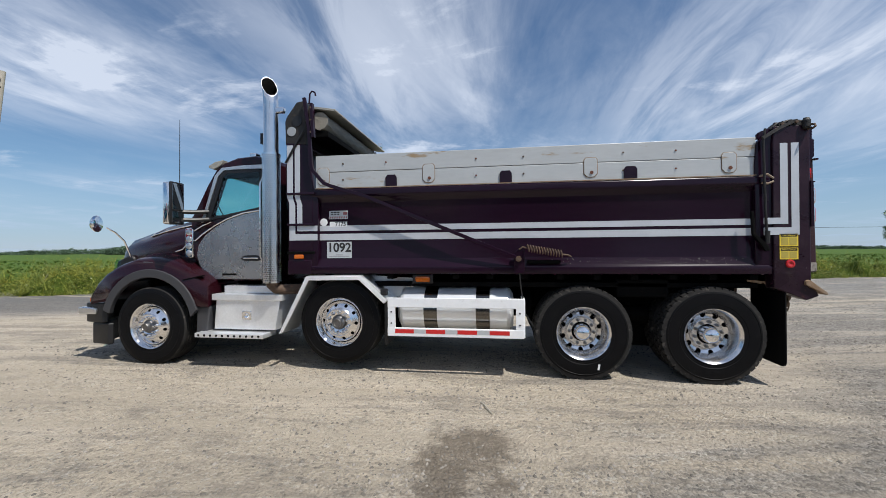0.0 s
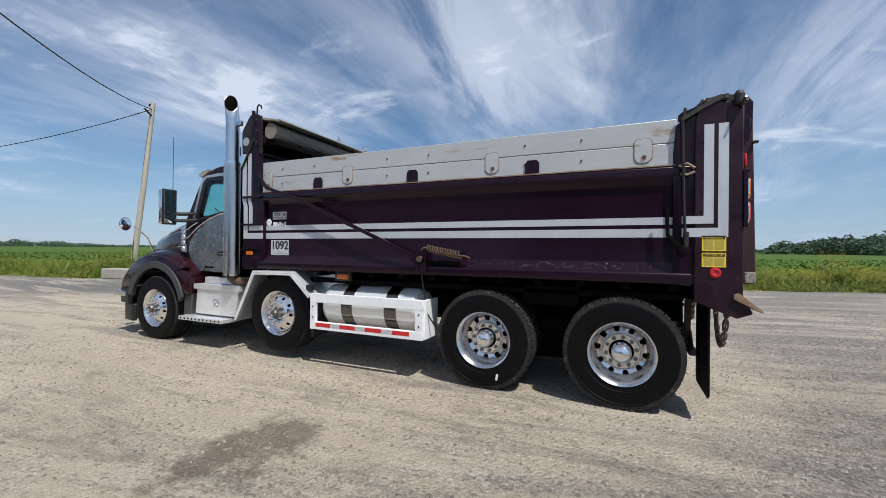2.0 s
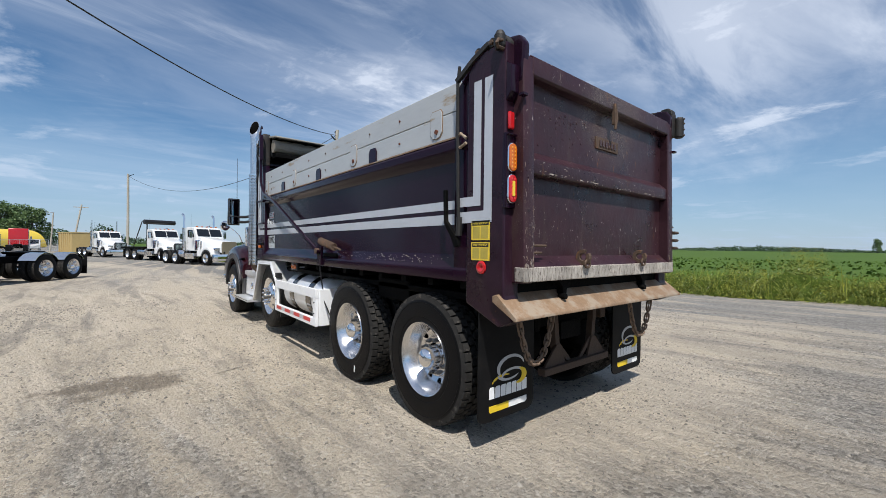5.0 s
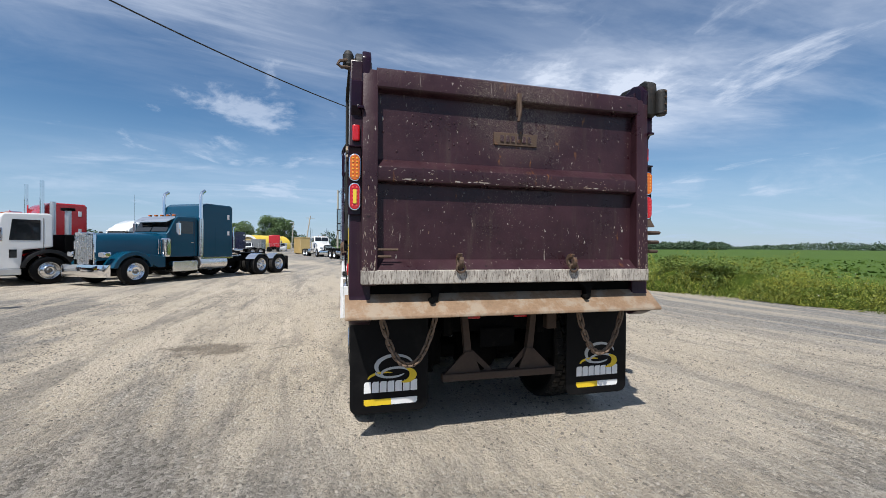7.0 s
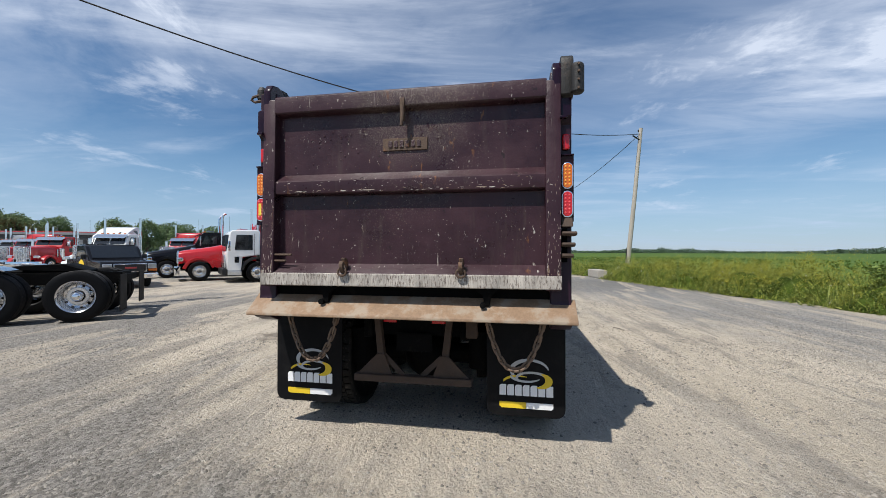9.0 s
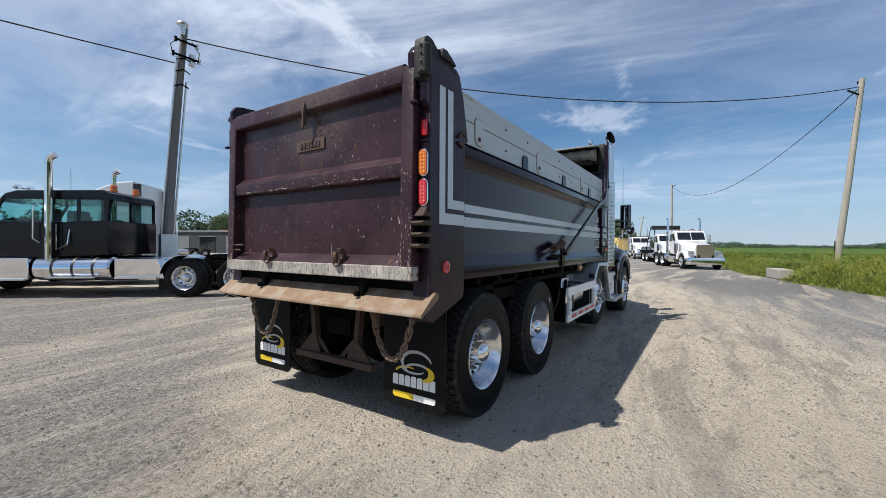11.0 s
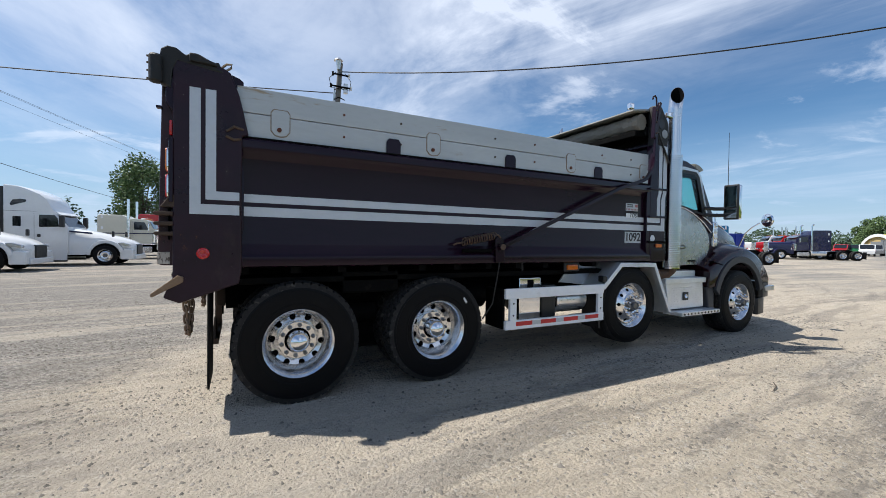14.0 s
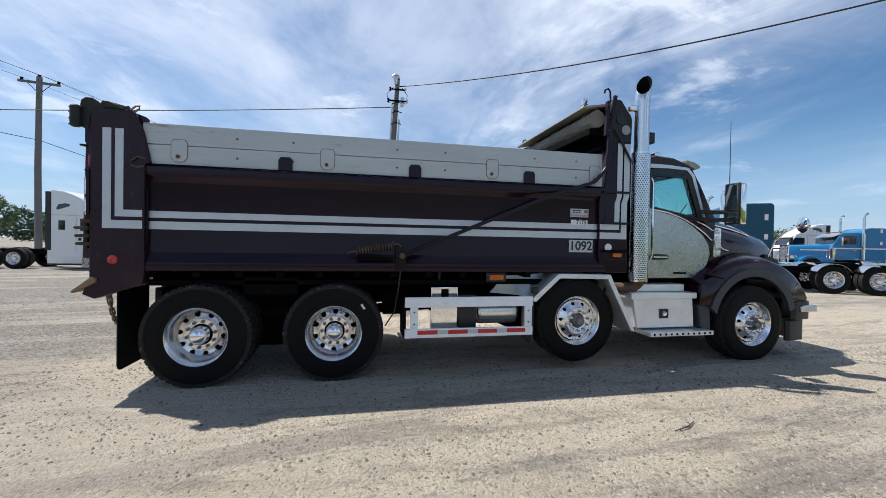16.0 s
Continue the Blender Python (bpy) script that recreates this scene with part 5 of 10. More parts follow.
        part("front_sill", box(bmesh.new(), -5.22, -4.88, s * 1.13, s * 1.275, 1.262, 1.45, 0.012), MAROON, tub)
        for z in (2.33, 1.92, 1.55):
            part("hinge_bar", box(bmesh.new(), -5.22, -4.83, s * 1.268, s * 1.29, z - 0.016, z + 0.016, 0.006), MAROON if z > 1.6 else DARK, tub)
        part("marker_lamp", box(bmesh.new(), -5.12, -4.99, s * 1.268, s * 1.292, 1.47, 1.525, 0.012), AMBER, tub, "small amber marker lamp")
        part("marker_lamp", box(bmesh.new(), -3.50, -3.31, s * 1.19, s * 1.225, 1.165, 1.235, 0.018), AMBER, tub, "oval amber side lamp")
        part("lamp_holder", box(bmesh.new(), -3.54, -3.27, s * 1.17, s * 1.205, 1.145, 1.262, 0.012), BLACK, tub)
        part("side_lamp", lathe_part([(0.0, 0.0005), (-0.012, 0.03), (-0.008, 0.045), (0.0, 0.048)], s, (0.765, s * 1.288, 1.39)), REDLENS, tub, "round red side lamp")
    # tailgate
    gate = part("tailgate", box(bmesh.new(), 0.905, 0.985, -1.18, 1.18, 1.33, 2.86), GATE, tub, "scratched maroon tailgate with worn lower edge")
    for s in (-1, 1):
        pts = [(0.93, 1.29), (1.07, 1.29), (1.085, 1.36), (1.055, 2.84), (0.93, 2.87)]
        part("gate_post", prism(bmesh.new(), pts, s * 1.09, s * 1.20, "y", 0.01), GATE, gate)
        part("gate_cap", prism(bmesh.new(), [(0.80, 2.66), (1.05, 2.66), (1.06, 2.92), (1.02, 2.98), (0.93, 3.0), (0.83, 2.96), (0.80, 2.88)], s * 1.14, s * 1.205, "y", 0.015), MAROON, gate)
        part("post_stop", box(bmesh.new(), 1.05, 1.09, s * 1.19, s * 1.24, 2.545, 2.565, 0.004), MAROON, gate)
    # three folded beams across
    part("gate_beam", prism(bmesh.new(), [(0.975, 2.700), (1.045, 2.712), (1.06, 2.725), (1.055, 2.85), (1.03, 2.868), (0.93, 2.868)], -1.10, 1.10, "y", 0.006), GATE, gate)
    part("gate_beam", prism(bmesh.new(), [(0.975, 2.034), (1.04, 2.042), (1.055, 2.053), (1.055, 2.150), (1.04, 2.165), (0.975, 2.225)], -1.10, 1.10, "y", 0.006), GATE, gate)
    part("gate_beam", prism(bmesh.new(), [(0.915, 1.30), (1.075, 1.30), (1.075, 1.402), (0.975, 1.485)], -1.10, 1.10, "y", 0.006), GATE, gate)
    part("worn_edge", box(bmesh.new(), 1.0, 1.087, -1.205, 1.205, 1.300, 1.402, 0.008), GATE_EDGE, gate, "paint scraped to pale primer")
    worn_paint(gate)
    for y in (-1.05, -1.0):
        part("latch_pin", cyl(bmesh.new(), (1.06, y - 0.10, 1.50 + (y + 1.05)), (1.06, y + 0.06, 1.50 + (y + 1.05)), 0.009, seg=8), RUSTDARK, gate)
    for y in (-0.475, 0.47):
        hk = part("hook", prism(bmesh.new(), arch(1.075, 1.465, 0.062, 70, 395, 14) + arch(1.075, 1.468, 0.028, 400, 65, 12) , y - 0.016, y + 0.016, "y", 0.003), RUSTDARK, gate, "rusty steel claw hook")
        part("hook_eye", tube(bmesh.new(), [(1.10 + 0.01, y + 0.035 * math.cos(a), 1.415 + 0.03 * math.sin(a)) for a in (2 * math.pi * k / 12 for k in range(13))], 0.009, 6), RUSTDARK, hk)
    part("top_chain_bracket", box(bmesh.new(), 1.04, 1.075, -0.015, 0.02, 2.60, 2.78, 0.006), RUSTDARK, gate)
    part("top_chain", tube(bmesh.new(), [(1.07, 0.0, 2.74), (1.075, 0.01, 2.66), (1.07, -0.005, 2.56)], 0.013, 8), RUSTDARK, gate)
    # cast sign: plain relief bars
    sg = part("sign_plate", box(bmesh.new(), 0.980, 0.998, -0.18, 0.19, 2.385, 2.485, 0.004), RUSTDARK, gate, "small cast brown sign plate")
    for k in range(6):
        part("relief_bar", box(bmesh.new(), 0.997, 1.006, -0.13 + k * 0.047, -0.098 + k * 0.047, 2.408, 2.462, 0.004), GATE, sg)
    # apron under the gate
    part("apron", prism(bmesh.new(), [(0.90, 1.20), (0.94, 1.215), (1.115, 1.075), (1.118, 1.055), (1.10, 1.05), (0.90, 1.16)], -1.315, 1.315, "y", 0.005), RUSTY, tub, "rusty bent steel apron below the tailgate")
    part("apron_backing", box(bmesh.new(), 0.86, 0.93, -1.25, 1.25, 1.15, 1.34), DARK, tub)
    for y in (-0.65, 0.66):
        ch = part("gate_hinge", prism(bmesh.new(), [(y - 0.10, 1.30), (y + 0.10, 1.30), (y + 0.03, 1.24), (y + 0.02, 1.16), (y - 0.02, 1.16), (y - 0.03, 1.24)], 0.97, 1.03, "x", 0.005), DARK, tub)
        part("hinge_pin", cyl(bmesh.new(), (1.0, y - 0.03, 1.17), (1.06, y - 0.03, 1.17), 0.022, seg=10), DARK, ch)
    # lamps on the rear of the posts
    for s in (-1, 1):
        bx = part("lamp_box", prism(bmesh.new(), [(0.97, 1.80), (1.0, 1.80), (1.0, 2.285), (1.015, 2.29), (1.015, 2.30), (0.97, 2.31)], s * 1.205, s * 1.298, "y", 0.004), MAROON, tub)
        for z, mm, lb in ((2.14, AMBER, "oval amber tail lamp"), (1.93, REDLENS, "oval red tail lamp")):
            rim = bmesh.new()
            oval(rim, 1.0, s * 1.25, z, 0.042, 0.100, 0.014)
            rm = part("lamp_bezel", rim, CHROME, tub, lb)
            lens = bmesh.new()
            oval(lens, 1.011, s * 1.25, z, 0.035, 0.092, 0.012)
            part("lens", lens, mm, rm)
            dots = bmesh.new()
            for r in range(6):
                for c in (-1, 1):
                    bmesh.ops.create_icosphere(dots, subdivisions=1, radius=0.0085, matrix=Matrix.Translation((1.0235, s * 1.25 + c * 0.014, z - 0.065 + r * 0.026)) @ Matrix.Diagonal((0.4, 1, 1, 1)))
            part("lamp_dots", dots, DOT_AMBER if mm is AMBER else DOT_RED, rm)
            if mm is REDLENS and s < 0:
                part("lens_label", box(bmesh.new(), 1.024, 1.0285, s * 1.25 - 0.012, s * 1.25 + 0.012, z - 0.05, z + 0.05), YELLOW, rm)
        part("upper_lamp", box(bmesh.new(), 0.975, 1.0, s * 1.215, s * 1.27, 2.335, 2.455, 0.012), REDLENS, tub, "upright red tail lamp")
        part("post_box", prism(bmesh.new(), [(0.97, 2.52), (1.02, 2.58), (1.02, 2.76), (0.97, 2.80)], s * 1.20, s * 1.28, "y", 0.006), MAROON, tub)
    # latch gear at the head of the posts
    for s in (-1, 1):
        lg = part("gate_latch", prism(bmesh.new(), [(0.60, 2.92), (0.66, 2.975), (0.80, 3.01), (0.93, 3.0), (0.97, 2.95), (0.97, 2.89), (0.60, 2.89)], s * 1.155, s * 1.25, "y", 0.02), CASTING, tub, "worn dark steel gate latch on post top")
        part("latch_ear", prism(bmesh.new(), [(0.47, 2.80), (0.60, 2.80), (0.74, 2.93), (0.68, 2.985), (0.655, 2.985), (0.63, 2.93), (0.50, 2.885), (0.47, 2.86)], s * 1.205, s * 1.235, "y", 0.006), MAROON, lg, "maroon steel ear")
        part("latch_lug", cyl(bmesh.new(), (0.80, s * 1.15, 2.965), (0.80, s * 1.27, 2.965), 0.035, seg=12), CASTING, lg)
    # heavy cast arm of the passenger side, with its upright roller
    arm = part("latch_arm", prism(bmesh.new(), [(0.62, 2.90), (0.70, 2.945), (0.80, 2.985), (0.87, 2.995), (0.885, 2.98), (0.95, 3.025), (1.01, 3.03), (1.05, 3.0), (1.06, 2.95), (1.06, 2.73), (0.985, 2.70), (0.975, 2.84), (0.94, 2.925), (0.62, 2.88)], 1.20, 1.290, "y", 0.022), CASTING, tub, "dark cast steel latch arm")
    part("arm_cap", prism(bmesh.new(), [(0.66, 2.93), (0.72, 2.965), (0.80, 3.0), (0.86, 3.0), (0.86, 2.93)], 1.19, 1.318, "y", 0.012), CASTING, arm)
    part("latch_roller", lathe_at("z", (1.08, 1.312, 0), [(2.715, 0.0005), (2.718, 0.036), (2.73, 0.047), (2.915, 0.047), (2.93, 0.038), (2.935, 0.0005)]), CASTING, arm)
    for z in (2.74, 2.80, 2.86, 2.91):
        part("bolt", cyl(bmesh.new(), (1.122, 1.312, z), (1.138, 1.312, z), 0.008, seg=8), RUSTDARK, arm)
    part("latch_ring", tube(bmesh.new(), [(0.66, 1.22, 2.93), (0.60, 1.22, 2.99), (0.56, 1.22, 2.995), (0.565, 1.22, 2.965), (0.62, 1.22, 2.92)], 0.010, 7), RUSTY, arm)
    # pins of the driver's side
    for x, z in ((0.70, 2.945), (0.84, 2.965)):
        pin = part("latch_pin", cyl(bmesh.new(), (x, -1.25, z), (x, -1.285, z), 0.032, seg=14), CASTING, tub)
        part("pin_end", cyl(bmesh.new(), (x, -1.285, z), (x, -1.30, z), 0.016, seg=10), RUSTDARK, pin)
    part("latch_roller", lathe_at("z", (0.93, -1.30, 0), [(2.88, 0.0005), (2.88, 0.03), (2.90, 0.04), (2.97, 0.04), (3.0, 0.025), (3.005, 0.0005)]), CASTING, tub)
    part("latch_ring", tube(bmesh.new(), [(0.94, -1.22, 2.93), (0.96, -1.31, 2.925), (0.97, -1.36, 2.91), (0.97, -1.375, 2.885), (0.96, -1.35, 2.87), (0.95, -1.28, 2.88)], 0.012, 7), RUSTDARK, tub)
    # side lever gear of the driver's side
    part("latch_rod", tube(bmesh.new(), [(0.52, -1.30, 2.90), (0.50, -1.30, 2.78), (0.515, -1.30, 2.0), (0.53, -1.30, 1.66)], 0.013, 8), CASTING, tub)
    part("latch_lever", prism(bmesh.new(), [(0.36, 1.98), (0.39, 1.98), (0.40, 1.74), (0.53, 1.60), (0.55, 1.54), (0.50, 1.53), (0.46, 1.60), (0.37, 1.72)], -1.32, -1.29, "y", 0.006), DARK, tub)
    part("latch_link", bar(bmesh.new(), [(0.50, -1.30, 2.80), (0.66, -1.29, 2.90), (0.80, -1.28, 2.965)], 0.03, 0.035), CASTING, tub)
    part("rod_clevis", cyl(bmesh.new(), (0.53, -1.30, 1.62), (0.535, -1.30, 1.76), 0.024, seg=10), CASTING, tub)
    for s in (-1, 1):
        for k, z in enumerate((2.375, 2.30) if s < 0 else (2.44, 2.36)):
            bm = bmesh.new()
            tube(bm, [(0.47 + 0.02 * k, s * 1.28, z), (0.54, s * 1.30, z + 0.015 * (1 - 2 * k)), (0.60, s * 1.298, z - 0.03 + 0.04 * k)], 0.012, 8)
            part("tie_hook", bm, RUSTY if s < 0 else RUSTDARK, tub, "rusty tie hook")
    part("rear_tools", box(bmesh.new(), 1.0, 1.01, 1.2, 1.25, 1.5, 1.75), DARK, tub)
    for k, z in enumerate((1.55, 1.63, 1.71)):
        bm = bmesh.new()
        prism(bm, [(0.97, z - 0.018), (1.09, z - 0.016), (1.105, z), (1.09, z + 0.014), (0.97, z + 0.016)], 1.205, 1.285 + 0.012 * k, "y", 0.006)
        part("gate_spreader", bm, TOWRUST, tub, "worn steel latch fingers")
    part("post_cap", prism(bmesh.new(), [(0.96, 1.76), (1.06, 1.76), (0.99, 1.86), (0.96, 1.86)], 1.205, 1.287, "y", 0.006), TOWRUST, tub)
    # headboard, tarp gear
    part("headboard", box(bmesh.new(), -5.20, -5.14, -1.16, 1.16, 1.30, 3.05), MAROON, tub)
    part("headboard_top", box(bmesh.new(), -5.22, -5.05, -1.16, 1.16, 3.0, 3.12, 0.015), MAROON, tub)
    for s in (-1, 1):
        pts = [(-5.25, 2.98), (-4.95, 2.98), (-4.95, 3.50), (-4.97, 3.575), (-5.09, 3.56), (-5.24, 3.36), (-5.26, 3.30)]
        part("tarp_bracket", prism(bmesh.new(), pts, s * 1.13, s * 1.262, "y", 0.02), CASTING, tub, "black tarp motor bracket")
        part("tarp_motor", cyl(bmesh.new(), (-5.08, s * 1.17, 3.30), (-5.08, s * 1.27, 3.30), 0.07, seg=18), BLACK, tub)
        part("round_sticker", lathe_part([(0.0, 0.0005), (0.0, 0.062), (0.004, 0.064)], s, (-5.16, s * 1.268, 3.165)), PALEBAR, tub)
        part("strut", tube(bmesh.new(), [(-5.24, s * 1.285, 2.74), (-4.98, s * 1.285, 3.16)], 0.014, 8), BLACK, tub)
        y = s * 1.32
        arm = prism(bmesh.new(), ribbon([(-2.16, 1.445), (-4.13, 2.27), (-4.60, 2.415), (-4.68, 2.45), (-4.73, 2.50), (-4.84, 2.63), (-4.862, 2.72), (-4.88, 3.16), (-4.95, 3.58)], 0.046), y - 0.018, y + 0.018, "y", 0.005)
        ar = part("tarp_arm", arm, MAROON, tub, "bent maroon steel tarp arm")
        part("arm_slide", prism(bmesh.new(), ribbon([(-4.825, 3.05), (-4.845, 3.50)], 0.04), y - 0.03, y + 0.03, "y", 0.005), MAROON, ar)
        for z in (3.12, 3.28, 3.44):
            part("bolt", cyl(bmesh.new(), (-4.85, y + s * 0.02, z), (-4.85, y + s * 0.036, z), 0.012, seg=8), RUSTDARK, ar)
        part("arm_hook", tube(bmesh.new(), [(-4.88, y, 3.50), (-4.87, y, 3.63), (-4.84, y, 3.66), (-4.80, y, 3.64), (-4.79, y, 3.60)], 0.012, 7), MAROON, ar)
        part("arm_pivot", cyl(bmesh.new(), (-2.20, s * 1.27, 1.46), (-2.20, s * 1.345, 1.46), 0.035, seg=14), RUSTDARK, ar)
        part("pivot_bracket", prism(bmesh.new(), [(-2.26, 1.28), (-2.13, 1.28), (-2.12, 1.55), (-2.17, 1.60), (-2.24, 1.55)], s * 1.268, s * 1.30, "y", 0.006), MAROON, ar)
        sp = bmesh.new()
        n = 208
        tube(sp, [(-2.10 + 0.42 * k / n, s * 1.312 + 0.040 * math.cos(2 * math.pi * 13 * k / n), 1.588 - 0.075 * k / n + 0.040 * math.sin(2 * math.pi * 13 * k / n)) for k in range(n + 1)], 0.0075, 6)
        part("coil_spring", sp, RUSTDARK, ar, "rusty coil spring")
        part("spring_hook", tube(bmesh.new(), [(-1.70, s * 1.31, 1.51), (-1.62, s * 1.30, 1.50), (-1.58, s * 1.28, 1.48)], 0.011, 7), RUSTDARK, ar)
        part("spring_hook", tube(bmesh.new(), [(-2.10, s * 1.31, 1.588), (-2.15, s * 1.305, 1.60), (-2.19, s * 1.30, 1.57)], 0.011, 7), RUSTDARK, ar)
        part("vent_slot", box(bmesh.new(), -2.10, -1.70, s * 1.262, s * 1.276, 1.395, 1.44, 0.015), DARK, tub)
        part("pivot_strap", tube(bmesh.new(), [(-2.19, s * 1.29, 1.30), (-2.17, s * 1.27, 1.10), (-2.13, s * 1.24, 0.80), (-2.02, s * 1.20, 0.62)], 0.009, 6), BLACK, tub)
    # roller with the rolled tarp, and the deflector plate over it
    rl = bmesh.new()
    n = 24
    rings = []
    for i in range(29):
        y = -1.12 + 2.24 * i / 28
        rings.append([( -4.83 + (0.112 + 0.010 * math.sin(3.1 * i) + 0.006 * math.sin(k * 2.6 + i)) * math.cos(2 * math.pi * k / n), y, 3.335 + (0.112 + 0.010 * math.sin(2.3 * i + 1) + 0.006 * math.sin(k * 1.9 + i)) * math.sin(2 * math.pi * k / n)) for k in range(n)])
    loft(rl, rings)
    part("rolled_tarp", rl, TARP, tub, "rolled grey-brown fabric tarp")
    part("roller_beam", box(bmesh.new(), -5.05, -4.93, -1.12, 1.12, 3.16, 3.28, 0.01), BLACK, tub)
    part("tarp_back", box(bmesh.new(), -5.06, -5.03, -1.12, 1.12, 3.05, 3.53), DARK, tub)
    part("tarp_tray", box(bmesh.new(), -5.03, -4.72, -1.10, 1.10, 3.12, 3.20, 0.008), DARK, tub)
    part("deflector", prism(bmesh.new(), [(-5.10, 3.56), (-4.60, 3.475), (-4.60, 3.455), (-4.63, 3.45), (-5.10, 3.53)], -1.15, 1.15, "y", 0.003), DEFLECT, tub, "weathered tarp deflector plate")
    part("work_lamp", box(bmesh.new(), -4.70, -4.62, 1.02, 1.10, 3.50, 3.60, 0.02), CHROME, tub)
    # labels on the panel
    for s in (-1, 1):
        x0 = -4.52 if s < 0 else -4.56
        pl = part("fleet_number_plate", box(bmesh.new(), x0 - 0.17, x0 + 0.17, s * 1.2165, s * 1.2185, 1.475 if s < 0 else 1.53, 1.69, 0.0), PLATE, tub, "white plate with black fleet number")
        zc = 1.60 if s < 0 else 1.615
        lettering("fleet_number", "1092", 0.165, PRINT, pl, facing(x0, s * 1.2195, zc + (0.01 if s < 0 else -0.005), s), bold=0.004)
        if s < 0:
            part("small_print", box(bmesh.new(), x0 - 0.14, x0 + 0.14, s * 1.2185, s * 1.2195, 1.492, 1.502), PALEBAR, pl)
            part("small_print", box(bmesh.new(), x0 - 0.05, x0 + 0.05, s * 1.2185, s * 1.2195, 1.512, 1.524), PALEBAR, pl)
        x1 = -4.53
        lb = part("dealer_label", box(bmesh.new(), x1 - 0.13, x1 + 0.13, s * 1.2165, s * 1.2185, 1.99, 2.10), PLATE, tub, "pale label with small red and black print")
        part("label_mark", box(bmesh.new(), x1 - s * 0.095 - 0.028, x1 - s * 0.095 + 0.028, s * 1.2185, s * 1.2195, 2.045, 2.085), REDPALE, lb)
        for z, w in ((2.078, 0.062), (2.052, 0.05)):
            for k in range(3):
                xa = x1 + s * (0.0 + 0.042 * k)
                part("label_line", box(bmesh.new(), xa - w * 0.27, xa + w * 0.27, s * 1.2185, s * 1.2195, z - 0.008, z + 0.008), PRINT, lb)
        for k in range(8):
            xa = x1 - 0.112 + k * 0.032
            part("label_band", prism(bmesh.new(), [(xa - 0.012, 1.998), (xa + 0.004, 1.998), (xa + 0.012, 2.024), (xa - 0.004, 2.024)], s * 1.2185, s * 1.2195, "y"), REDPALE, lb)
        lb2 = part("number_label", box(bmesh.new(), x1 - 0.12, x1 + 0.12, s * 1.2165, s * 1.2185, 1.89, 1.955), WHITE, tub)
        lettering("label_number", "7175", 0.075, PRINT, lb2, facing(x1 + s * -0.03, s * 1.2195, 1.922, s), bold=0.0015)
        part("round_sticker", lathe_part([(0.0, 0.0005), (0.0, 0.05), (0.003, 0.052)], s, (-4.735 if s < 0 else -4.93, s * 1.2175 if s < 0 else s * 1.269, 1.95 if s < 0 else 1.60)), WHITE, tub)
    # yellow warning labels on the driver's side post
    for z0, z1 in ((1.585, 1.725), (1.44, 1.57)):
        yl = part("warning_label", box(bmesh.new(), 0.66, 0.845, -1.2895, -1.2870, z0, z1), YELLOW, tub, "yellow warning label")
        part("label_head", box(bmesh.new(), 0.67, 0.835, -1.2905, -1.2893, z1 - 0.034, z1 - 0.008), PRINT, yl)
        lettering("warning_word", "AVERTISSEMENT", 0.020, YELLOW, yl, facing(0.752, -1.2910, z1 - 0.021, -1), depth=0.0004)
        for xa in (0.675, 0.757):
            part("label_panel", box(bmesh.new(), xa, xa + 0.072, -1.2905, -1.2893, z0 + 0.012, z1 - 0.042), OCHRE, yl)
    # drifts of dirt on the bottom rail
    rng_ = random.Random(4)
    bm = bmesh.new()
    for k in range(110):
        x = rng_.triangular(-2.0, 0.4, -0.6)
        q = rng_.random()
        s_ = rng_.uniform(0.002, 0.0055)
        bmesh.ops.create_icosphere(bm, subdivisions=1, radius=s_, matrix=Matrix.Translation((x, -1.222 - 0.03 * q, 1.462 - 0.07 * q)))
    tagged(part("dirt_crumbs", bm, TARP, tub), kind="stuff")


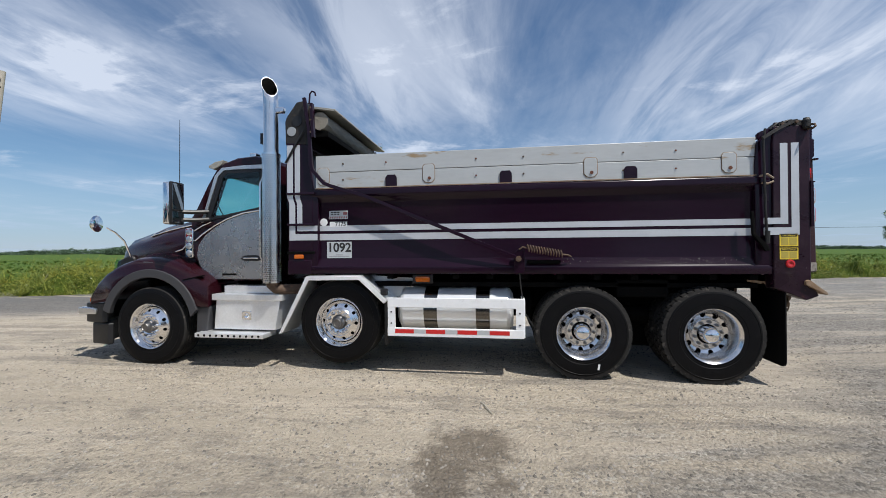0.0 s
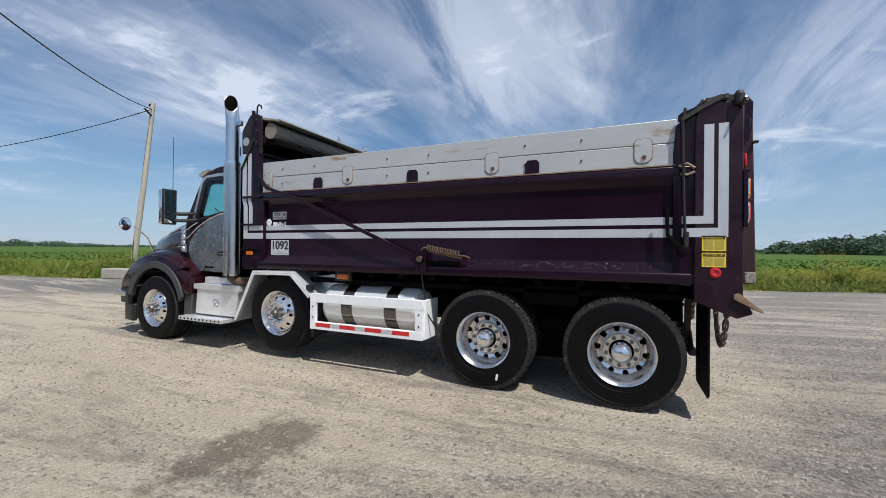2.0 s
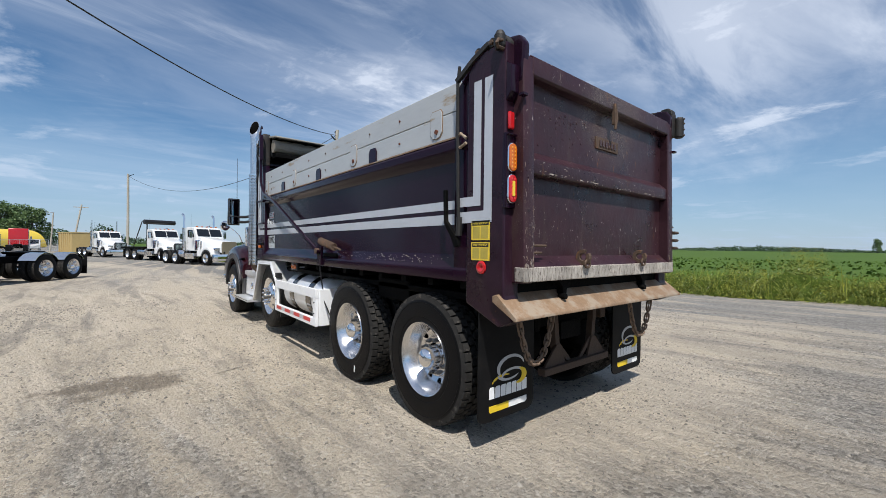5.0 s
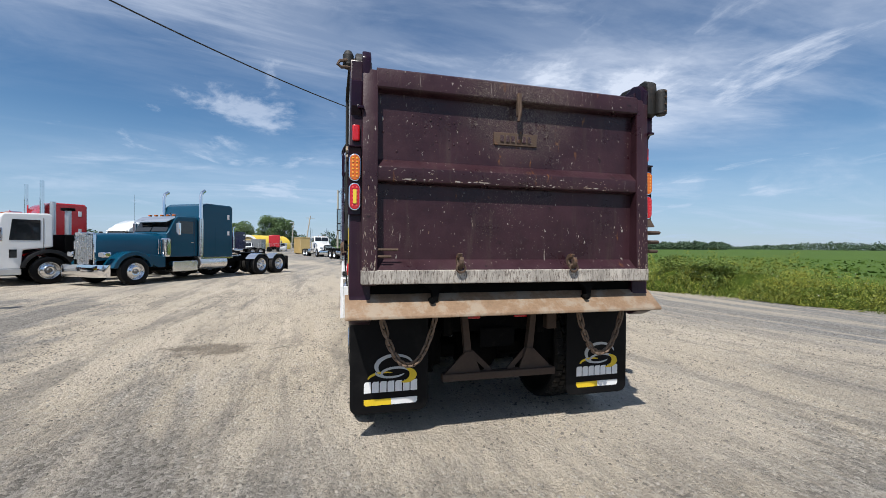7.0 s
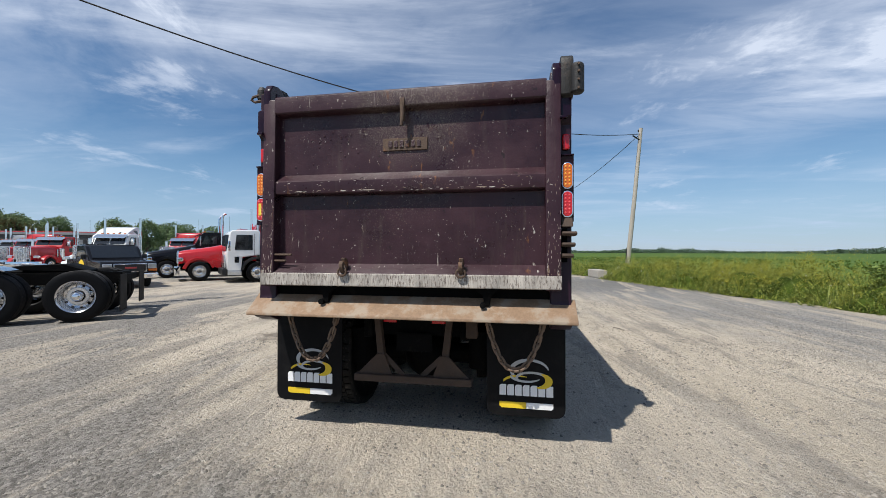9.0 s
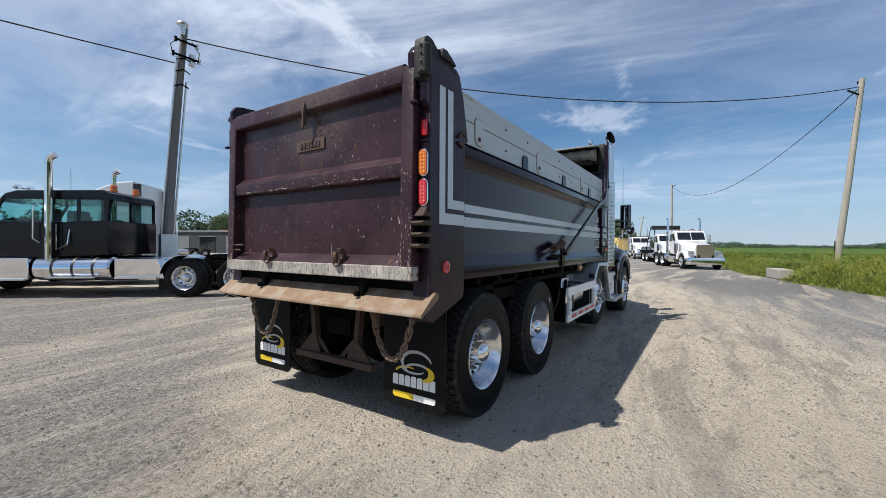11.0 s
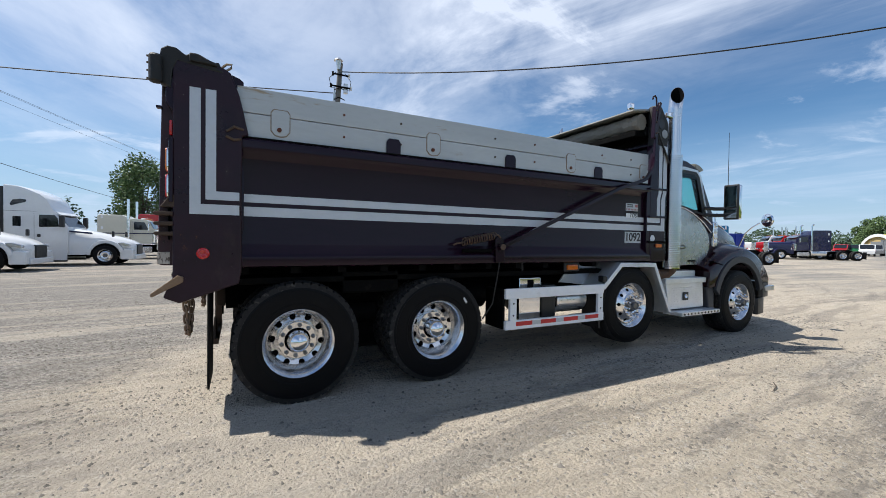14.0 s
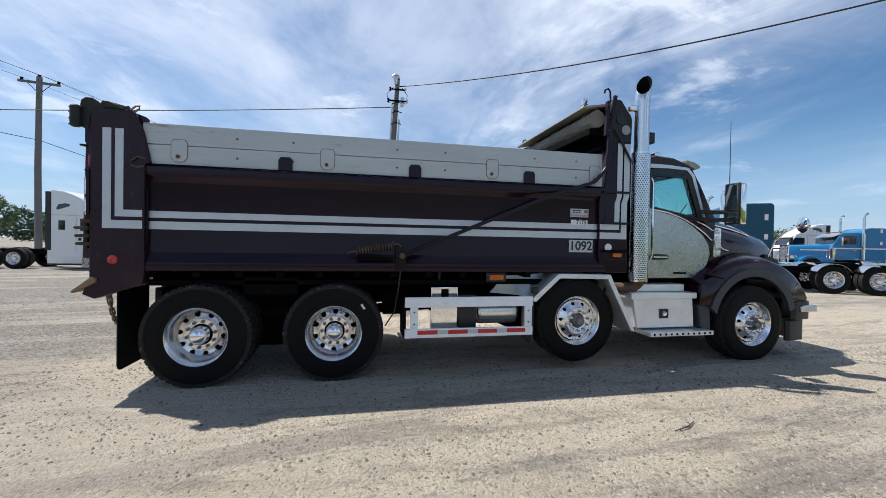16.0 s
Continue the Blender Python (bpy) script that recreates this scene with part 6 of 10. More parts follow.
def worn_paint(gate):
    """Chips, scratches and dents that loads have left on the tailgate, densest along its edges."""
    rng_ = random.Random(12)
    bm = bmesh.new()

    def sliver(x, y, z, ln, wd, a):
        d, n = Vector((0, math.cos(a), math.sin(a))), Vector((0, -math.sin(a), math.cos(a)))
        c = Vector((x, y, z))
        k = rng_.uniform(-0.3, 0.3)
        bm.faces.new([bm.verts.new(c + d * ln * u + n * wd * v) for u, v in ((-0.5, 0.0), (-0.2, -0.4 + k), (0.25, -0.5), (0.5, 0.1), (0.2, 0.5), (-0.25, 0.45 + k))])

    for k in range(230):
        y = max(-1.06, min(1.06, rng_.gauss(0.15, 0.55)))
        z = rng_.choice((rng_.uniform(1.52, 1.95), rng_.uniform(2.26, 2.66), rng_.uniform(1.52, 1.75)))
        long = rng_.random() < 0.05
        sliver(0.9862, y, z, rng_.uniform(0.02, 0.06) if long else 0.002 + 0.009 * rng_.random() ** 2, rng_.uniform(0.002, 0.004), rng_.choice((1.57, 1.3, 1.8, 0.4)) if long else rng_.uniform(0, 3.1))
    for k in range(90):
        sliver(1.0565, rng_.uniform(-1.05, 1.05), rng_.choice((rng_.uniform(2.055, 2.075), rng_.uniform(2.06, 2.145))), rng_.uniform(0.006, 0.03), rng_.uniform(0.002, 0.005), rng_.uniform(-0.3, 0.3))
    for y, ln in ((-0.86, 0.12), (-0.83, 0.05), (-0.49, 0.05), (-0.40, 0.03), (-0.28, 0.11), (0.62, 0.09), (0.70, 0.05)):
        sliver(1.0567, y, 2.066, ln, 0.008, rng_.uniform(-0.1, 0.1))
    for k in range(150):
        sliver(1.0605, max(-1.06, min(1.06, rng_.gauss(0.1, 0.42))), rng_.uniform(2.735, 2.845), rng_.uniform(0.003, 0.012), rng_.uniform(0.003, 0.006), rng_.uniform(0, 3.1))
    for sd in (-1, 1):
        for k in range(70):
            z = 1.41 + 0.7 * rng_.random() ** 2.6
            sliver(1.0862 - 0.030 * (z - 1.36) / 1.5, sd * rng_.choice((rng_.uniform(1.10, 1.115), rng_.uniform(1.17, 1.195), rng_.uniform(1.10, 1.19))), z, rng_.uniform(0.006, 0.04), rng_.uniform(0.002, 0.005), 1.57 + rng_.uniform(-0.15, 0.15))
    tagged(part("chipped_paint", bm, CHIP, gate), kind="stuff")
    dents = bmesh.new()
    for k in range(44):
        y, z, r = rng_.gauss(-0.55, 0.22), rng_.uniform(2.27, 2.58), rng_.uniform(0.006, 0.013)
        bmesh.ops.create_icosphere(dents, subdivisions=1, radius=r, matrix=Matrix.Translation((0.984, y, z)) @ Matrix.Diagonal((0.5, 1, 1, 1)))
    tagged(part("weld_spatter", dents, GATE, gate), kind="stuff")


def lathe_part(prof, s, c):
    bm = bmesh.new()
    lathe(bm, [(a * (-s) + 0.0, r) for a, r in prof], 24)
    bmesh.ops.translate(bm, verts=bm.verts, vec=c)
    return bm


def oval(bm, x, y, z, hw, hh, d):
    n = 12
    pts = [(y + hw * math.cos(a), z + (hh - hw) + hw * math.sin(a)) for a in (math.pi * k / n for k in range(n + 1))]
    pts += [(y + hw * math.cos(a), z - (hh - hw) + hw * math.sin(a)) for a in (math.pi + math.pi * k / n for k in range(n + 1))]
    prism(bm, pts, x, x + d, "x", d * 0.3)


def build_stacks():
    for s in (-1, 1):
        x, y = -5.46 if s < 0 else -5.40, s * 1.255
        st = part("exhaust_pipe", cyl(bmesh.new(), (x, y, 1.15), (x, y, 2.9), 0.080, seg=24), DARK, truck, "chrome exhaust pipe with perforated shield")
        bm = bmesh.new()
        seg = 28
        ends = []
        for r in (0.097, 0.091):
            rings = []
            for u in (0.0, 0.55, 0.75, 0.88, 1.0):
                ring = []
                for k in range(seg):
                    a = 2 * math.pi * k / seg
                    top = 3.775 - 0.150 * (0.62 * math.cos(a) + 0.78 * s * math.sin(a)) * (r / 0.097)
                    z = 2.82 + (top - 2.82) * u
                    ring.append(bm.verts.new((x + r * math.cos(a), y + r * math.sin(a) + s * 0.05 * max(0.0, (z - 3.45) / 0.4) ** 2, z)))
                rings.append(ring)
            for p, q in zip(rings, rings[1:]):
                for k in range(seg):
                    f = bm.faces.new((p[k], p[(k + 1) % seg], q[(k + 1) % seg], q[k]))
                    f.material_index = 0 if r > 0.095 else 1
            ends.append(rings[-1])
        for k in range(seg):
            bm.faces.new((ends[0][k], ends[0][(k + 1) % seg], ends[1][(k + 1) % seg], ends[1][k]))
        part("upper_pipe", bm, [RIM_ALU, SOOT], st, smooth=60)
        # added black plug: its colour stands for the unlit depth of the bore
        part("pipe_mouth", cyl(bmesh.new(), (x, y, 3.30), (x, y, 3.46), 0.0905, seg=seg), SOOT, st)
        # perforated shield
        bm = bmesh.new()
        n, rows, r = 24, 62, 0.118
        z0, z1 = 1.17, 2.86

        def pt(u, v):
            a = 2 * math.pi * u / n
            return bm.verts.new((x + r * math.cos(a), y + r * math.sin(a), z0 + (z1 - z0) * v / rows))
        for j in range(rows):
            off = 0.5 if j % 2 else 0.0
            for k in range(n):
                c = [pt(k + off, j), pt(k + 1 + off, j), pt(k + 1 + off, j + 1), pt(k + off, j + 1)]
                h = [pt(k + off + 0.5 - 0.26, j + 0.25), pt(k + off + 0.5 + 0.26, j + 0.25), pt(k + off + 0.5 + 0.26, j + 0.75), pt(k + off + 0.5 - 0.26, j + 0.75)]
                for i in range(4):
                    bm.faces.new((c[i], c[(i + 1) % 4], h[(i + 1) % 4], h[i]))
        part("perforated_shield", bm, ALU, st, smooth=60)
        for z in (1.16, 2.865):
            part("shield_band", lathe_z(x, y, [(z - 0.012, 0.122), (z + 0.012, 0.122), (z + 0.012, 0.10), (z - 0.012, 0.10)]), CHROME, st)
        part("elbow", tube(bmesh.new(), [(x, y, 1.20), (x, y, 1.12), (x + 0.03, y - s * 0.04, 1.07), (x + 0.12, y - s * 0.10, 1.05), (x + 0.35, y - s * 0.25, 1.05)], 0.07, 16), RUSTDARK, st)
        part("stack_clamp", box(bmesh.new(), x + 0.05, x + 0.20, y - 0.03, y + 0.03, 3.42, 3.50, 0.015), CHROME, st)


def lathe_z(x, y, prof):
    bm = bmesh.new()
    rings = lathe(bm, prof, 28, "z", (x, y, 0))
    for k in range(28):
        bm.faces.new((rings[-1][k], rings[-1][(k + 1) % 28], rings[0][(k + 1) % 28], rings[0][k]))
    return bm


def build_cab():
    W = 1.05
    cab = cab_shell(W)
    for s in (-1, 1):
        y = s * (W + 0.004)
        # door window, black surround, then the glass
        frame = [(-6.61, 2.01), (-5.70, 2.165), (-5.70, 2.70), (-5.80, 2.735), (-6.29, 2.725), (-6.385, 2.65)]
        glass = [(-6.52, 2.055), (-5.76, 2.195), (-5.76, 2.66), (-5.80, 2.69), (-6.24, 2.68), (-6.32, 2.63)]
        ring = bmesh.new()
        for a, b2 in zip(range(6), list(range(1, 6)) + [0]):
            prism(ring, [frame[a], frame[b2], glass[b2], glass[a]], y - s * 0.02, y + s * 0.006, "y")
        part("window_surround", ring, BLACK, cab)
        band_o, band_i = [(-6.67, 1.99), (-6.445, 2.66), (-6.34, 2.765), (-6.0, 2.79), (-5.68, 2.79)], [(-6.62, 2.01), (-6.395, 2.65), (-6.305, 2.73), (-6.0, 2.74), (-5.68, 2.735)]
        band = bmesh.new()
        for k in range(4):
            prism(band, [band_o[k], band_o[k + 1], band_i[k + 1], band_i[k]], y - s * 0.03, y + s * 0.012, "y")
        part("door_frame_trim", band, ALU_DULL, cab, "silver trim round the door window")
        win = part("door_window", prism(bmesh.new(), glass, y - s * 0.012, y - s * 0.007, "y"), GLASS, cab, "green-tinted door window")
        win.visible_shadow = False
        guard = part("rain_guard", prism(bmesh.new(), [(-6.33, 2.60), (-5.76, 2.625), (-5.76, 2.69), (-6.25, 2.68)], y + s * 0.008, y + s * 0.014, "y"), SMOKE, cab, "smoked window rain guard")
        guard.visible_shadow = False
        # tread-plate door skin, curved in front
        skin = [(-5.66, 1.18), (-5.66, 2.14), (-5.85, 2.125), (-6.05, 2.085), (-6.25, 2.02), (-6.44, 1.925), (-6.60, 1.81), (-6.71, 1.67), (-6.74, 1.53), (-6.70, 1.40), (-6.62, 1.28), (-6.50, 1.18)]
        bm = bmesh.new()
        prism(bm, skin, y - s * 0.01, y + s * 0.008, "y", 0.002)
        xs = [p[0] for p in skin]

        def inside(x, z, poly=skin):
            hit = False
            for (ax, az), (bx, bz) in zip(poly, poly[1:] + poly[:1]):
                if (az > z) != (bz > z) and x < (bx - ax) * (z - az) / (bz - az) + ax:
                    hit = not hit
            return hit
        lozenges(bm, lambda x, z: inside(x - 0.03, z) and inside(x + 0.03, z) and inside(x, z + 0.03) and inside(x, z - 0.03), -6.75, -5.65, 1.18, 2.18, y + s * 0.008, 0.080, s, 0.064, 0.012, 0.0022)
        dr = part("door_skin", bm, ALU_DOOR, cab, "polished tread-plate door panel")
        part("door_handle", prism(bmesh.new(), [(-6.04, 1.475), (-5.99, 1.44), (-5.78, 1.435), (-5.72, 1.46), (-5.72, 1.50), (-5.80, 1.52), (-5.98, 1.515)], y + s * 0.008, y + s * 0.04, "y", 0.012), BLACK, dr, "black and chrome door handle")
        part("handle_rim", box(bmesh.new(), -5.99, -5.76, y + s * 0.03, y + s * 0.052, 1.468, 1.486, 0.004), CHROME, dr)
        part("trim_strip", tube(bmesh.new(), [(-5.70, y + s * 0.010, 2.155), (-6.0, y + s * 0.012, 2.115), (-6.25, y + s * 0.012, 2.04), (-6.46, y + s * 0.012, 1.94), (-6.64, y + s * 0.012, 1.825), (-6.76, y + s * 0.010, 1.73)], 0.011, 8), CHROME, cab)
        part("trim_strip", tube(bmesh.new(), [(-6.50, y + s * 0.012, 2.0), (-6.64, y + s * 0.012, 1.945), (-6.78, y + s * 0.010, 1.87)], 0.011, 8), CHROME, cab)
        part("trim_strip", tube(bmesh.new(), [(-6.82, s * 1.035, 1.80), (-6.93, s * 1.0, 1.70), (-7.03, s * 0.985, 1.61), (-7.16, s * 0.975, 1.575)], 0.011, 8), CHROME, cab)
        part("door_script", box(bmesh.new(), -6.34, -6.12, y + s * 0.008, y + s * 0.013, 1.235, 1.262, 0.003), DARK, dr)
        part("grab_rail", tube(bmesh.new(), [(-5.62, y, 2.56), (-5.66, y + s * 0.10, 2.57), (-5.68, y + s * 0.11, 2.5), (-5.68, y + s * 0.11, 1.50), (-5.66, y + s * 0.10, 1.44), (-5.62, y, 1.44)], 0.016, 10), CHROME, cab, "upright chrome grab rail")
        # lamp panel beside the hood with four round lamps
        lp = part("lamp_panel", prism(bmesh.new(), [(-6.885, 1.49), (-6.765, 1.49), (-6.765, 1.90), (-6.79, 1.915), (-6.86, 1.915), (-6.885, 1.90)], s * 1.04, s * 1.11, "y", 0.012), CHROME, truck, "chrome panel with four round lamps")
        for k in range(4):
            part("round_lamp", lathe_part([(-0.018, 0.0005), (-0.016, 0.028), (-0.008, 0.042), (0.0, 0.046)], s, (-6.825, s * 1.11, 1.553 + 0.100 * k)), STEEL, lp)
        # mirrors
        yc = s * 1.36
        shell = [(-6.80, yc - 0.11), (-6.80, yc + 0.11), (-6.86, yc + 0.118), (-6.92, yc + 0.10), (-6.955, yc + 0.05), (-6.965, yc), (-6.955, yc - 0.05), (-6.92, yc - 0.10), (-6.86, yc - 0.118)]
        mi = part("door_mirror", prism(bmesh.new(), shell, 1.95, 2.52, "z", 0.03), CHROME, truck, "tall chrome-backed door mirror on black arms", smooth=50)
        part("mirror_rim", box(bmesh.new(), -6.815, -6.775, yc - 0.115, yc + 0.115, 1.945, 2.525, 0.018), BLACK, mi)
        part("mirror_glass", box(bmesh.new(), -6.778, -6.769, yc - 0.090, yc + 0.090, 2.15, 2.50, 0.003), MIRROR, mi)
        part("mirror_glass", box(bmesh.new(), -6.778, -6.769, yc - 0.090, yc + 0.090, 1.97, 2.125, 0.003), MIRROR, mi)
        for z in (2.02, 2.13):
            part("mirror_arm", tube(bmesh.new(), [(-6.55, s * 1.03, z + 0.02), (-6.70, s * 1.16, z), (-6.85, s * 1.32, z)], 0.030, 8), BLACK, truck)
        part("antenna", tube(bmesh.new(), [(-6.80, s * 1.30, 2.05), (-6.80, s * 1.30, 2.5), (-6.795, s * 1.30, 3.40)], [0.012, 0.006, 0.003], 6), BLACK, truck, "thin black whip antenna")
        # round mirror on the fender
        fm = part("fender_mirror", mirror_ball((-8.15, s * 1.27, 1.985), s), CHROME, truck, "round convex chrome fender mirror")
        part("mirror_stalk", tube(bmesh.new(), [(-8.12, s * 1.17, 1.94), (-8.06, s * 1.08, 1.86), (-8.02, s * 0.98, 1.74), (-7.99, s * 0.90, 1.50)], 0.012, 8), CHROME, fm)
        # roof lights
    for y in (-0.7, -0.35, 0, 0.35, 0.7):
        part("roof_marker", box(bmesh.new(), -6.30, -6.18, y - 0.05, y + 0.05, 2.885, 2.94, 0.018), AMBER, cab, "amber roof marker lamp")
    part("sun_visor", prism(bmesh.new(), [(-6.37, 2.895), (-6.50, 2.87), (-6.60, 2.82), (-6.60, 2.79), (-6.52, 2.76), (-6.40, 2.82)], -1.0, 1.0, "y", 0.008), DEFLECT, cab)
    part("roof_horn", lathe_at("x", (-6.05, -0.42, 2.985), [(-0.10, 0.045), (-0.08, 0.03), (0.06, 0.018), (0.16, 0.02), (0.18, 0.0005)]), CHROME, cab)
    part("work_lamp", box(bmesh.new(), -6.05, -5.94, -0.86, -0.74, 2.92, 3.02, 0.02), CHROME, cab)
    part("work_lamp", box(bmesh.new(), -6.05, -5.94, 0.74, 0.86, 2.92, 3.02, 0.02), CHROME, cab)
    for s in (-1, 1):
        part("rear_lamp_block", box(bmesh.new(), -5.66, -5.56, s * 1.02, s * 1.20, 3.04, 3.19, 0.012), BLACK, cab)
        part("windscreen", windscreen(s), GLASS, cab, "tinted split windscreen")
        part("wiper", tube(bmesh.new(), [(-6.94, s * 0.2, 2.12), (-6.80, s * 0.55, 2.30)], 0.010, 6), BLACK, cab)
    part("steering_wheel", tube(bmesh.new(), [(-6.22 + 0.06 * math.sin(a), -0.52 + 0.21 * math.cos(a), 2.02 + 0.20 * math.sin(a)) for a in (2 * math.pi * k / 24 for k in range(25))], 0.016, 8), BLACK, cab)
    for s in (-1, 1):
        part("seat", box(bmesh.new(), -5.93, -5.78, s * 0.55 - 0.25, s * 0.55 + 0.25, 1.5, 2.12, 0.06), BLACK, cab)


def lathe_at(axis, c, prof):
    bm = bmesh.new()
    lathe(bm, prof, 20, axis, c)
    return bm


def mirror_ball(c, s):
    bm = bmesh.new()
    prof = [(-0.022, 0.0005), (-0.020, 0.06), (-0.009, 0.103), (0.006, 0.120), (0.022, 0.117), (0.055, 0.085), (0.075, 0.04), (0.080, 0.0005)]
    lathe(bm, [(-a, r) for a, r in prof], 28, "x", (0, 0, 0))
    bmesh.ops.rotate(bm, verts=bm.verts, cent=(0, 0, 0), matrix=Euler((0, 0, radians(18 * s * -1))).to_matrix())
    bmesh.ops.translate(bm, verts=bm.verts, vec=c)
    return bm


def windscreen(s):
    bm = bmesh.new()
    q = [(-6.90, s * 0.015, 2.13), (-6.80, s * 0.93, 2.12), (-6.44, s * 0.90, 2.72), (-6.52, s * 0.015, 2.75)]
    lo = [bm.verts.new(p) for p in q]
    hi = [bm.verts.new((x - 0.012, y, z + 0.008)) for x, y, z in q]
    bm.faces.new(lo)
    bm.faces.new(hi[::-1])
    for i in range(4):
        bm.faces.new((lo[i], lo[(i + 1) % 4], hi[(i + 1) % 4], hi[i]))
    return bm


def cab_shell(W):
    """The cab hollowed out, with its door windows, windscreen and rear window cut through."""
    shell = new("cab", mesh_of("cab", cab_mesh(W), HOOD))
    cuts = []
    inner = cab_mesh(W - 0.05)
    bmesh.ops.scale(inner, verts=inner.verts, vec=(0.94, 1, 0.95), space=Matrix.Translation((6.2, 0, -2.1)))
    cuts.append(inner)
    cuts.append(prism(bmesh.new(), [(-6.52, 2.055), (-5.76, 2.195), (-5.76, 2.66), (-5.80, 2.69), (-6.24, 2.68), (-6.32, 2.63)], -1.3, 1.3, "y"))
    cuts.append(prism(bmesh.new(), [(-0.90, 2.14), (0.90, 2.14), (0.86, 2.70), (-0.86, 2.70)], -7.2, -6.35, "x"))
    cuts.append(prism(bmesh.new(), [(-0.60, 2.2), (0.60, 2.2), (0.60, 2.62), (-0.60, 2.62)], -5.9, -5.4, "x"))
    tools = []
    for c in cuts:
        o = new("cut", mesh_of("cut", c, HOOD))
        tools.append(o)
        md = shell.modifiers.new("cut", "BOOLEAN")
        md.operation, md.solver, md.object = "DIFFERENCE", "EXACT", o
    bpy.context.view_layer.update()
    me = bpy.data.meshes.new_from_object(shell.evaluated_get(bpy.context.evaluated_depsgraph_get()))
    me.name = "cab"
    for o in tools + [shell]:
        bpy.data.objects.remove(o)
    me.polygons.foreach_set("use_smooth", [True] * len(me.polygons))
    me.set_sharp_from_angle(angle=radians(35))
    return part("cab", me, None, truck, "maroon day cab")


def cab_mesh(W):
    """Cab body: a side outline given thickness by rounded cross-sections from side to side."""
    out = [(-5.62, 1.15), (-5.62, 2.82), (-5.66, 2.90), (-5.85, 2.945), (-6.15, 2.925), (-6.36, 2.855), (-6.47, 2.77), (-6.60, 2.56), (-6.80, 2.14), (-6.86, 2.05), (-6.86, 1.60), (-6.70, 1.30), (-6.45, 1.15)]
    bm = bmesh.new()
    secs = []
    for y, inset in ((-W, 0.03), (-W + 0.03, 0.008), (-W + 0.10, 0.0), (-0.5, -0.01), (0.5, -0.01), (W - 0.10, 0.0), (W - 0.03, 0.008), (W, 0.03)):
        row = []
        for x, z in out:
            cx, cz = -6.15, 2.1
            top = max(0.0, (z - 2.1) / 0.9) * 0.05 * (1 if abs(y) > 0.9 else 0)
            d = Vector((x - cx, z - cz)).normalized()
            row.append((x - d.x * inset, y - math.copysign(top, y), z - d.y * inset))
        secs.append(row)
    loft(bm, secs)
    return bm


def hood_section(x, w, zt, zb, crown):
    """Half ring of a hood: sides upright, shoulders rounded."""
    pts = [(x, -w, zb), (x, -w, zb + (zt - zb) * 0.45), (x, -w * 0.985, zb + (zt - zb) * 0.68), (x, -w * 0.93, zt - crown * 1.1), (x, -w * 0.78, zt - crown * 0.45), (x, -w * 0.45, zt - crown * 0.08)]
    return pts + [(x, -a[1], a[2]) for a in pts[::-1]]


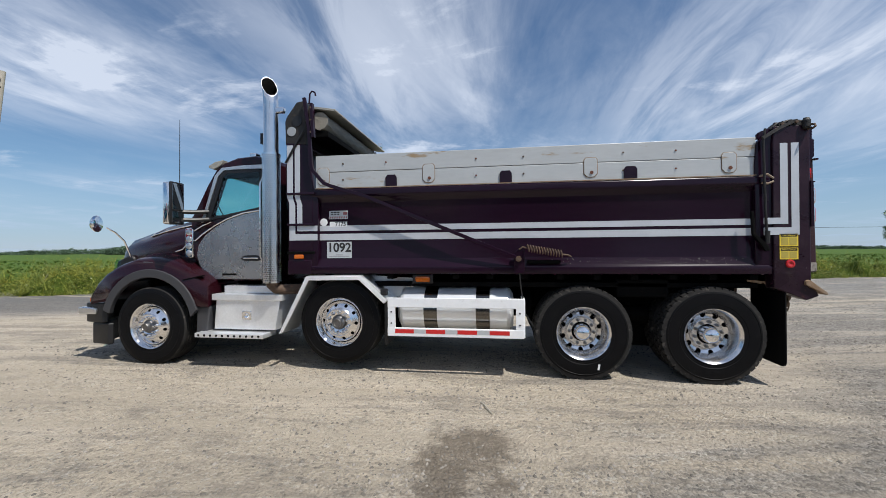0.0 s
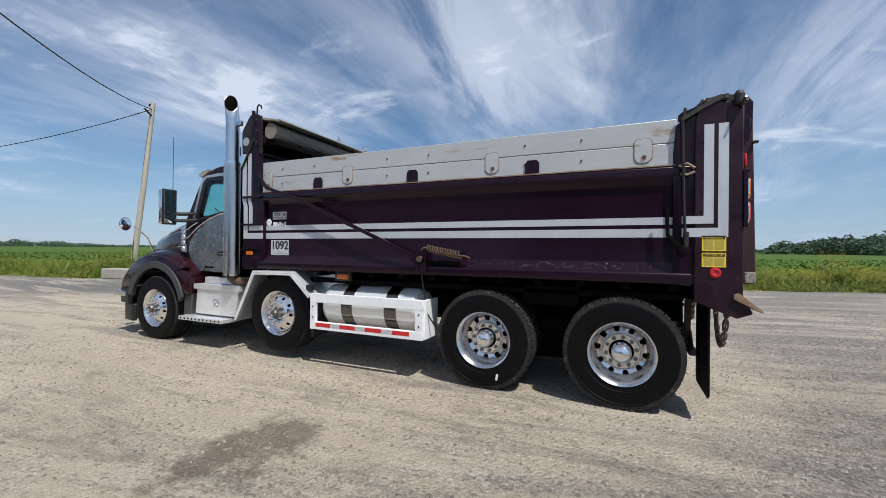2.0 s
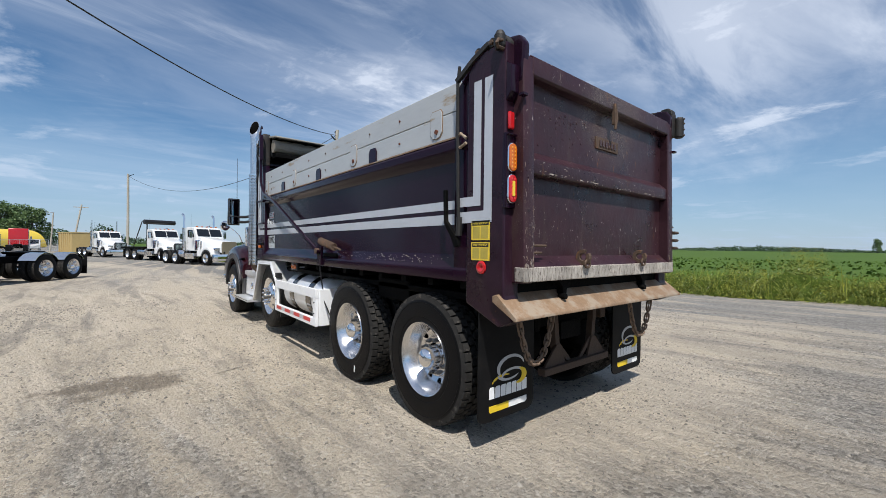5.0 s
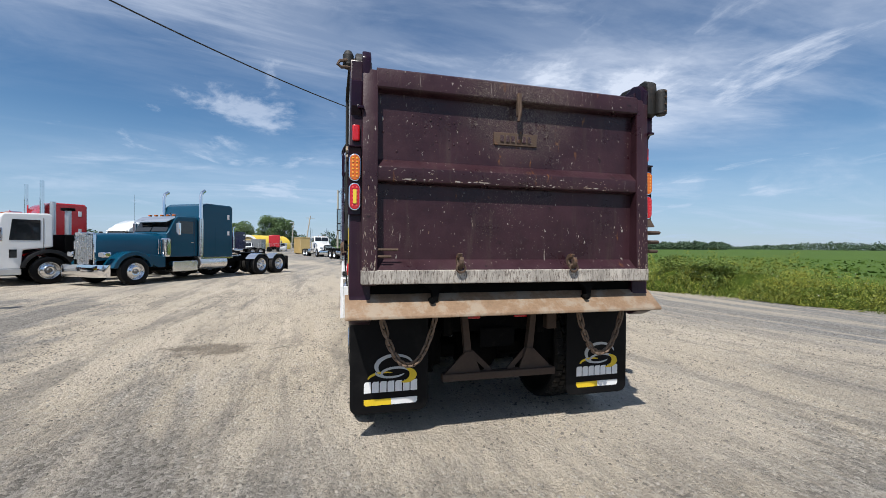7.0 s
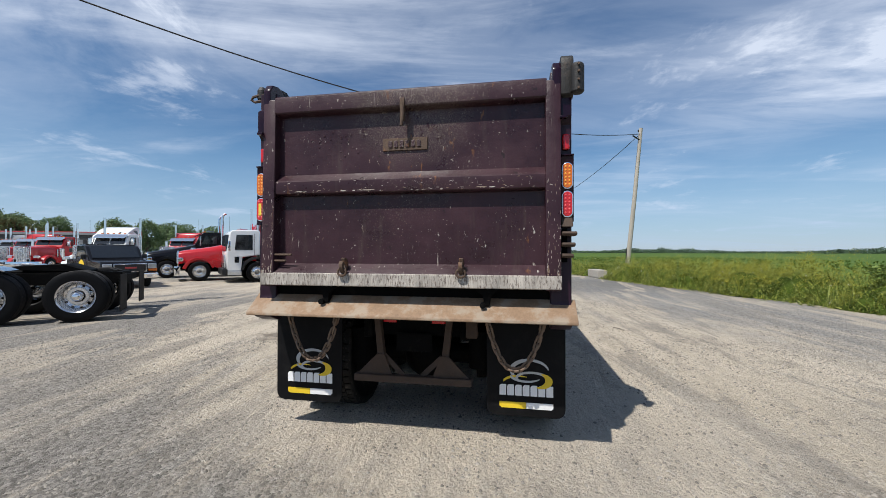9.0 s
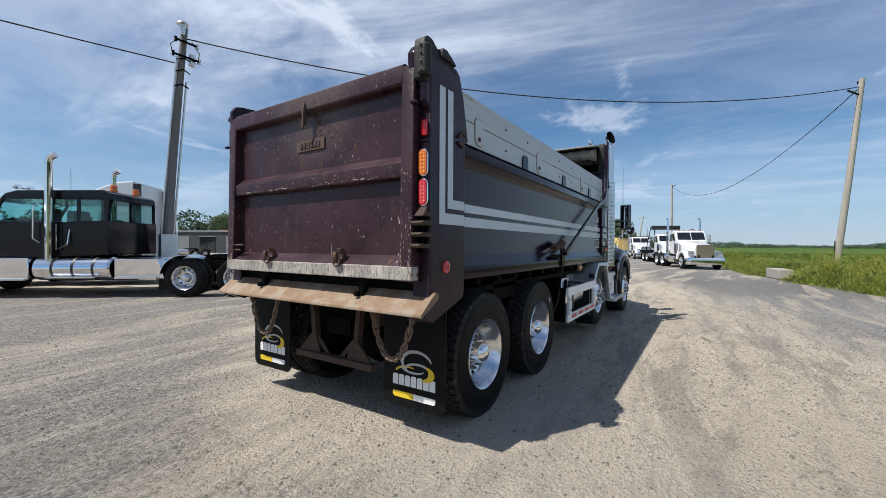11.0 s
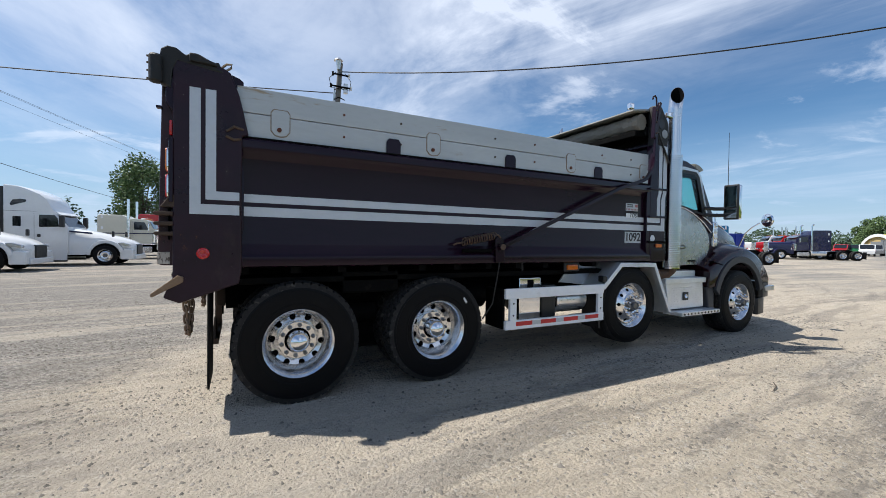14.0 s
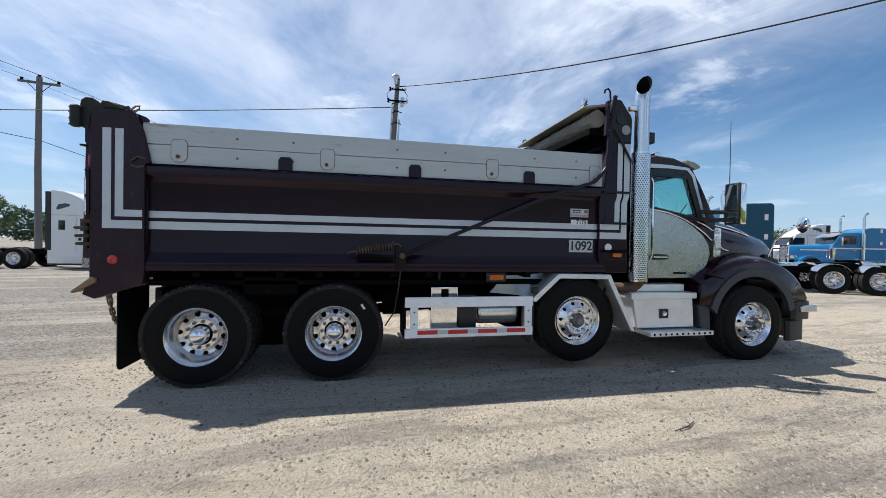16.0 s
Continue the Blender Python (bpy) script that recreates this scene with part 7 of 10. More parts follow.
def build_front():
    bm = bmesh.new()
    shape = [(-6.80, 1.00, 2.17, 1.25, 0.20), (-7.05, 0.97, 2.125, 1.25, 0.20), (-7.50, 0.90, 2.045, 1.22, 0.20), (-7.85, 0.82, 1.955, 1.15, 0.19), (-8.10, 0.74, 1.885, 1.05, 0.17), (-8.30, 0.68, 1.835, 0.98, 0.15), (-8.40, 0.64, 1.77, 0.92, 0.14), (-8.47, 0.58, 1.64, 0.90, 0.12)]
    loft(bm, [hood_section(*q) for q in shape])

    def hood_y(x, z):
        """Half width of the hood's flank at x, z."""
        for (xa, *a), (xb, *b) in zip(shape, shape[1:]):
            if xb <= x <= xa:
                u = (xa - x) / (xa - xb)
                w, zt, zb, cr = (p + (q - p) * u for p, q in zip(a, b))
                rows = [(-p[1], p[2]) for p in hood_section(x, w, zt, zb, cr)[:6]]
                for (ya, za), (yb, zc) in zip(rows, rows[1:]):
                    if za <= z <= zc:
                        return ya + (yb - ya) * (z - za) / (zc - za)
                return rows[-1][0]
        return 1.0
    hood = part("hood", bm, HOOD, truck, "glossy maroon sloped hood", smooth=50)
    part("grille", box(bmesh.new(), -8.53, -8.47, -0.50, 0.50, 0.92, 1.55, 0.03), CHROME, hood)
    for k in range(9):
        part("grille_bar", box(bmesh.new(), -8.545, -8.52, -0.46, 0.46, 0.97 + k * 0.062, 0.99 + k * 0.062), BLACK, hood)
    for s in (-1, 1):
        lo = [(-7.80, 1.815), (-7.62, 1.855), (-7.40, 1.90), (-7.12, 1.945), (-6.88, 1.975)]
        hi = [(-7.76, 1.855), (-7.60, 1.945), (-7.44, 1.985), (-7.12, 2.02), (-6.88, 2.045)]
        vent = bmesh.new()
        rows = [[vent.verts.new((x, s * (hood_y(x, z) + 0.012), z + 0.006)) for x, z in row] for row in (lo, hi)]
        for k in range(4):
            vent.faces.new((rows[0][k], rows[0][k + 1], rows[1][k + 1], rows[1][k]))
        got = bmesh.ops.extrude_face_region(vent, geom=vent.faces[:])
        bmesh.ops.translate(vent, verts=[v for v in got["geom"] if isinstance(v, bmesh.types.BMVert)], vec=(0, -s * 0.03, -0.012))
        part("hood_vent", vent, WIN_DARK, hood, "dark glass vent in the hood's flank")
        edge = [(x, s * (hood_y(x, z) + 0.014), z + 0.006) for x, z in lo[::-1] + hi[:3]]
        part("vent_trim", tube(bmesh.new(), edge, 0.012, 8), CHROME, hood)
        # fender: arch swept over the wheel
        cx, cz = -7.31, 0.56
        outer = [(-8.28, 0.86), (-8.27, 1.02), (-8.18, 1.15), (-8.03, 1.29), (-7.84, 1.40), (-7.56, 1.485), (-7.28, 1.49), (-7.02, 1.45), (-6.80, 1.37), (-6.58, 1.26), (-6.42, 1.14), (-6.40, 0.84)]
        inner = arch(cx, cz, 0.665, 150, 24, 11)
        secs = []
        for y, dz, grow in ((0.62, 0.10, 0.0), (0.95, 0.06, 0.0), (1.16, 0.0, 0.0), (1.235, -0.035, 0.012), (1.262, -0.085, 0.03)):
            secs.append([(x, s * y, z + dz * (1 if z > 1.0 else 0.4)) for x, z in outer] + [(x, s * y, z) for x, z in inner[::-1]])
        bm = bmesh.new()
        loft(bm, secs)
        fen = part("fender", bm, HOOD, truck, "glossy maroon wheel fender with grey lip", smooth=50)
        lip_o, lip_i = arch(cx, cz, 0.772, 166, 16, 16), arch(cx, cz, 0.655, 168, 10, 16)
        bm = bmesh.new()
        prism(bm, lip_o + lip_i[::-1], s * 1.22, s * 1.285, "y", 0.01)
        part("fender_lip", bm, GREYTRIM, fen, "grey plastic wheel-arch trim")
        part("fender_seam", prism(bmesh.new(), [(-6.80, 1.185), (-6.785, 1.175), (-6.50, 1.235), (-6.50, 1.247)], s * 1.19, s * 1.268, "y"), DARK, fen)
        part("rear_skirt", prism(bmesh.new(), [(-6.60, 0.80), (-6.40, 0.82), (-6.46, 0.42), (-6.62, 0.40)], s * 0.95, s * 1.23, "y", 0.02), GREYTRIM, fen)
        bd = part("fender_badge", box(bmesh.new(), -7.46, -7.24, s * 1.215, s * 1.24, 1.395, 1.465, 0.02, Euler((radians(34 * s), 0, 0)).to_matrix()), CHROME, fen)
        part("badge_face", box(bmesh.new(), -7.43, -7.27, s * 1.222, s * 1.246, 1.412, 1.448, 0.006, Euler((radians(34 * s), 0, 0)).to_matrix()), GREYTRIM, bd)
        part("side_marker", box(bmesh.new(), -8.30, -8.20, s * 1.19, s * 1.26, 0.86, 0.92, 0.012), AMBER, fen, "small amber marker lamp")
        # headlamp
        hl = part("headlamp", prism(bmesh.new(), [(-8.42, 1.12), (-8.16, 1.16), (-8.05, 1.46), (-8.12, 1.54), (-8.36, 1.44)], s * 0.62, s * 0.79, "y", 0.03), BLACK, truck, "clear headlamp in a chrome bezel")
        part("lens", prism(bmesh.new(), [(-8.44, 1.16), (-8.32, 1.18), (-8.28, 1.46), (-8.38, 1.46)], s * 0.68, s * 0.80, "y", 0.02), GLASS, hl)
        # bumper ends
    bm = bmesh.new()
    pts = [(-8.58, -0.9), (-8.56, -1.05), (-8.42, -1.20), (-8.10, -1.26), (-8.05, -1.20), (-8.30, -1.05), (-8.40, -0.8), (-8.40, 0.8), (-8.30, 1.05), (-8.05, 1.20), (-8.10, 1.26), (-8.42, 1.20), (-8.56, 1.05), (-8.58, 0.9)]
    prism(bm, pts, 0.56, 0.84, "z", 0.015)
    bp = part("bumper", bm, BLACK, truck, "black plastic front bumper")
    bm = bmesh.new()
    prism(bm, [(x + 0.06, y * 0.97) for x, y in pts], 0.24, 0.55, "z", 0.02)
    part("air_dam", bm, BLACK, bp)
    for s in (-1, 1):
        part("fog_lamp", prism(bmesh.new(), [(-8.50, 0.68), (-8.20, 0.68), (-8.18, 0.76), (-8.30, 0.78), (-8.50, 0.78)], s * 1.10, s * 1.262, "y", 0.015), STEEL, bp)


def build_sides():
    for s in (-1, 1):
        # tread-plate tool box with step
        bm = bmesh.new()
        pts = [(-6.36, 0.50), (-5.44, 0.50), (-5.44, 0.56), (-5.36, 0.98), (-6.32, 0.98)]
        prism(bm, pts, s * 0.62, s * 1.20, "y", 0.008)
        lozenges(bm, lambda x, z: True, -6.30, -5.48, 0.53, 0.88, s * 1.20, 0.036, s, 0.030, 0.009, 0.003)
        tb = part("tool_box", bm, ALU_BRIGHT, truck, "polished tread-plate tool box with steps")
        part("box_lid", box(bmesh.new(), -6.38, -5.33, s * 0.66, s * 1.225, 0.90, 0.985, 0.008), ALU_BRIGHT, tb)
        part("upper_step", box(bmesh.new(), -6.28, -5.36, s * 0.80, s * 1.10, 0.99, 1.09, 0.008), ALU_BRIGHT, tb)
        for k in range(12):
            part("step_ridge", box(bmesh.new(), -6.26 + k * 0.075, -6.24 + k * 0.075, s * 0.82, s * 1.08, 1.09, 1.097), ALU_DULL, tb)
        lk = part("box_latch", box(bmesh.new(), -5.93, -5.79, s * 1.20, s * 1.215, 0.63, 0.76, 0.008), CHROME if s < 0 else BLACK, tb)
        part("latch_ring", lathe_part([(0.0, 0.0005), (-0.012, 0.03), (0.0, 0.036)], s, (-5.86, s * 1.216, 0.695)), CHROME, lk)
        st = part("step_board", box(bmesh.new(), -6.52, -5.52, s * 1.06, s * 1.375, 0.415, 0.475, 0.006), ALU_BRIGHT, tb, "serrated aluminium step")
        for k in range(11):
            part("step_hole", cyl(bmesh.new(), (-6.46 + k * 0.088, s * 1.374, 0.445), (-6.46 + k * 0.088, s * 1.379, 0.445), 0.016, seg=10), DARK, st)
        part("step_bracket", box(bmesh.new(), -6.2, -5.7, s * 0.8, s * 1.1, 0.44, 0.52), DARK, tb)
        # pusher-axle fender
        path = [(-5.32, 0.48), (-5.16, 0.80), (-4.93, 1.245), (-4.19, 1.255), (-3.84, 0.94)]
        bm = bmesh.new()
        inn = [(-5.255, 0.50), (-5.095, 0.80), (-4.895, 1.185), (-4.215, 1.195), (-3.885, 0.895)]
        prism(bm, path + inn[::-1], s * 1.27, s * 1.335, "y", 0.006)
        for a, b, c, d in zip(path, path[1:], inn, inn[1:]):
            count = int(math.hypot(b[0] - a[0], b[1] - a[1]) / 0.034)
            for k in range(count):
                u = (k + 0.5) / count
                for v in (0.28, 0.72):
                    o, n = (Vector(p) + (Vector(q) - Vector(p)) * u for p, q in ((a, b), (c, d)))
                    p = o + (n - o) * v
                    lozenges(bm, lambda x, z: True, p.x - 0.017, p.x + 0.0175, p.y - 0.017, p.y + 0.0175, s * 1.335, 0.034, s, 0.028, 0.010, 0.004)
        pf = part("axle_fender", bm, ALU_BRIGHT, truck, "folded aluminium fender over the lift axle")
        bm = bmesh.new()
        top = [(x, z) for x, z in path] + [(x, z - 0.012) for x, z in path[::-1]]
        prism(bm, top, s * 0.80, s * 1.27, "y")
        part("fender_top", bm, ALU_BRIGHT, pf)
        # wing of plate behind the fender
        part("fender_wing", prism(bmesh.new(), [(-4.25, 1.24), (-3.84, 0.94), (-3.40, 0.98), (-3.60, 1.20)], s * 0.95, s * 0.97, "y"), ALU_DULL, pf)
        part("fender_clip", box(bmesh.new(), -3.93, -3.85, s * 1.24, s * 1.33, 1.0, 1.08, 0.01), BLACK, pf)
        part("axle_flap", box(bmesh.new(), -3.90, -3.86, s * 0.95, s * 1.25, 0.36, 0.92, 0.005), BLACK, pf)
        # side guard
        x0, x1 = (-3.83, -2.14) if s < 0 else (-3.84, -2.24)
        y = s * 1.335
        gd = part("side_guard", box(bmesh.new(), x0, x1, y - 0.02, y + 0.02, 0.855, 0.975, 0.006), WHITE_ALU, truck, "white side guard with red and white tape")
        part("lower_rail", box(bmesh.new(), x0, x1, y - 0.021, y + 0.021, 0.495, 0.60, 0.006), WHITE_ALU, gd)
        for xa in ((x0 + 0.04, x1 - 0.06) if s < 0 else (x0 + 0.05, x1 - 0.12)):
            part("guard_post", box(bmesh.new(), xa - 0.035, xa + 0.055, y - 0.019, y + 0.019, 0.60, 0.855), WHITE_ALU, gd)
            for z in (0.66, 0.80):
                part("bolt", cyl(bmesh.new(), (xa + 0.01, y + s * 0.018, z), (xa + 0.01, y + s * 0.026, z), 0.010, seg=8), DARK, gd)
        n = 4
        for k in range(n):
            xa = x0 + 0.10 + k * (x1 - x0 - 0.12) / n
            part("red_tape", box(bmesh.new(), xa, xa + 0.24 if k < n - 1 else min(xa + 0.24, x1 - 0.01), y + s * 0.021, y + s * 0.023, 0.535, 0.585), REDTAPE, gd)
            if k < n - 1:
                part("grey_tape", box(bmesh.new(), xa + 0.24, x0 + 0.10 + (k + 1) * (x1 - x0 - 0.12) / n, y + s * 0.021, y + s * 0.0225, 0.535, 0.585), GREYTAPE, gd)
        part("guard_return", box(bmesh.new(), x1 - 0.02, x1 + 0.015, s * 0.95, s * 1.31, 0.50, 0.97, 0.005), WHITE_ALU if s < 0 else DARK, gd)
    # driver's side: a bright fuel tank with straps
    bm = bmesh.new()
    lathe(bm, [(-3.74, 0.0005), (-3.74, 0.20), (-3.70, 0.27), (-3.66, 0.285), (-2.34, 0.285), (-2.30, 0.27), (-2.26, 0.20), (-2.26, 0.0005)], 40, "x", (0, -0.98, 0.80))
    tk = part("fuel_tank", bm, TANK, truck, "polished cylindrical fuel tank with dark straps")
    for xa in (-3.30, -2.64):
        bm = bmesh.new()
        lathe(bm, [(xa - 0.085, 0.285), (xa - 0.085, 0.292), (xa + 0.085, 0.292), (xa + 0.085, 0.285)], 40, "x", (0, -0.98, 0.80))
        part("tank_strap", bm, STRAP, tk, "dark polished steel strap")
    part("filler_cap", cyl(bmesh.new(), (-3.62, -0.95, 1.06), (-3.62, -0.95, 1.12), 0.07, seg=20), ALU, tk)
    part("tank_bracket", box(bmesh.new(), -3.80, -3.72, -1.1, -0.5, 0.6, 0.9), DARK, tk)
    # passenger side: smaller tank, black box and bright panel
    bm = bmesh.new()
    lathe(bm, [(-3.72, 0.0005), (-3.72, 0.15), (-3.69, 0.17), (-3.22, 0.17), (-3.19, 0.15), (-3.19, 0.0005)], 32, "x", (0, 1.02, 0.76))
    part("air_tank", bm, STEEL, truck, "small polished steel air tank")
    part("battery_box", box(bmesh.new(), -3.16, -2.92, 0.75, 1.18, 0.56, 0.98, 0.02), BLACK, truck, "black battery box")
    part("filter_panel", box(bmesh.new(), -2.92, -2.58, 0.98, 1.16, 0.56, 1.075, 0.01), CHROME, truck, "polished steel box with a dark latch")
    part("filter_latch", box(bmesh.new(), -2.80, -2.71, 1.158, 1.172, 0.84, 1.05, 0.008), DARK, truck)
    part("hydraulic_hose", tube(bmesh.new(), [(-2.70, 1.05, 1.10), (-2.70, 1.05, 1.25)], 0.02, 8), BLACK, truck)


def build_flaps():
    for s in (-1, 1):
        y0, y1 = sorted((s * 0.64, s * 1.27))
        pts = [(y0, 1.10), (y1, 1.10), *[(y1 - 0.07 + 0.07 * math.cos(a), 0.30 + 0.07 * math.sin(a)) for a in (0.0, -0.4, -0.8, -1.2, -1.5708)], *[(y0 + 0.07 - 0.07 * math.sin(a), 0.30 - 0.07 * math.cos(a)) for a in (0.0, 0.4, 0.8, 1.2, 1.5708)]]
        fl = part("mudflap", prism(bmesh.new(), pts, 0.720, 0.735, "x", 0.003), FLAP, truck, "black rubber mudflap with white and yellow emblem")
        yc = -0.945 if s < 0 else 0.96
        # emblem as plain shapes: open ring, two swooshes, word bar pieces and a two-colour strip
        part("emblem_ring", crescent(0.7365, yc + 0.030, 0.604, 0.148, 0.040, 8, 235, 0.60), LOGOGREY, fl)
        part("emblem_curl", crescent(0.7385, yc + 0.045, 0.548, 0.118, 0.046, 190, -20, 0.38), LOGOGREY, fl)
        part("emblem_band", crescent(0.7380, yc + 0.0, 0.570, 0.125, 0.040, 185, 330, 0.42), LOGOGREY, fl)
        part("emblem_swoosh", crescent(0.7375, yc - 0.055, 0.500, 0.130, 0.034, 170, 60, 0.46), LOGOYEL, fl)
        part("emblem_tail", crescent(0.7395, yc + 0.095, 0.530, 0.085, 0.058, 75, -100, 0.66), LOGOYEL, fl)
        for k in range(7):
            ya = yc - 0.215 + k * 0.0625
            part("word_block", prism(bmesh.new(), [(ya, 0.400), (ya + 0.054, 0.400), (ya + 0.054, 0.488), (ya + 0.012, 0.488), (ya, 0.474)], 0.735, 0.7375, "x"), LOGOWHITE, fl)
        part("strip_yellow", prism(bmesh.new(), [(yc - 0.215, 0.312), (yc - 0.200, 0.297), (yc, 0.297), (yc, 0.347), (yc - 0.215, 0.347)], 0.735, 0.7375, "x"), LOGOYEL, fl)
        part("strip_white", prism(bmesh.new(), [(yc + 0.002, 0.297), (yc + 0.200, 0.297), (yc + 0.215, 0.312), (yc + 0.215, 0.347), (yc + 0.002, 0.347)], 0.735, 0.7375, "x"), LOGOWHITE, fl)
        part("flap_bracket", box(bmesh.new(), 0.685, 0.745, y0, y1, 1.06, 1.13, 0.005), DARK, fl)
        # chain that hangs in a bow below the apron
        ya, yb = (-1.054, -0.602) if s < 0 else (0.642, 1.099)
        n = 20
        ch = part("hanging_chain", bmesh.new(), CHAIN, truck, "rusty chain hanging in a bow")
        link = link_mesh()
        pts = []
        for k in range(n + 1):
            u = k / n
            pts.append(Vector((0.90 + 0.012 * s * (u - 0.5), ya + (yb - ya) * u, 1.08 - 0.425 * (1 - abs(2 * u - 1) ** 2.3))))
        for k in range(n):
            d = pts[k + 1] - pts[k]
            q = d.to_track_quat("X", "Z").to_matrix().to_4x4()
            part("chain_link", link, None, ch, loc=Matrix.Translation((pts[k] + pts[k + 1]) / 2) @ q @ pose(0, 0, 0, 90 * (k % 2) + 20) @ Matrix.Diagonal((d.length / 0.045, 1, 1, 1)))


LINK = []


def link_mesh():
    if not LINK:
        bm = bmesh.new()
        pts = []
        for k in range(13):
            a = 2 * math.pi * k / 12
            pts.append((0.018 * math.copysign(1, math.cos(a)) * (abs(math.cos(a)) > 1e-6) + 0.019 * math.cos(a), 0.020 * math.sin(a), 0))
        tube(bm, pts, 0.0085, 6, caps=False)
        LINK.append(mesh_of("chain_link", bm, CHAIN, 60))
    return LINK[0]


def crescent(x, y, z, r, w, a0, a1, flat=0.55):
    """A tapering arc, flat against the plane x."""
    bm = bmesh.new()
    n = 28
    out, inn = [], []
    for k in range(n + 1):
        u = k / n
        a = radians(a0 + (a1 - a0) * u)
        t = w * math.sin(math.pi * u) ** 0.7 / 2 + 0.001
        out.append((y + (r + t) * math.cos(a), z + flat * (r + t) * math.sin(a)))
        inn.append((y + (r - t) * math.cos(a), z + flat * (r - t) * math.sin(a)))
    lo = [[bm.verts.new((x, *p)) for p in row] for row in (out, inn)]
    for k in range(n):
        bm.faces.new((lo[0][k], lo[0][k + 1], lo[1][k + 1], lo[1][k]))
    r_ = bmesh.ops.extrude_face_region(bm, geom=bm.faces[:])
    bmesh.ops.translate(bm, verts=[v for v in r_["geom"] if isinstance(v, bmesh.types.BMVert)], vec=(0.001, 0, 0))
    return bm


build_wheels()
build_chassis()
build_box()
build_stacks()
build_cab()
build_front()
build_sides()
build_flaps()


# ---- utility poles and overhead wires ----
def pole(label, base, top, r0, r1, kind):
    p = thing("utility_pole", label, "utility pole", "utility poles", pose(*base))
    t = Vector(top) - Vector(base)
    part("pole", tube(bmesh.new(), [t * 0 + Vector((0, 0, -0.3)), t * 0.5 + Vector((0.05, 0.03, 0)), t], [r0, (r0 + r1) / 2, r1], 14), GREYWOOD if kind in (1, 3, 4) else WOOD, p)
    return p, t


p1, t1 = pole("weathered leaning wooden utility pole in the weeds", (-26.5, 8.75, 0.0), (-26.1, 9.65, 10.35), 0.17, 0.12, 0)
part("conduit", tube(bmesh.new(), [(0.17, -0.05, 0.3), (0.20, -0.05, 1.2), (0.19, -0.02, 1.9)], 0.025, 8), BLACK, p1)
part("bracket", tube(bmesh.new(), [t1 + Vector((0, 0, -0.9)), t1 + Vector((0.2, -0.6, -0.55))], 0.05, 8), BLACK, p1)
part("insulator", lathe_at("z", t1 + Vector((-0.12, -0.12, -0.15)), [(-0.08, 0.03), (-0.06, 0.06), (0.0, 0.05), (0.06, 0.06), (0.08, 0.02)]), DARK, p1)
blk = thing("concrete_block", "weathered concrete block beside the pole", "concrete block", m=pose(-22.2, 5.95, 0, 0, 0, 10))
part("block", box(bmesh.new(), -0.85, 0.85, -0.30, 0.30, 0.0, 0.50, 0.06), CONCRETE, blk)
p2, t2 = pole("grey wooden pole with street lamp and meter box", (-2.96, -12.9, 0), (-3.3, -12.1, 9.0), 0.165, 0.10, 1)
part("lamp_arm", tube(bmesh.new(), [t2 + Vector((0, 0, -0.3)), t2 + Vector((0.06, 0.05, 0.0)), t2 + Vector((0.10, 0.08, 0.08))], 0.03, 8), ALU_DULL, p2)
part("lamp_head", lathe_at("z", t2 + Vector((0.10, 0.08, 0.0)), [(-0.32, 0.0005), (-0.32, 0.07), (-0.10, 0.10), (0.02, 0.12), (0.04, 0.19), (0.09, 0.16), (0.16, 0.07), (0.18, 0.0005)]), ALU_DULL, p2, "grey lantern-shaped street lamp head")
part("junction_box", box(bmesh.new(), t2.x - 0.30, t2.x - 0.14, t2.y - 0.08, t2.y + 0.10, t2.z - 1.25, t2.z - 0.85, 0.015), ALU_DULL, p2, "grey junction box")
for dz, ln in ((-0.55, 0.34), (-1.05, 0.42)):
    part("cross_bar", box(bmesh.new(), t2.x - ln, t2.x + ln, t2.y + 0.12, t2.y + 0.17, t2.z + dz - 0.03, t2.z + dz + 0.03, 0.006), DARK, p2)
    for e in (-ln, ln):
        part("insulator", lathe_at("z", t2 + Vector((e, 0.145, dz)), [(-0.09, 0.02), (-0.07, 0.05), (0.0, 0.035), (0.07, 0.05), (0.09, 0.02)]), WHITE if e < 0 else DARK, p2)
for e in (-0.18, 0.20):
    part("drip_loop", tube(bmesh.new(), [t2 + Vector((e, 0.1, -0.45)), t2 + Vector((e * 2.4, 0.1, -0.75)), t2 + Vector((e * 2.0, 0.1, -1.15)), t2 + Vector((e * 0.7, 0.1, -1.05))], 0.014, 6), CABLE, p2)
for z in (7.9, 7.5, 7.0):
    part("cross_hook", tube(bmesh.new(), [t2 * (z / 9) + Vector((-0.26, 0.05, 0)), t2 * (z / 9) + Vector((0.0, 0.15, 0.05)), t2 * (z / 9) + Vector((0.20, 0.05, -0.05))], 0.022, 8), DARK, p2)
part("meter_box", box(bmesh.new(), -0.30, 0.22, 0.16, 0.40, 0.85, 1.9, 0.02), ALU_DULL, p2, "grey metal meter box")
part("conduit", tube(bmesh.new(), [(0.22, 0.05, 0.2), t2 * 0.88 + Vector((0.18, 0.03, 0))], 0.04, 8), ALU_DULL, p2)
part("conduit", tube(bmesh.new(), [(-0.22, 0.25, 1.9), t2 * 0.8 + Vector((-0.17, 0.05, 0))], 0.035, 8), ALU_DULL, p2)
p3, t3 = pole("far wooden utility pole", (-78, -2.2, 0), (-78, -2.2, 12.5), 0.2, 0.15, 2)
part("bracket", tube(bmesh.new(), [t3 + Vector((0, 0, -0.4)), t3 + Vector((0.6, 0.7, -0.1))], 0.05, 8), DARK, p3)
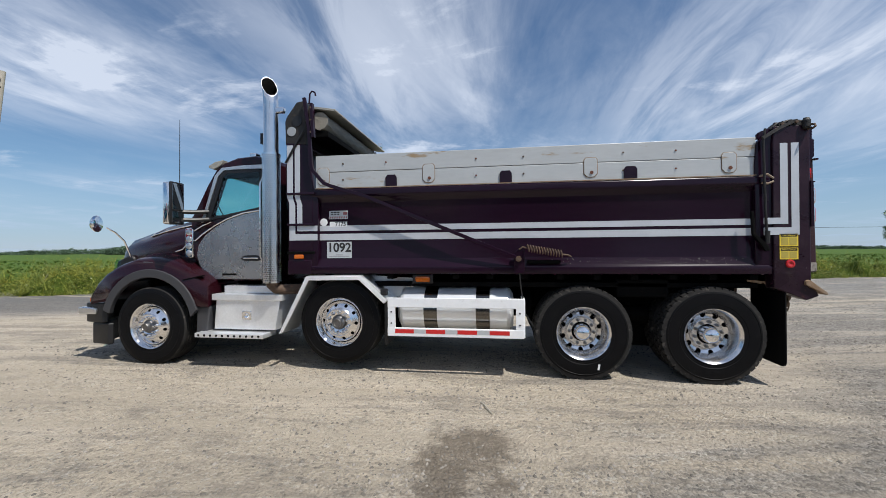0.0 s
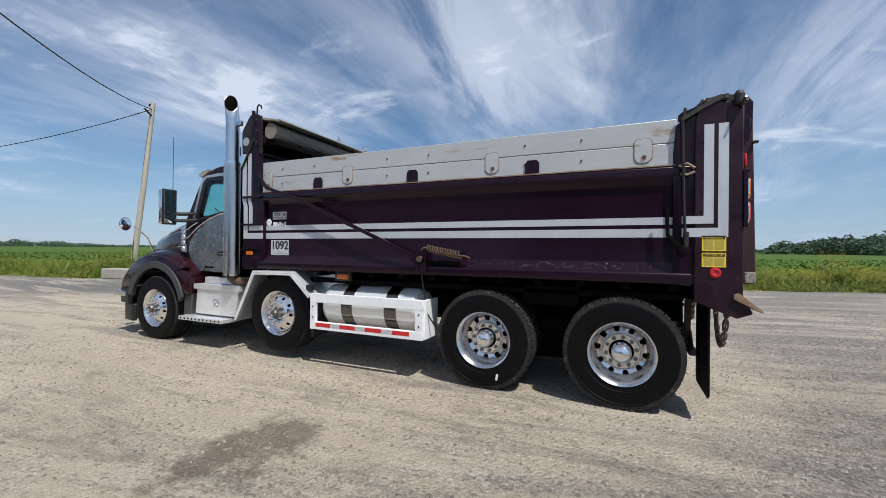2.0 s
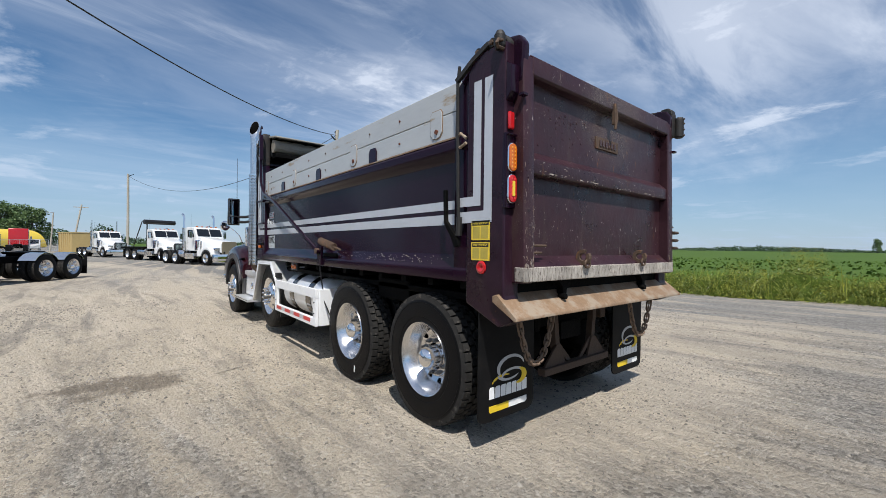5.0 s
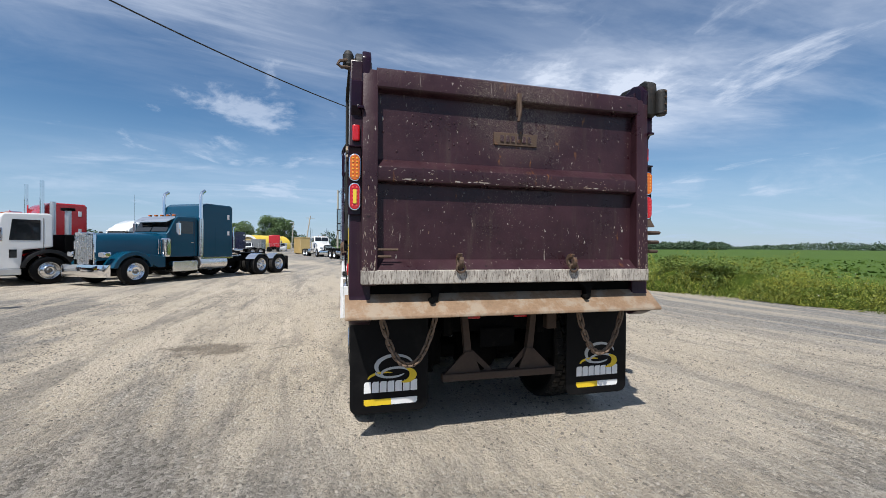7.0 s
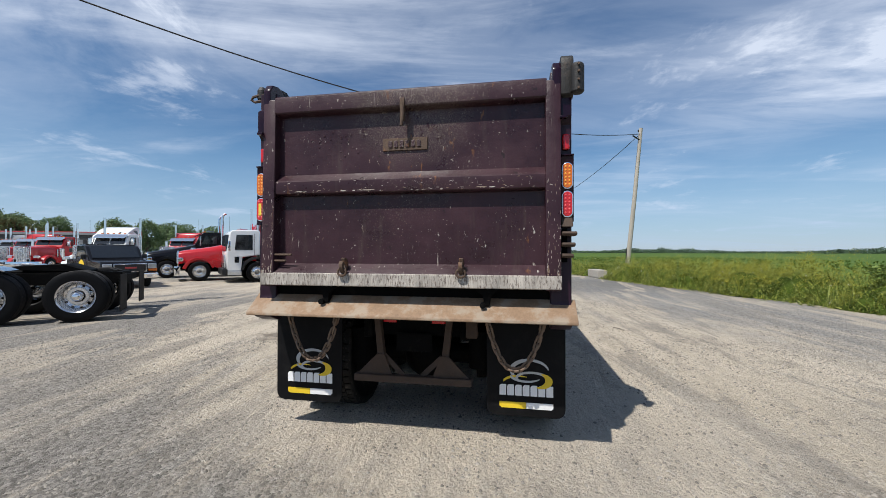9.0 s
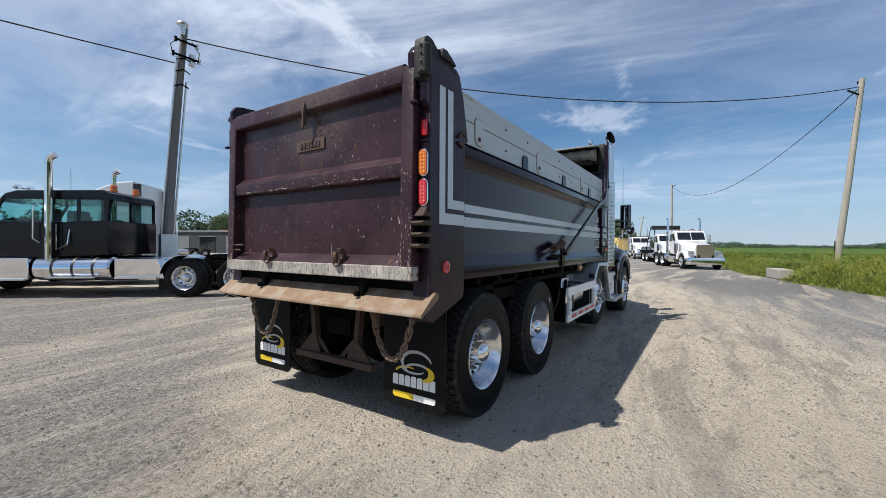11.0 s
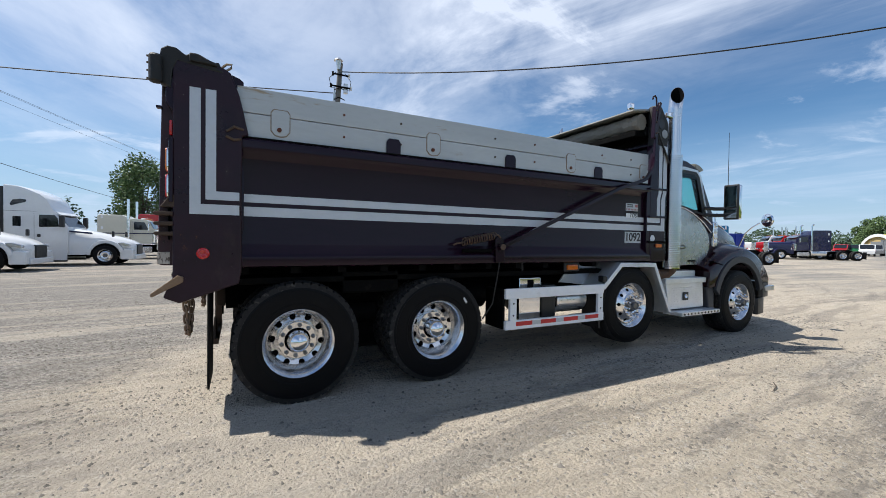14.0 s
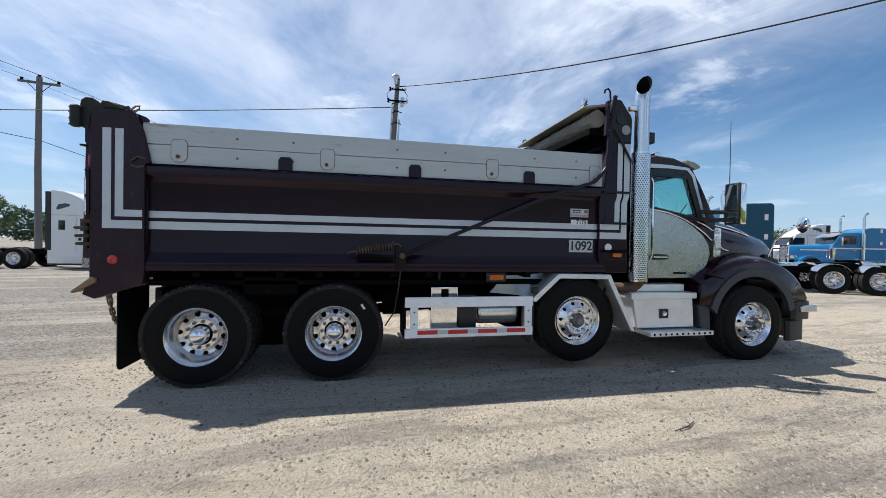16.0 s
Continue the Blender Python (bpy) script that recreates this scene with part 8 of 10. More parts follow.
p4, t4 = pole("dark wooden utility pole with a crossarm", (18.8, -25.0, 0), (18.8, -25.0, 12.0), 0.20, 0.15, 3)
part("crossarm", box(bmesh.new(), t4.x - 1.05, t4.x + 1.05, t4.y - 0.06, t4.y + 0.06, t4.z - 0.45, t4.z - 0.30, 0.01, Euler((0, 0, radians(12))).to_matrix()), GREYWOOD, p4)
for k in (-0.95, 0.0, 0.85):
    part("insulator", lathe_at("z", t4 + Vector((k, 0.2 * k, -0.22 if k else 0.05)), [(-0.1, 0.03), (-0.05, 0.10), (0.0, 0.06), (0.05, 0.11), (0.1, 0.03)]), DARK, p4)
for s in (-1, 1):
    part("arm_brace", tube(bmesh.new(), [t4 + Vector((0.6 * s, 0.1 * s, -0.42)), t4 + Vector((0, 0, -1.1))], 0.02, 6), DARK, p4)
p5, t5 = pole("far leaning utility pole", (-92, -9.7, 0), (-92.2, -8.4, 8.2), 0.16, 0.12, 2)
part("crossarm", box(bmesh.new(), -0.06, 0.06, -1.0, 1.0, 7.65, 7.77), WOOD, p5, loc=pose(-0.2, 1.2, 0))
p8, t8 = pole("slim far lamp pole", (-87, -11.9, 0), (-87, -11.5, 6.3), 0.11, 0.08, 2)
part("lamp_head", box(bmesh.new(), -0.1, 0.1, -0.75, 0.05, 6.22, 6.36, 0.03), ALU_DULL, p8, loc=pose(0, 0.4, 0))
p6, t6 = pole("far wooden utility pole beyond the field", (54, 76, 0), (54, 76, 9.6), 0.16, 0.11, 5)
pole("far wooden utility pole before the grove", (93, 156, 0), (93, 156, 9.6), 0.2, 0.15, 5)
pole("far wooden utility pole before the grove", (98, 178, 0), (98, 178, 8.2), 0.2, 0.15, 5)


def wire(a, b, sag, r, label):
    w = thing("overhead_wire", label, "overhead wire", "overhead wires")
    a, b = Vector(a), Vector(b)
    pts = [a.lerp(b, k / 28) - Vector((0, 0, sag * (1 - (2 * k / 28 - 1) ** 2))) for k in range(29)]
    part("cable", tube(bmesh.new(), pts, r, 6), CABLE, w)


lamp_top = Vector((-3.29, -12.15, 8.65))
pole1_top = Vector((-26.12, 9.60, 9.95))
wire(lamp_top, pole1_top, 1.42, 0.022, "thick black overhead service cable")
wire(pole1_top, (-78, -2.2, 12.2), 3.3, 0.022, "black overhead cable sagging between poles")
wire((-3.25, -12.2, 7.75), (60, -22, 8.6), 1.2, 0.02, "black overhead cable to the lamp pole")
q4 = Vector((18.8, -25.0, 12.0))
for dx, dz in ((-0.95, -0.15), (0.0, 0.15), (0.85, -0.15)):
    wire(q4 + Vector((dx, 0.2 * dx, dz)), (-15 + dx, -140, 12.0 + dz), 1.0, 0.010, "thin overhead power line")
    wire(q4 + Vector((dx, 0.2 * dx, dz)), (30 + dx, 20, 13.0 + dz), 0.8, 0.010, "thin overhead power line")
wire(q4 + Vector((0, 0, -4.1)), (9.0, -77, 5.6), 0.6, 0.02, "black overhead telephone line")
wire(q4 + Vector((0, 0, -4.1)), (30, 20, 8.6), 0.7, 0.02, "black overhead telephone line")
p7, t7 = pole("wooden utility pole at the corner of the lot", (30, 20, 0), (30, 20, 13.2), 0.19, 0.14, 3)
part("crossarm", box(bmesh.new(), t7.x - 1.05, t7.x + 1.05, t7.y - 0.06, t7.y + 0.06, t7.z - 0.45, t7.z - 0.30, 0.01), GREYWOOD, p7)
wire((54, 76, 5.4), (92, 60, 5.4), 0.3, 0.03, "black overhead line beyond the field")


# ---- other trucks on the lot ----
def paint(name, col, rough=0.25):
    return mat(name, col, rough, 0, 0.06, 0.8, coat=0.5, rvar=0.06)


P_TEAL, P_WHITE, P_RED = mat("teal_paint", (0.002, 0.052, 0.100), 0.25, 0, 0.06, 0.8, coat=0.2, spec=0.35, rvar=0.06), paint("white_paint", (0.72, 0.73, 0.73)), paint("red_paint", (0.42, 0.010, 0.014))
P_BLACK, P_CREAM, P_BLUE = mat("black_paint", (0.006, 0.006, 0.0075), 0.14, 0, 0.1, 0.8, spec=0.28, rvar=0.05), paint("cream_paint", (0.62, 0.60, 0.50)), paint("bright_blue_paint", (0.008, 0.15, 0.34))
P_PURPLE, P_NAVY, P_GREY = paint("purple_paint", (0.05, 0.015, 0.14)), paint("navy_paint", (0.010, 0.010, 0.045)), paint("grey_paint", (0.20, 0.21, 0.22))
KHAKI = mat("khaki_bug_screen", (0.16, 0.14, 0.095), 0.7, 0, 0.2, 9)
P_GREEN = paint("green_paint", (0.01, 0.16, 0.05))
P_TAN = mat("tan_container_paint", (0.45, 0.33, 0.14), 0.6, 0, 0.15, 0.6)
P_DUMP = mat("blue_container_paint", (0.006, 0.03, 0.32), 0.5, 0, 0.15, 0.6)
WIN = mat("dark_window", (0.012, 0.014, 0.016), 0.05, 0, 0.05, 1, rvar=0.02, spec=0.8)
HEADLAMP = mat("headlamp_glass", (0.55, 0.57, 0.60), 0.08, 0.6, 0.1, 8)


def sides():
    return (-1, 1)


def tandem(t, x, chrome_fender=False, tyre=None):
    for dx in (-0.66, 0.66):
        for s in sides():
            wheel(t, x + dx, s * 1.23, 0.52, s, False, TYRE_FAR, detail=False, turn=7 * dx)
            part("inner_tyre", TYRE_HID, None, t, loc=side_pose(x + dx, s * 0.92, 0.52, s, 5))
            if chrome_fender:
                a = arch(x + dx, 0.52, 0.60, 150, 30, 10) + arch(x + dx, 0.52, 0.585, 30, 150, 10)
                part("wheel_fender", prism(bmesh.new(), a, s * 0.66, s * 1.26, "y"), ALU, t, "polished half fender")
    for s in sides():
        part("mudflap", box(bmesh.new(), x + 1.36, x + 1.375, s * 0.66, s * 1.25, 0.18, 0.95, 0.003), FLAP, t)


def chassis(t, x0, x1):
    for s in sides():
        part("frame_rail", box(bmesh.new(), x0, x1, s * 0.38, s * 0.46, 0.72, 0.98, 0.008), DARK, t)
    part("cross_frame", box(bmesh.new(), x1 - 0.12, x1, -0.42, 0.42, 0.70, 0.98, 0.008), DARK, t)
    part("axle", cyl(bmesh.new(), (0, -1.0, 0.5), (0, 1.0, 0.5), 0.07, seg=10), DARK, t)
    part("underbody", box(bmesh.new(), -0.6, x1 - 2.8, -0.36, 0.36, 0.45, 0.75, 0.03), DARK, t)


def fifth_wheel(t, x):
    part("coupling_plate", prism(bmesh.new(), [(x - 0.55, 1.12), (x + 0.25, 1.16), (x + 0.62, 1.02), (x + 0.62, 0.98), (x - 0.5, 1.04)], -0.45, 0.45, "y", 0.01), DARK, t, "greasy black fifth-wheel plate")
    part("coupling_base", box(bmesh.new(), x - 0.4, x + 0.4, -0.40, 0.40, 0.96, 1.06), DARK, t)


def conventional(name, label, m, color, wb=6.4, sleeper=1.7, sleeper_h=3.25, hood=1.0, stacks=2, stack_h=3.95, straight=True, visor=True, fender_color=None, roof=None, accent=None, tank=True, tandem_fender=False, grille=CHROME, setback=1.05, bed=None, slope=0.0, bars=9, group="trucks on the lot"):
    """A long-nosed tractor: nose towards -x, front axle over the origin."""
    t = thing(name, label, "truck", group, m)
    fender_color = fender_color or color
    chassis(t, -setback, wb + 1.25)
    for s in sides():
        wheel(t, 0, s * 1.22, 0.52, s, True, TYRE_FAR, detail=False, turn=6)
    tandem(t, wb, tandem_fender)
    hx = 1.30 * hood
    xf = -setback + 0.12
    bm = bmesh.new()
    loft(bm, [hood_section(hx + 0.1, 0.80, 2.03, 1.0, 0.13), hood_section(hx * 0.4, 0.72 + slope * 0.3, 2.0 - slope * 0.45, 0.98, 0.12 + slope * 0.2), hood_section(xf + 0.25, 0.62 + slope * 0.25, 1.95 - slope * 0.85, 0.95, 0.11 + slope * 0.1), hood_section(xf, 0.57 + slope * 0.2, 1.92 - slope, 0.92, 0.10)])
    hd = part("hood", bm, color, t, smooth=45)
    g = part("grille", prism(bmesh.new(), [(-0.55, 0.74), (0.55, 0.74), (0.55, 1.88 - slope), (0.48, 1.96 - slope), (-0.48, 1.96 - slope), (-0.55, 1.88 - slope)], xf - 0.07, xf + 0.02, "x", 0.02), grille, hd, "bright grille")
    for k in range(bars):
        part("grille_bar", box(bmesh.new(), xf - 0.085, xf - 0.065, -0.42 + k * 0.105 - 0.03, -0.42 + k * 0.105 + 0.03, 0.82, 1.86 - slope), STEEL, g)
    for s in sides():
        pts = arch(0, 0.50, 0.78, 168, 20, 12) + arch(0, 0.50, 0.62, 14, 166, 12)
        bm = bmesh.new()
        prism(bm, pts, s * 0.58, s * 1.20, "y", 0.02)
        part("fender", bm, fender_color, t, smooth=20)
        part("fender_skirt", prism(bmesh.new(), [(0.66, 0.78), (0.95, 0.62), (1.25, 0.62), (1.25, 1.05), (0.6, 1.15)], s * 0.60, s * 1.10, "y", 0.02), fender_color, t)
        hl = part("headlamp", box(bmesh.new(), xf - 0.02, xf + 0.22, s * 0.70 - 0.02, s * 0.70 + 0.34 * s, 1.05, 1.26, 0.05), CHROME, t)
        part("lens", box(bmesh.new(), xf - 0.03, xf - 0.015, s * 0.72, s * 0.98, 1.08, 1.23, 0.01), HEADLAMP, hl)
        part("air_cleaner", lathe_at("z", (hx + 0.05, s * 0.98, 0), [(1.05, 0.0005), (1.05, 0.16), (1.10, 0.19), (1.75, 0.19), (1.80, 0.15), (1.82, 0.0005)]), CHROME, t, "polished air cleaner")
        part("hood_lamp_strip", box(bmesh.new(), hx - 0.16, hx - 0.10, s * 0.80, s * 0.83, 1.15, 1.75, 0.01), CHROME, hd)
    bm = bmesh.new()
    prism(bm, [(-setback - 0.08, -0.95), (-setback + 0.0, -1.18), (-setback + 0.20, -1.20), (-setback + 0.18, -1.15), (-setback + 0.04, -0.9), (-setback + 0.04, 0.9), (-setback + 0.18, 1.15), (-setback + 0.20, 1.20), (-setback + 0.0, 1.18), (-setback - 0.08, 0.95)], 0.34, 0.80, "z", 0.015)
    part("bumper", bm, CHROME, t, "chrome front bumper")
    # cab
    cx = hx + 0.05
    prof = [(cx, 1.02), (cx, 1.98), (cx + 0.10, 2.08), (cx + 0.38, 2.62), (cx + 0.52, 2.74), (cx + 1.35, 2.78), (cx + 1.45, 2.70), (cx + 1.45, 1.02)]
    bm = bmesh.new()
    prism(bm, prof, -1.0, 1.0, "y", 0.04)
    cab = part("cab", bm, color, t, smooth=20)
    for s in sides():
        part("door_window", prism(bmesh.new(), [(cx + 0.38, 2.02), (cx + 1.22, 2.02), (cx + 1.22, 2.55), (cx + 0.62, 2.55)], s * 0.998, s * 1.008, "y"), WIN, cab, "dark door window")
        ws = bmesh.new()
        q = [(cx + 0.085, s * 0.03, 2.07), (cx + 0.10, s * 0.92, 2.07), (cx + 0.365, s * 0.88, 2.60), (cx + 0.355, s * 0.03, 2.60)]
        lo = [ws.verts.new((x - 0.012, y, z + 0.008)) for x, y, z in q]
        hi = [ws.verts.new((x - 0.03, y, z + 0.02)) for x, y, z in q]
        ws.faces.new(lo)
        ws.faces.new(hi[::-1])
        for i in range(4):
            ws.faces.new((lo[i], lo[(i + 1) % 4], hi[(i + 1) % 4], hi[i]))
        part("windscreen", ws, WIN, cab)
        part("door_seam", box(bmesh.new(), cx + 1.27, cx + 1.28, s * 1.0, s * 1.004, 1.08, 2.6), BLACK, cab)
        part("door_handle", box(bmesh.new(), cx + 1.10, cx + 1.22, s * 1.0, s * 1.03, 1.62, 1.66, 0.008), CHROME, cab)
        mi = part("door_mirror", box(bmesh.new(), cx + 0.28, cx + 0.36, s * 1.28 - 0.10, s * 1.28 + 0.10, 1.95, 2.45, 0.02), CHROME, cab, "chrome door mirror")
        part("mirror_bracket", tube(bmesh.new(), [(cx + 0.4, s * 1.0, 2.5), (cx + 0.33, s * 1.28, 2.5), (cx + 0.33, s * 1.28, 1.9), (cx + 0.4, s * 1.0, 1.9)], 0.014, 6), CHROME, mi)
        part("step_box", box(bmesh.new(), cx + 0.15, cx + 1.3, s * 0.75, s * 1.18, 0.42, 0.85, 0.02), ALU, t, "bright aluminium step box")
        if tank:
            bm = bmesh.new()
            lathe(bm, [(cx + 1.45, 0.0005), (cx + 1.45, 0.28), (cx + 1.50, 0.31), (cx + 2.85, 0.31), (cx + 2.90, 0.28), (cx + 2.90, 0.0005)], 28, "x", (0, s * 0.90, 0.74))
            part("fuel_tank", bm, STEEL, t, "polished fuel tank")
        if stacks:
            x = cx + 1.50
            st = part("exhaust_pipe", tube(bmesh.new(), [(x, s * 1.12, 1.0), (x, s * 1.12, stack_h - 0.25)] + ([(x, s * 1.12, stack_h)] if straight else [(x + 0.05, s * 1.12, stack_h - 0.08), (x + 0.20, s * 1.12, stack_h + 0.02)]), 0.075, 14), CHROME, t, "chrome exhaust pipe")
            part("heat_shield", cyl(bmesh.new(), (x, s * 1.12, 1.05), (x, s * 1.12, 2.7), 0.105, seg=16), ALU, st)
    if visor:
        part("sun_visor", prism(bmesh.new(), [(cx + 0.42, 2.74), (cx + 0.02, 2.50), (cx + 0.02, 2.47), (cx + 0.40, 2.66)], -0.95, 0.95, "y", 0.004), CHROME if visor is True else visor, cab)
    for y in (-0.7, -0.35, 0, 0.35, 0.7):
        part("roof_marker", box(bmesh.new(), cx + 0.50, cx + 0.62, y - 0.05, y + 0.05, 2.76, 2.83, 0.015), AMBER, cab)
    part("roof_horn", lathe_at("x", (cx + 0.9, -0.3, 2.86), [(-0.2, 0.06), (-0.16, 0.035), (0.15, 0.02), (0.2, 0.0005)]), CHROME, cab)
    part("antenna", tube(bmesh.new(), [(cx + 0.3, 1.28, 2.4), (cx + 0.3, 1.28, 3.7)], 0.006, 5), BLACK, cab)
    bx = cx + 1.48
    if sleeper:
        bm = bmesh.new()
        prof = [(bx, 0.98), (bx, 2.80), (bx + 0.12, sleeper_h - 0.12), (bx + 0.32, sleeper_h), (bx + sleeper - 0.08, sleeper_h), (bx + sleeper, sleeper_h - 0.1), (bx + sleeper, 0.98)]
        prism(bm, prof, -1.14, 1.14, "y", 0.05)
        sl = part("sleeper", bm, color, t, "sleeper compartment", smooth=20)
        for s in sides():
            part("vent_panel", box(bmesh.new(), bx + sleeper - 0.32, bx + sleeper - 0.20, s * 1.14, s * 1.148, 2.75, 2.98, 0.004), WHITE, sl)
            part("vent_panel", box(bmesh.new(), bx + sleeper - 0.32, bx + sleeper - 0.20, s * 1.14, s * 1.148, 2.0, 2.2, 0.004), WHITE, sl)
            part("luggage_door", box(bmesh.new(), bx + 0.75, bx + sleeper - 0.1, s * 1.14, s * 1.146, 1.1, 2.3, 0.004), color, sl)
            part("side_trim", box(bmesh.new(), bx, bx + sleeper, s * 1.13, s * 1.155, 0.90, 0.98, 0.01), CHROME, sl)
        bx += sleeper
    if accent is not None:
        for s in sides():
            part("accent_stripe", box(bmesh.new(), cx + 0.05, bx, s * (1.15 if sleeper else 1.01) - 0.0 * s, s * (1.153 if sleeper else 1.014), 1.72, 1.79), accent, t)
            part("accent_stripe", box(bmesh.new(), xf + 0.5, hx, s * 0.80, s * 0.812, 1.60, 1.67), accent, t)
    if bed is None:
        fifth_wheel(t, wb)
        part("deck_plate", box(bmesh.new(), bx + 0.1, bx + 1.0, -0.5, 0.5, 0.98, 1.02), ALU_DULL, t)
    return t, bx


def aero(name, label, m, color, wb=6.2, roof_h=3.75, group="trucks on the lot"):
    """A rounded highway tractor with a tall sleeper and side skirts."""
    t = thing(name, label, "truck", group, m)
    chassis(t, -1.1, wb + 1.25)
    for s in sides():
        wheel(t, 0, s * 1.22, 0.52, s, True, TYRE_FAR, detail=False, turn=8)
    tandem(t, wb)
    bm = bmesh.new()
    secs = []
    for x, w, zt, zb, cr in ((1.55, 1.06, 1.95, 0.55, 0.22), (0.9, 1.05, 1.82, 0.55, 0.24), (0.2, 1.02, 1.66, 0.9, 0.26), (-0.5, 0.98, 1.48, 0.55, 0.28), (-0.95, 0.88, 1.30, 0.45, 0.26), (-1.18, 0.70, 1.12, 0.42, 0.20)):
        secs.append(hood_section(x, w, zt, zb, cr))
    loft(bm, secs)
    hd = part("hood", bm, color, t, smooth=50)
    part("grille", box(bmesh.new(), -1.24, -1.10, -0.48, 0.48, 0.55, 1.12, 0.06), BLACK, hd)
    for s in sides():
        a = arch(0, 0.54, 0.80, 180, 0, 16) + arch(0, 0.54, 0.61, 0, 180, 16)
        part("wheel_arch", prism(bmesh.new(), a, s * 0.75, s * 1.15, "y", 0.04), color, hd, smooth=20)
        part("wheel_well", prism(bmesh.new(), arch(0, 0.54, 0.62, 180, 0, 14), s * 0.90, s * 1.175, "y"), DARK, hd)
        part("bumper_side", prism(bmesh.new(), [(-1.20, 0.30), (-0.62, 0.30), (-0.60, 0.60), (-0.80, 0.90), (-1.16, 0.85)], s * 0.7, s * 1.15, "y", 0.06), color, t, smooth=20)
        part("headlamp", prism(bmesh.new(), [(-1.05, 0.98), (-0.55, 1.10), (-0.50, 1.20), (-0.72, 1.22), (-1.05, 1.12)], s * 0.92, s * 1.12, "y", 0.03), HEADLAMP, t, "swept-back headlamp")
        part("hood_vent", prism(bmesh.new(), [(0.55, 1.62), (1.50, 1.72), (1.50, 1.80), (0.60, 1.72)], s * 1.0, s * 1.066, "y", 0.01), P_NAVY, hd)
        part("hood_mirror", box(bmesh.new(), -0.36, -0.26, s * 1.08 - 0.08, s * 1.08 + 0.08, 1.50, 1.80, 0.03), BLACK, hd)
    part("bumper", box(bmesh.new(), -1.28, -1.10, -0.95, 0.95, 0.30, 0.56, 0.05), color, t)
    prof = [(1.50, 0.55), (1.50, 1.93), (1.95, 2.58), (2.0, 2.72), (2.10, 2.85), (2.35, roof_h - 0.63), (2.6, roof_h - 0.41), (2.95, roof_h - 0.23), (3.4, roof_h - 0.05), (3.95, roof_h), (3.95, 0.55)]
    bm = bmesh.new()
    prism(bm, prof, -1.18, 1.18, "y", 0.06)
    cab = part("cab", bm, color, t, "cab with tall aerodynamic sleeper", smooth=20)
    ws = bmesh.new()
    q = [(1.56, -1.0, 1.97), (1.56, 1.0, 1.97), (1.94, 0.95, 2.55), (1.94, -0.95, 2.55)]
    lo = [ws.verts.new((x - 0.02, y, z + 0.012)) for x, y, z in q]
    hi = [ws.verts.new((x - 0.035, y, z + 0.02)) for x, y, z in q]
    ws.faces.new(lo)
    ws.faces.new(hi[::-1])
    for i in range(4):
        ws.faces.new((lo[i], lo[(i + 1) % 4], hi[(i + 1) % 4], hi[i]))
    part("windscreen", ws, WIN, cab)
    part("sun_visor", prism(bmesh.new(), [(1.80, 2.60), (2.02, 2.74), (2.05, 2.70), (1.97, 2.62), (1.84, 2.56)], -1.1, 1.1, "y", 0.01), color, cab)
    for s in sides():
        part("door_window", prism(bmesh.new(), [(1.86, 1.98), (2.62, 1.94), (2.62, 2.56), (2.02, 2.56), (1.90, 2.4)], s * 1.18, s * 1.188, "y", 0.002), WIN, cab, "dark door window")
        part("sleeper_window", prism(bmesh.new(), [(3.30, 1.98), (3.60, 1.98), (3.60, 2.46), (3.30, 2.46)], s * 1.18, s * 1.188, "y", 0.002), WIN, cab)
        part("roof_window", prism(bmesh.new(), [(3.10, 3.18), (3.66, 2.98), (3.70, 3.06), (3.60, 3.26), (3.30, 3.32), (3.10, 3.28)], s * 1.18, s * 1.188, "y", 0.002), WIN, cab)
        part("door_seam", box(bmesh.new(), 2.80, 2.812, s * 1.18, s * 1.185, 0.9, 2.65), GREYTRIM, cab)
        part("panel_seam", box(bmesh.new(), 2.7, 3.90, s * 1.18, s * 1.185, 2.72, 2.732), GREYTRIM, cab)
        part("door_handle", box(bmesh.new(), 2.56, 2.70, s * 1.18, s * 1.20, 1.45, 1.60, 0.01), BLACK, cab)
        mi = part("door_mirror", box(bmesh.new(), 1.55, 1.75, s * 1.42 - 0.12, s * 1.42 + 0.12, 1.95, 2.55, 0.05), BLACK, cab, "black door mirror")
        part("mirror_arm", tube(bmesh.new(), [(1.85, s * 1.15, 2.0), (1.68, s * 1.38, 2.1)], 0.03, 6), BLACK, mi)
        part("side_skirt", box(bmesh.new(), 1.55, 4.1, s * 1.10, s * 1.17, 0.28, 0.95, 0.02), color, t)
        part("skirt_edge", box(bmesh.new(), 1.55, 4.1, s * 1.09, s * 1.175, 0.20, 0.28), BLACK, t)
        part("side_extender", box(bmesh.new(), 3.95, 4.2, s * 1.10, s * 1.17, 0.95, roof_h - 0.1, 0.01), BLACK, cab, "black rubber gap fairing")
    return t


def heading(x, y, hx, hy, side=0):
    """Pose of a vehicle with nose along (hx, hy); side -1 or 1 when x, y is the foot of its left or right front wheel."""
    n = math.hypot(hx, hy)
    hx, hy = hx / n, hy / n
    lx, ly = -hy, hx
    return pose(x + side * lx * 1.1, y + side * ly * 1.1, 0, 0, 0, math.degrees(math.atan2(-hy, -hx)))


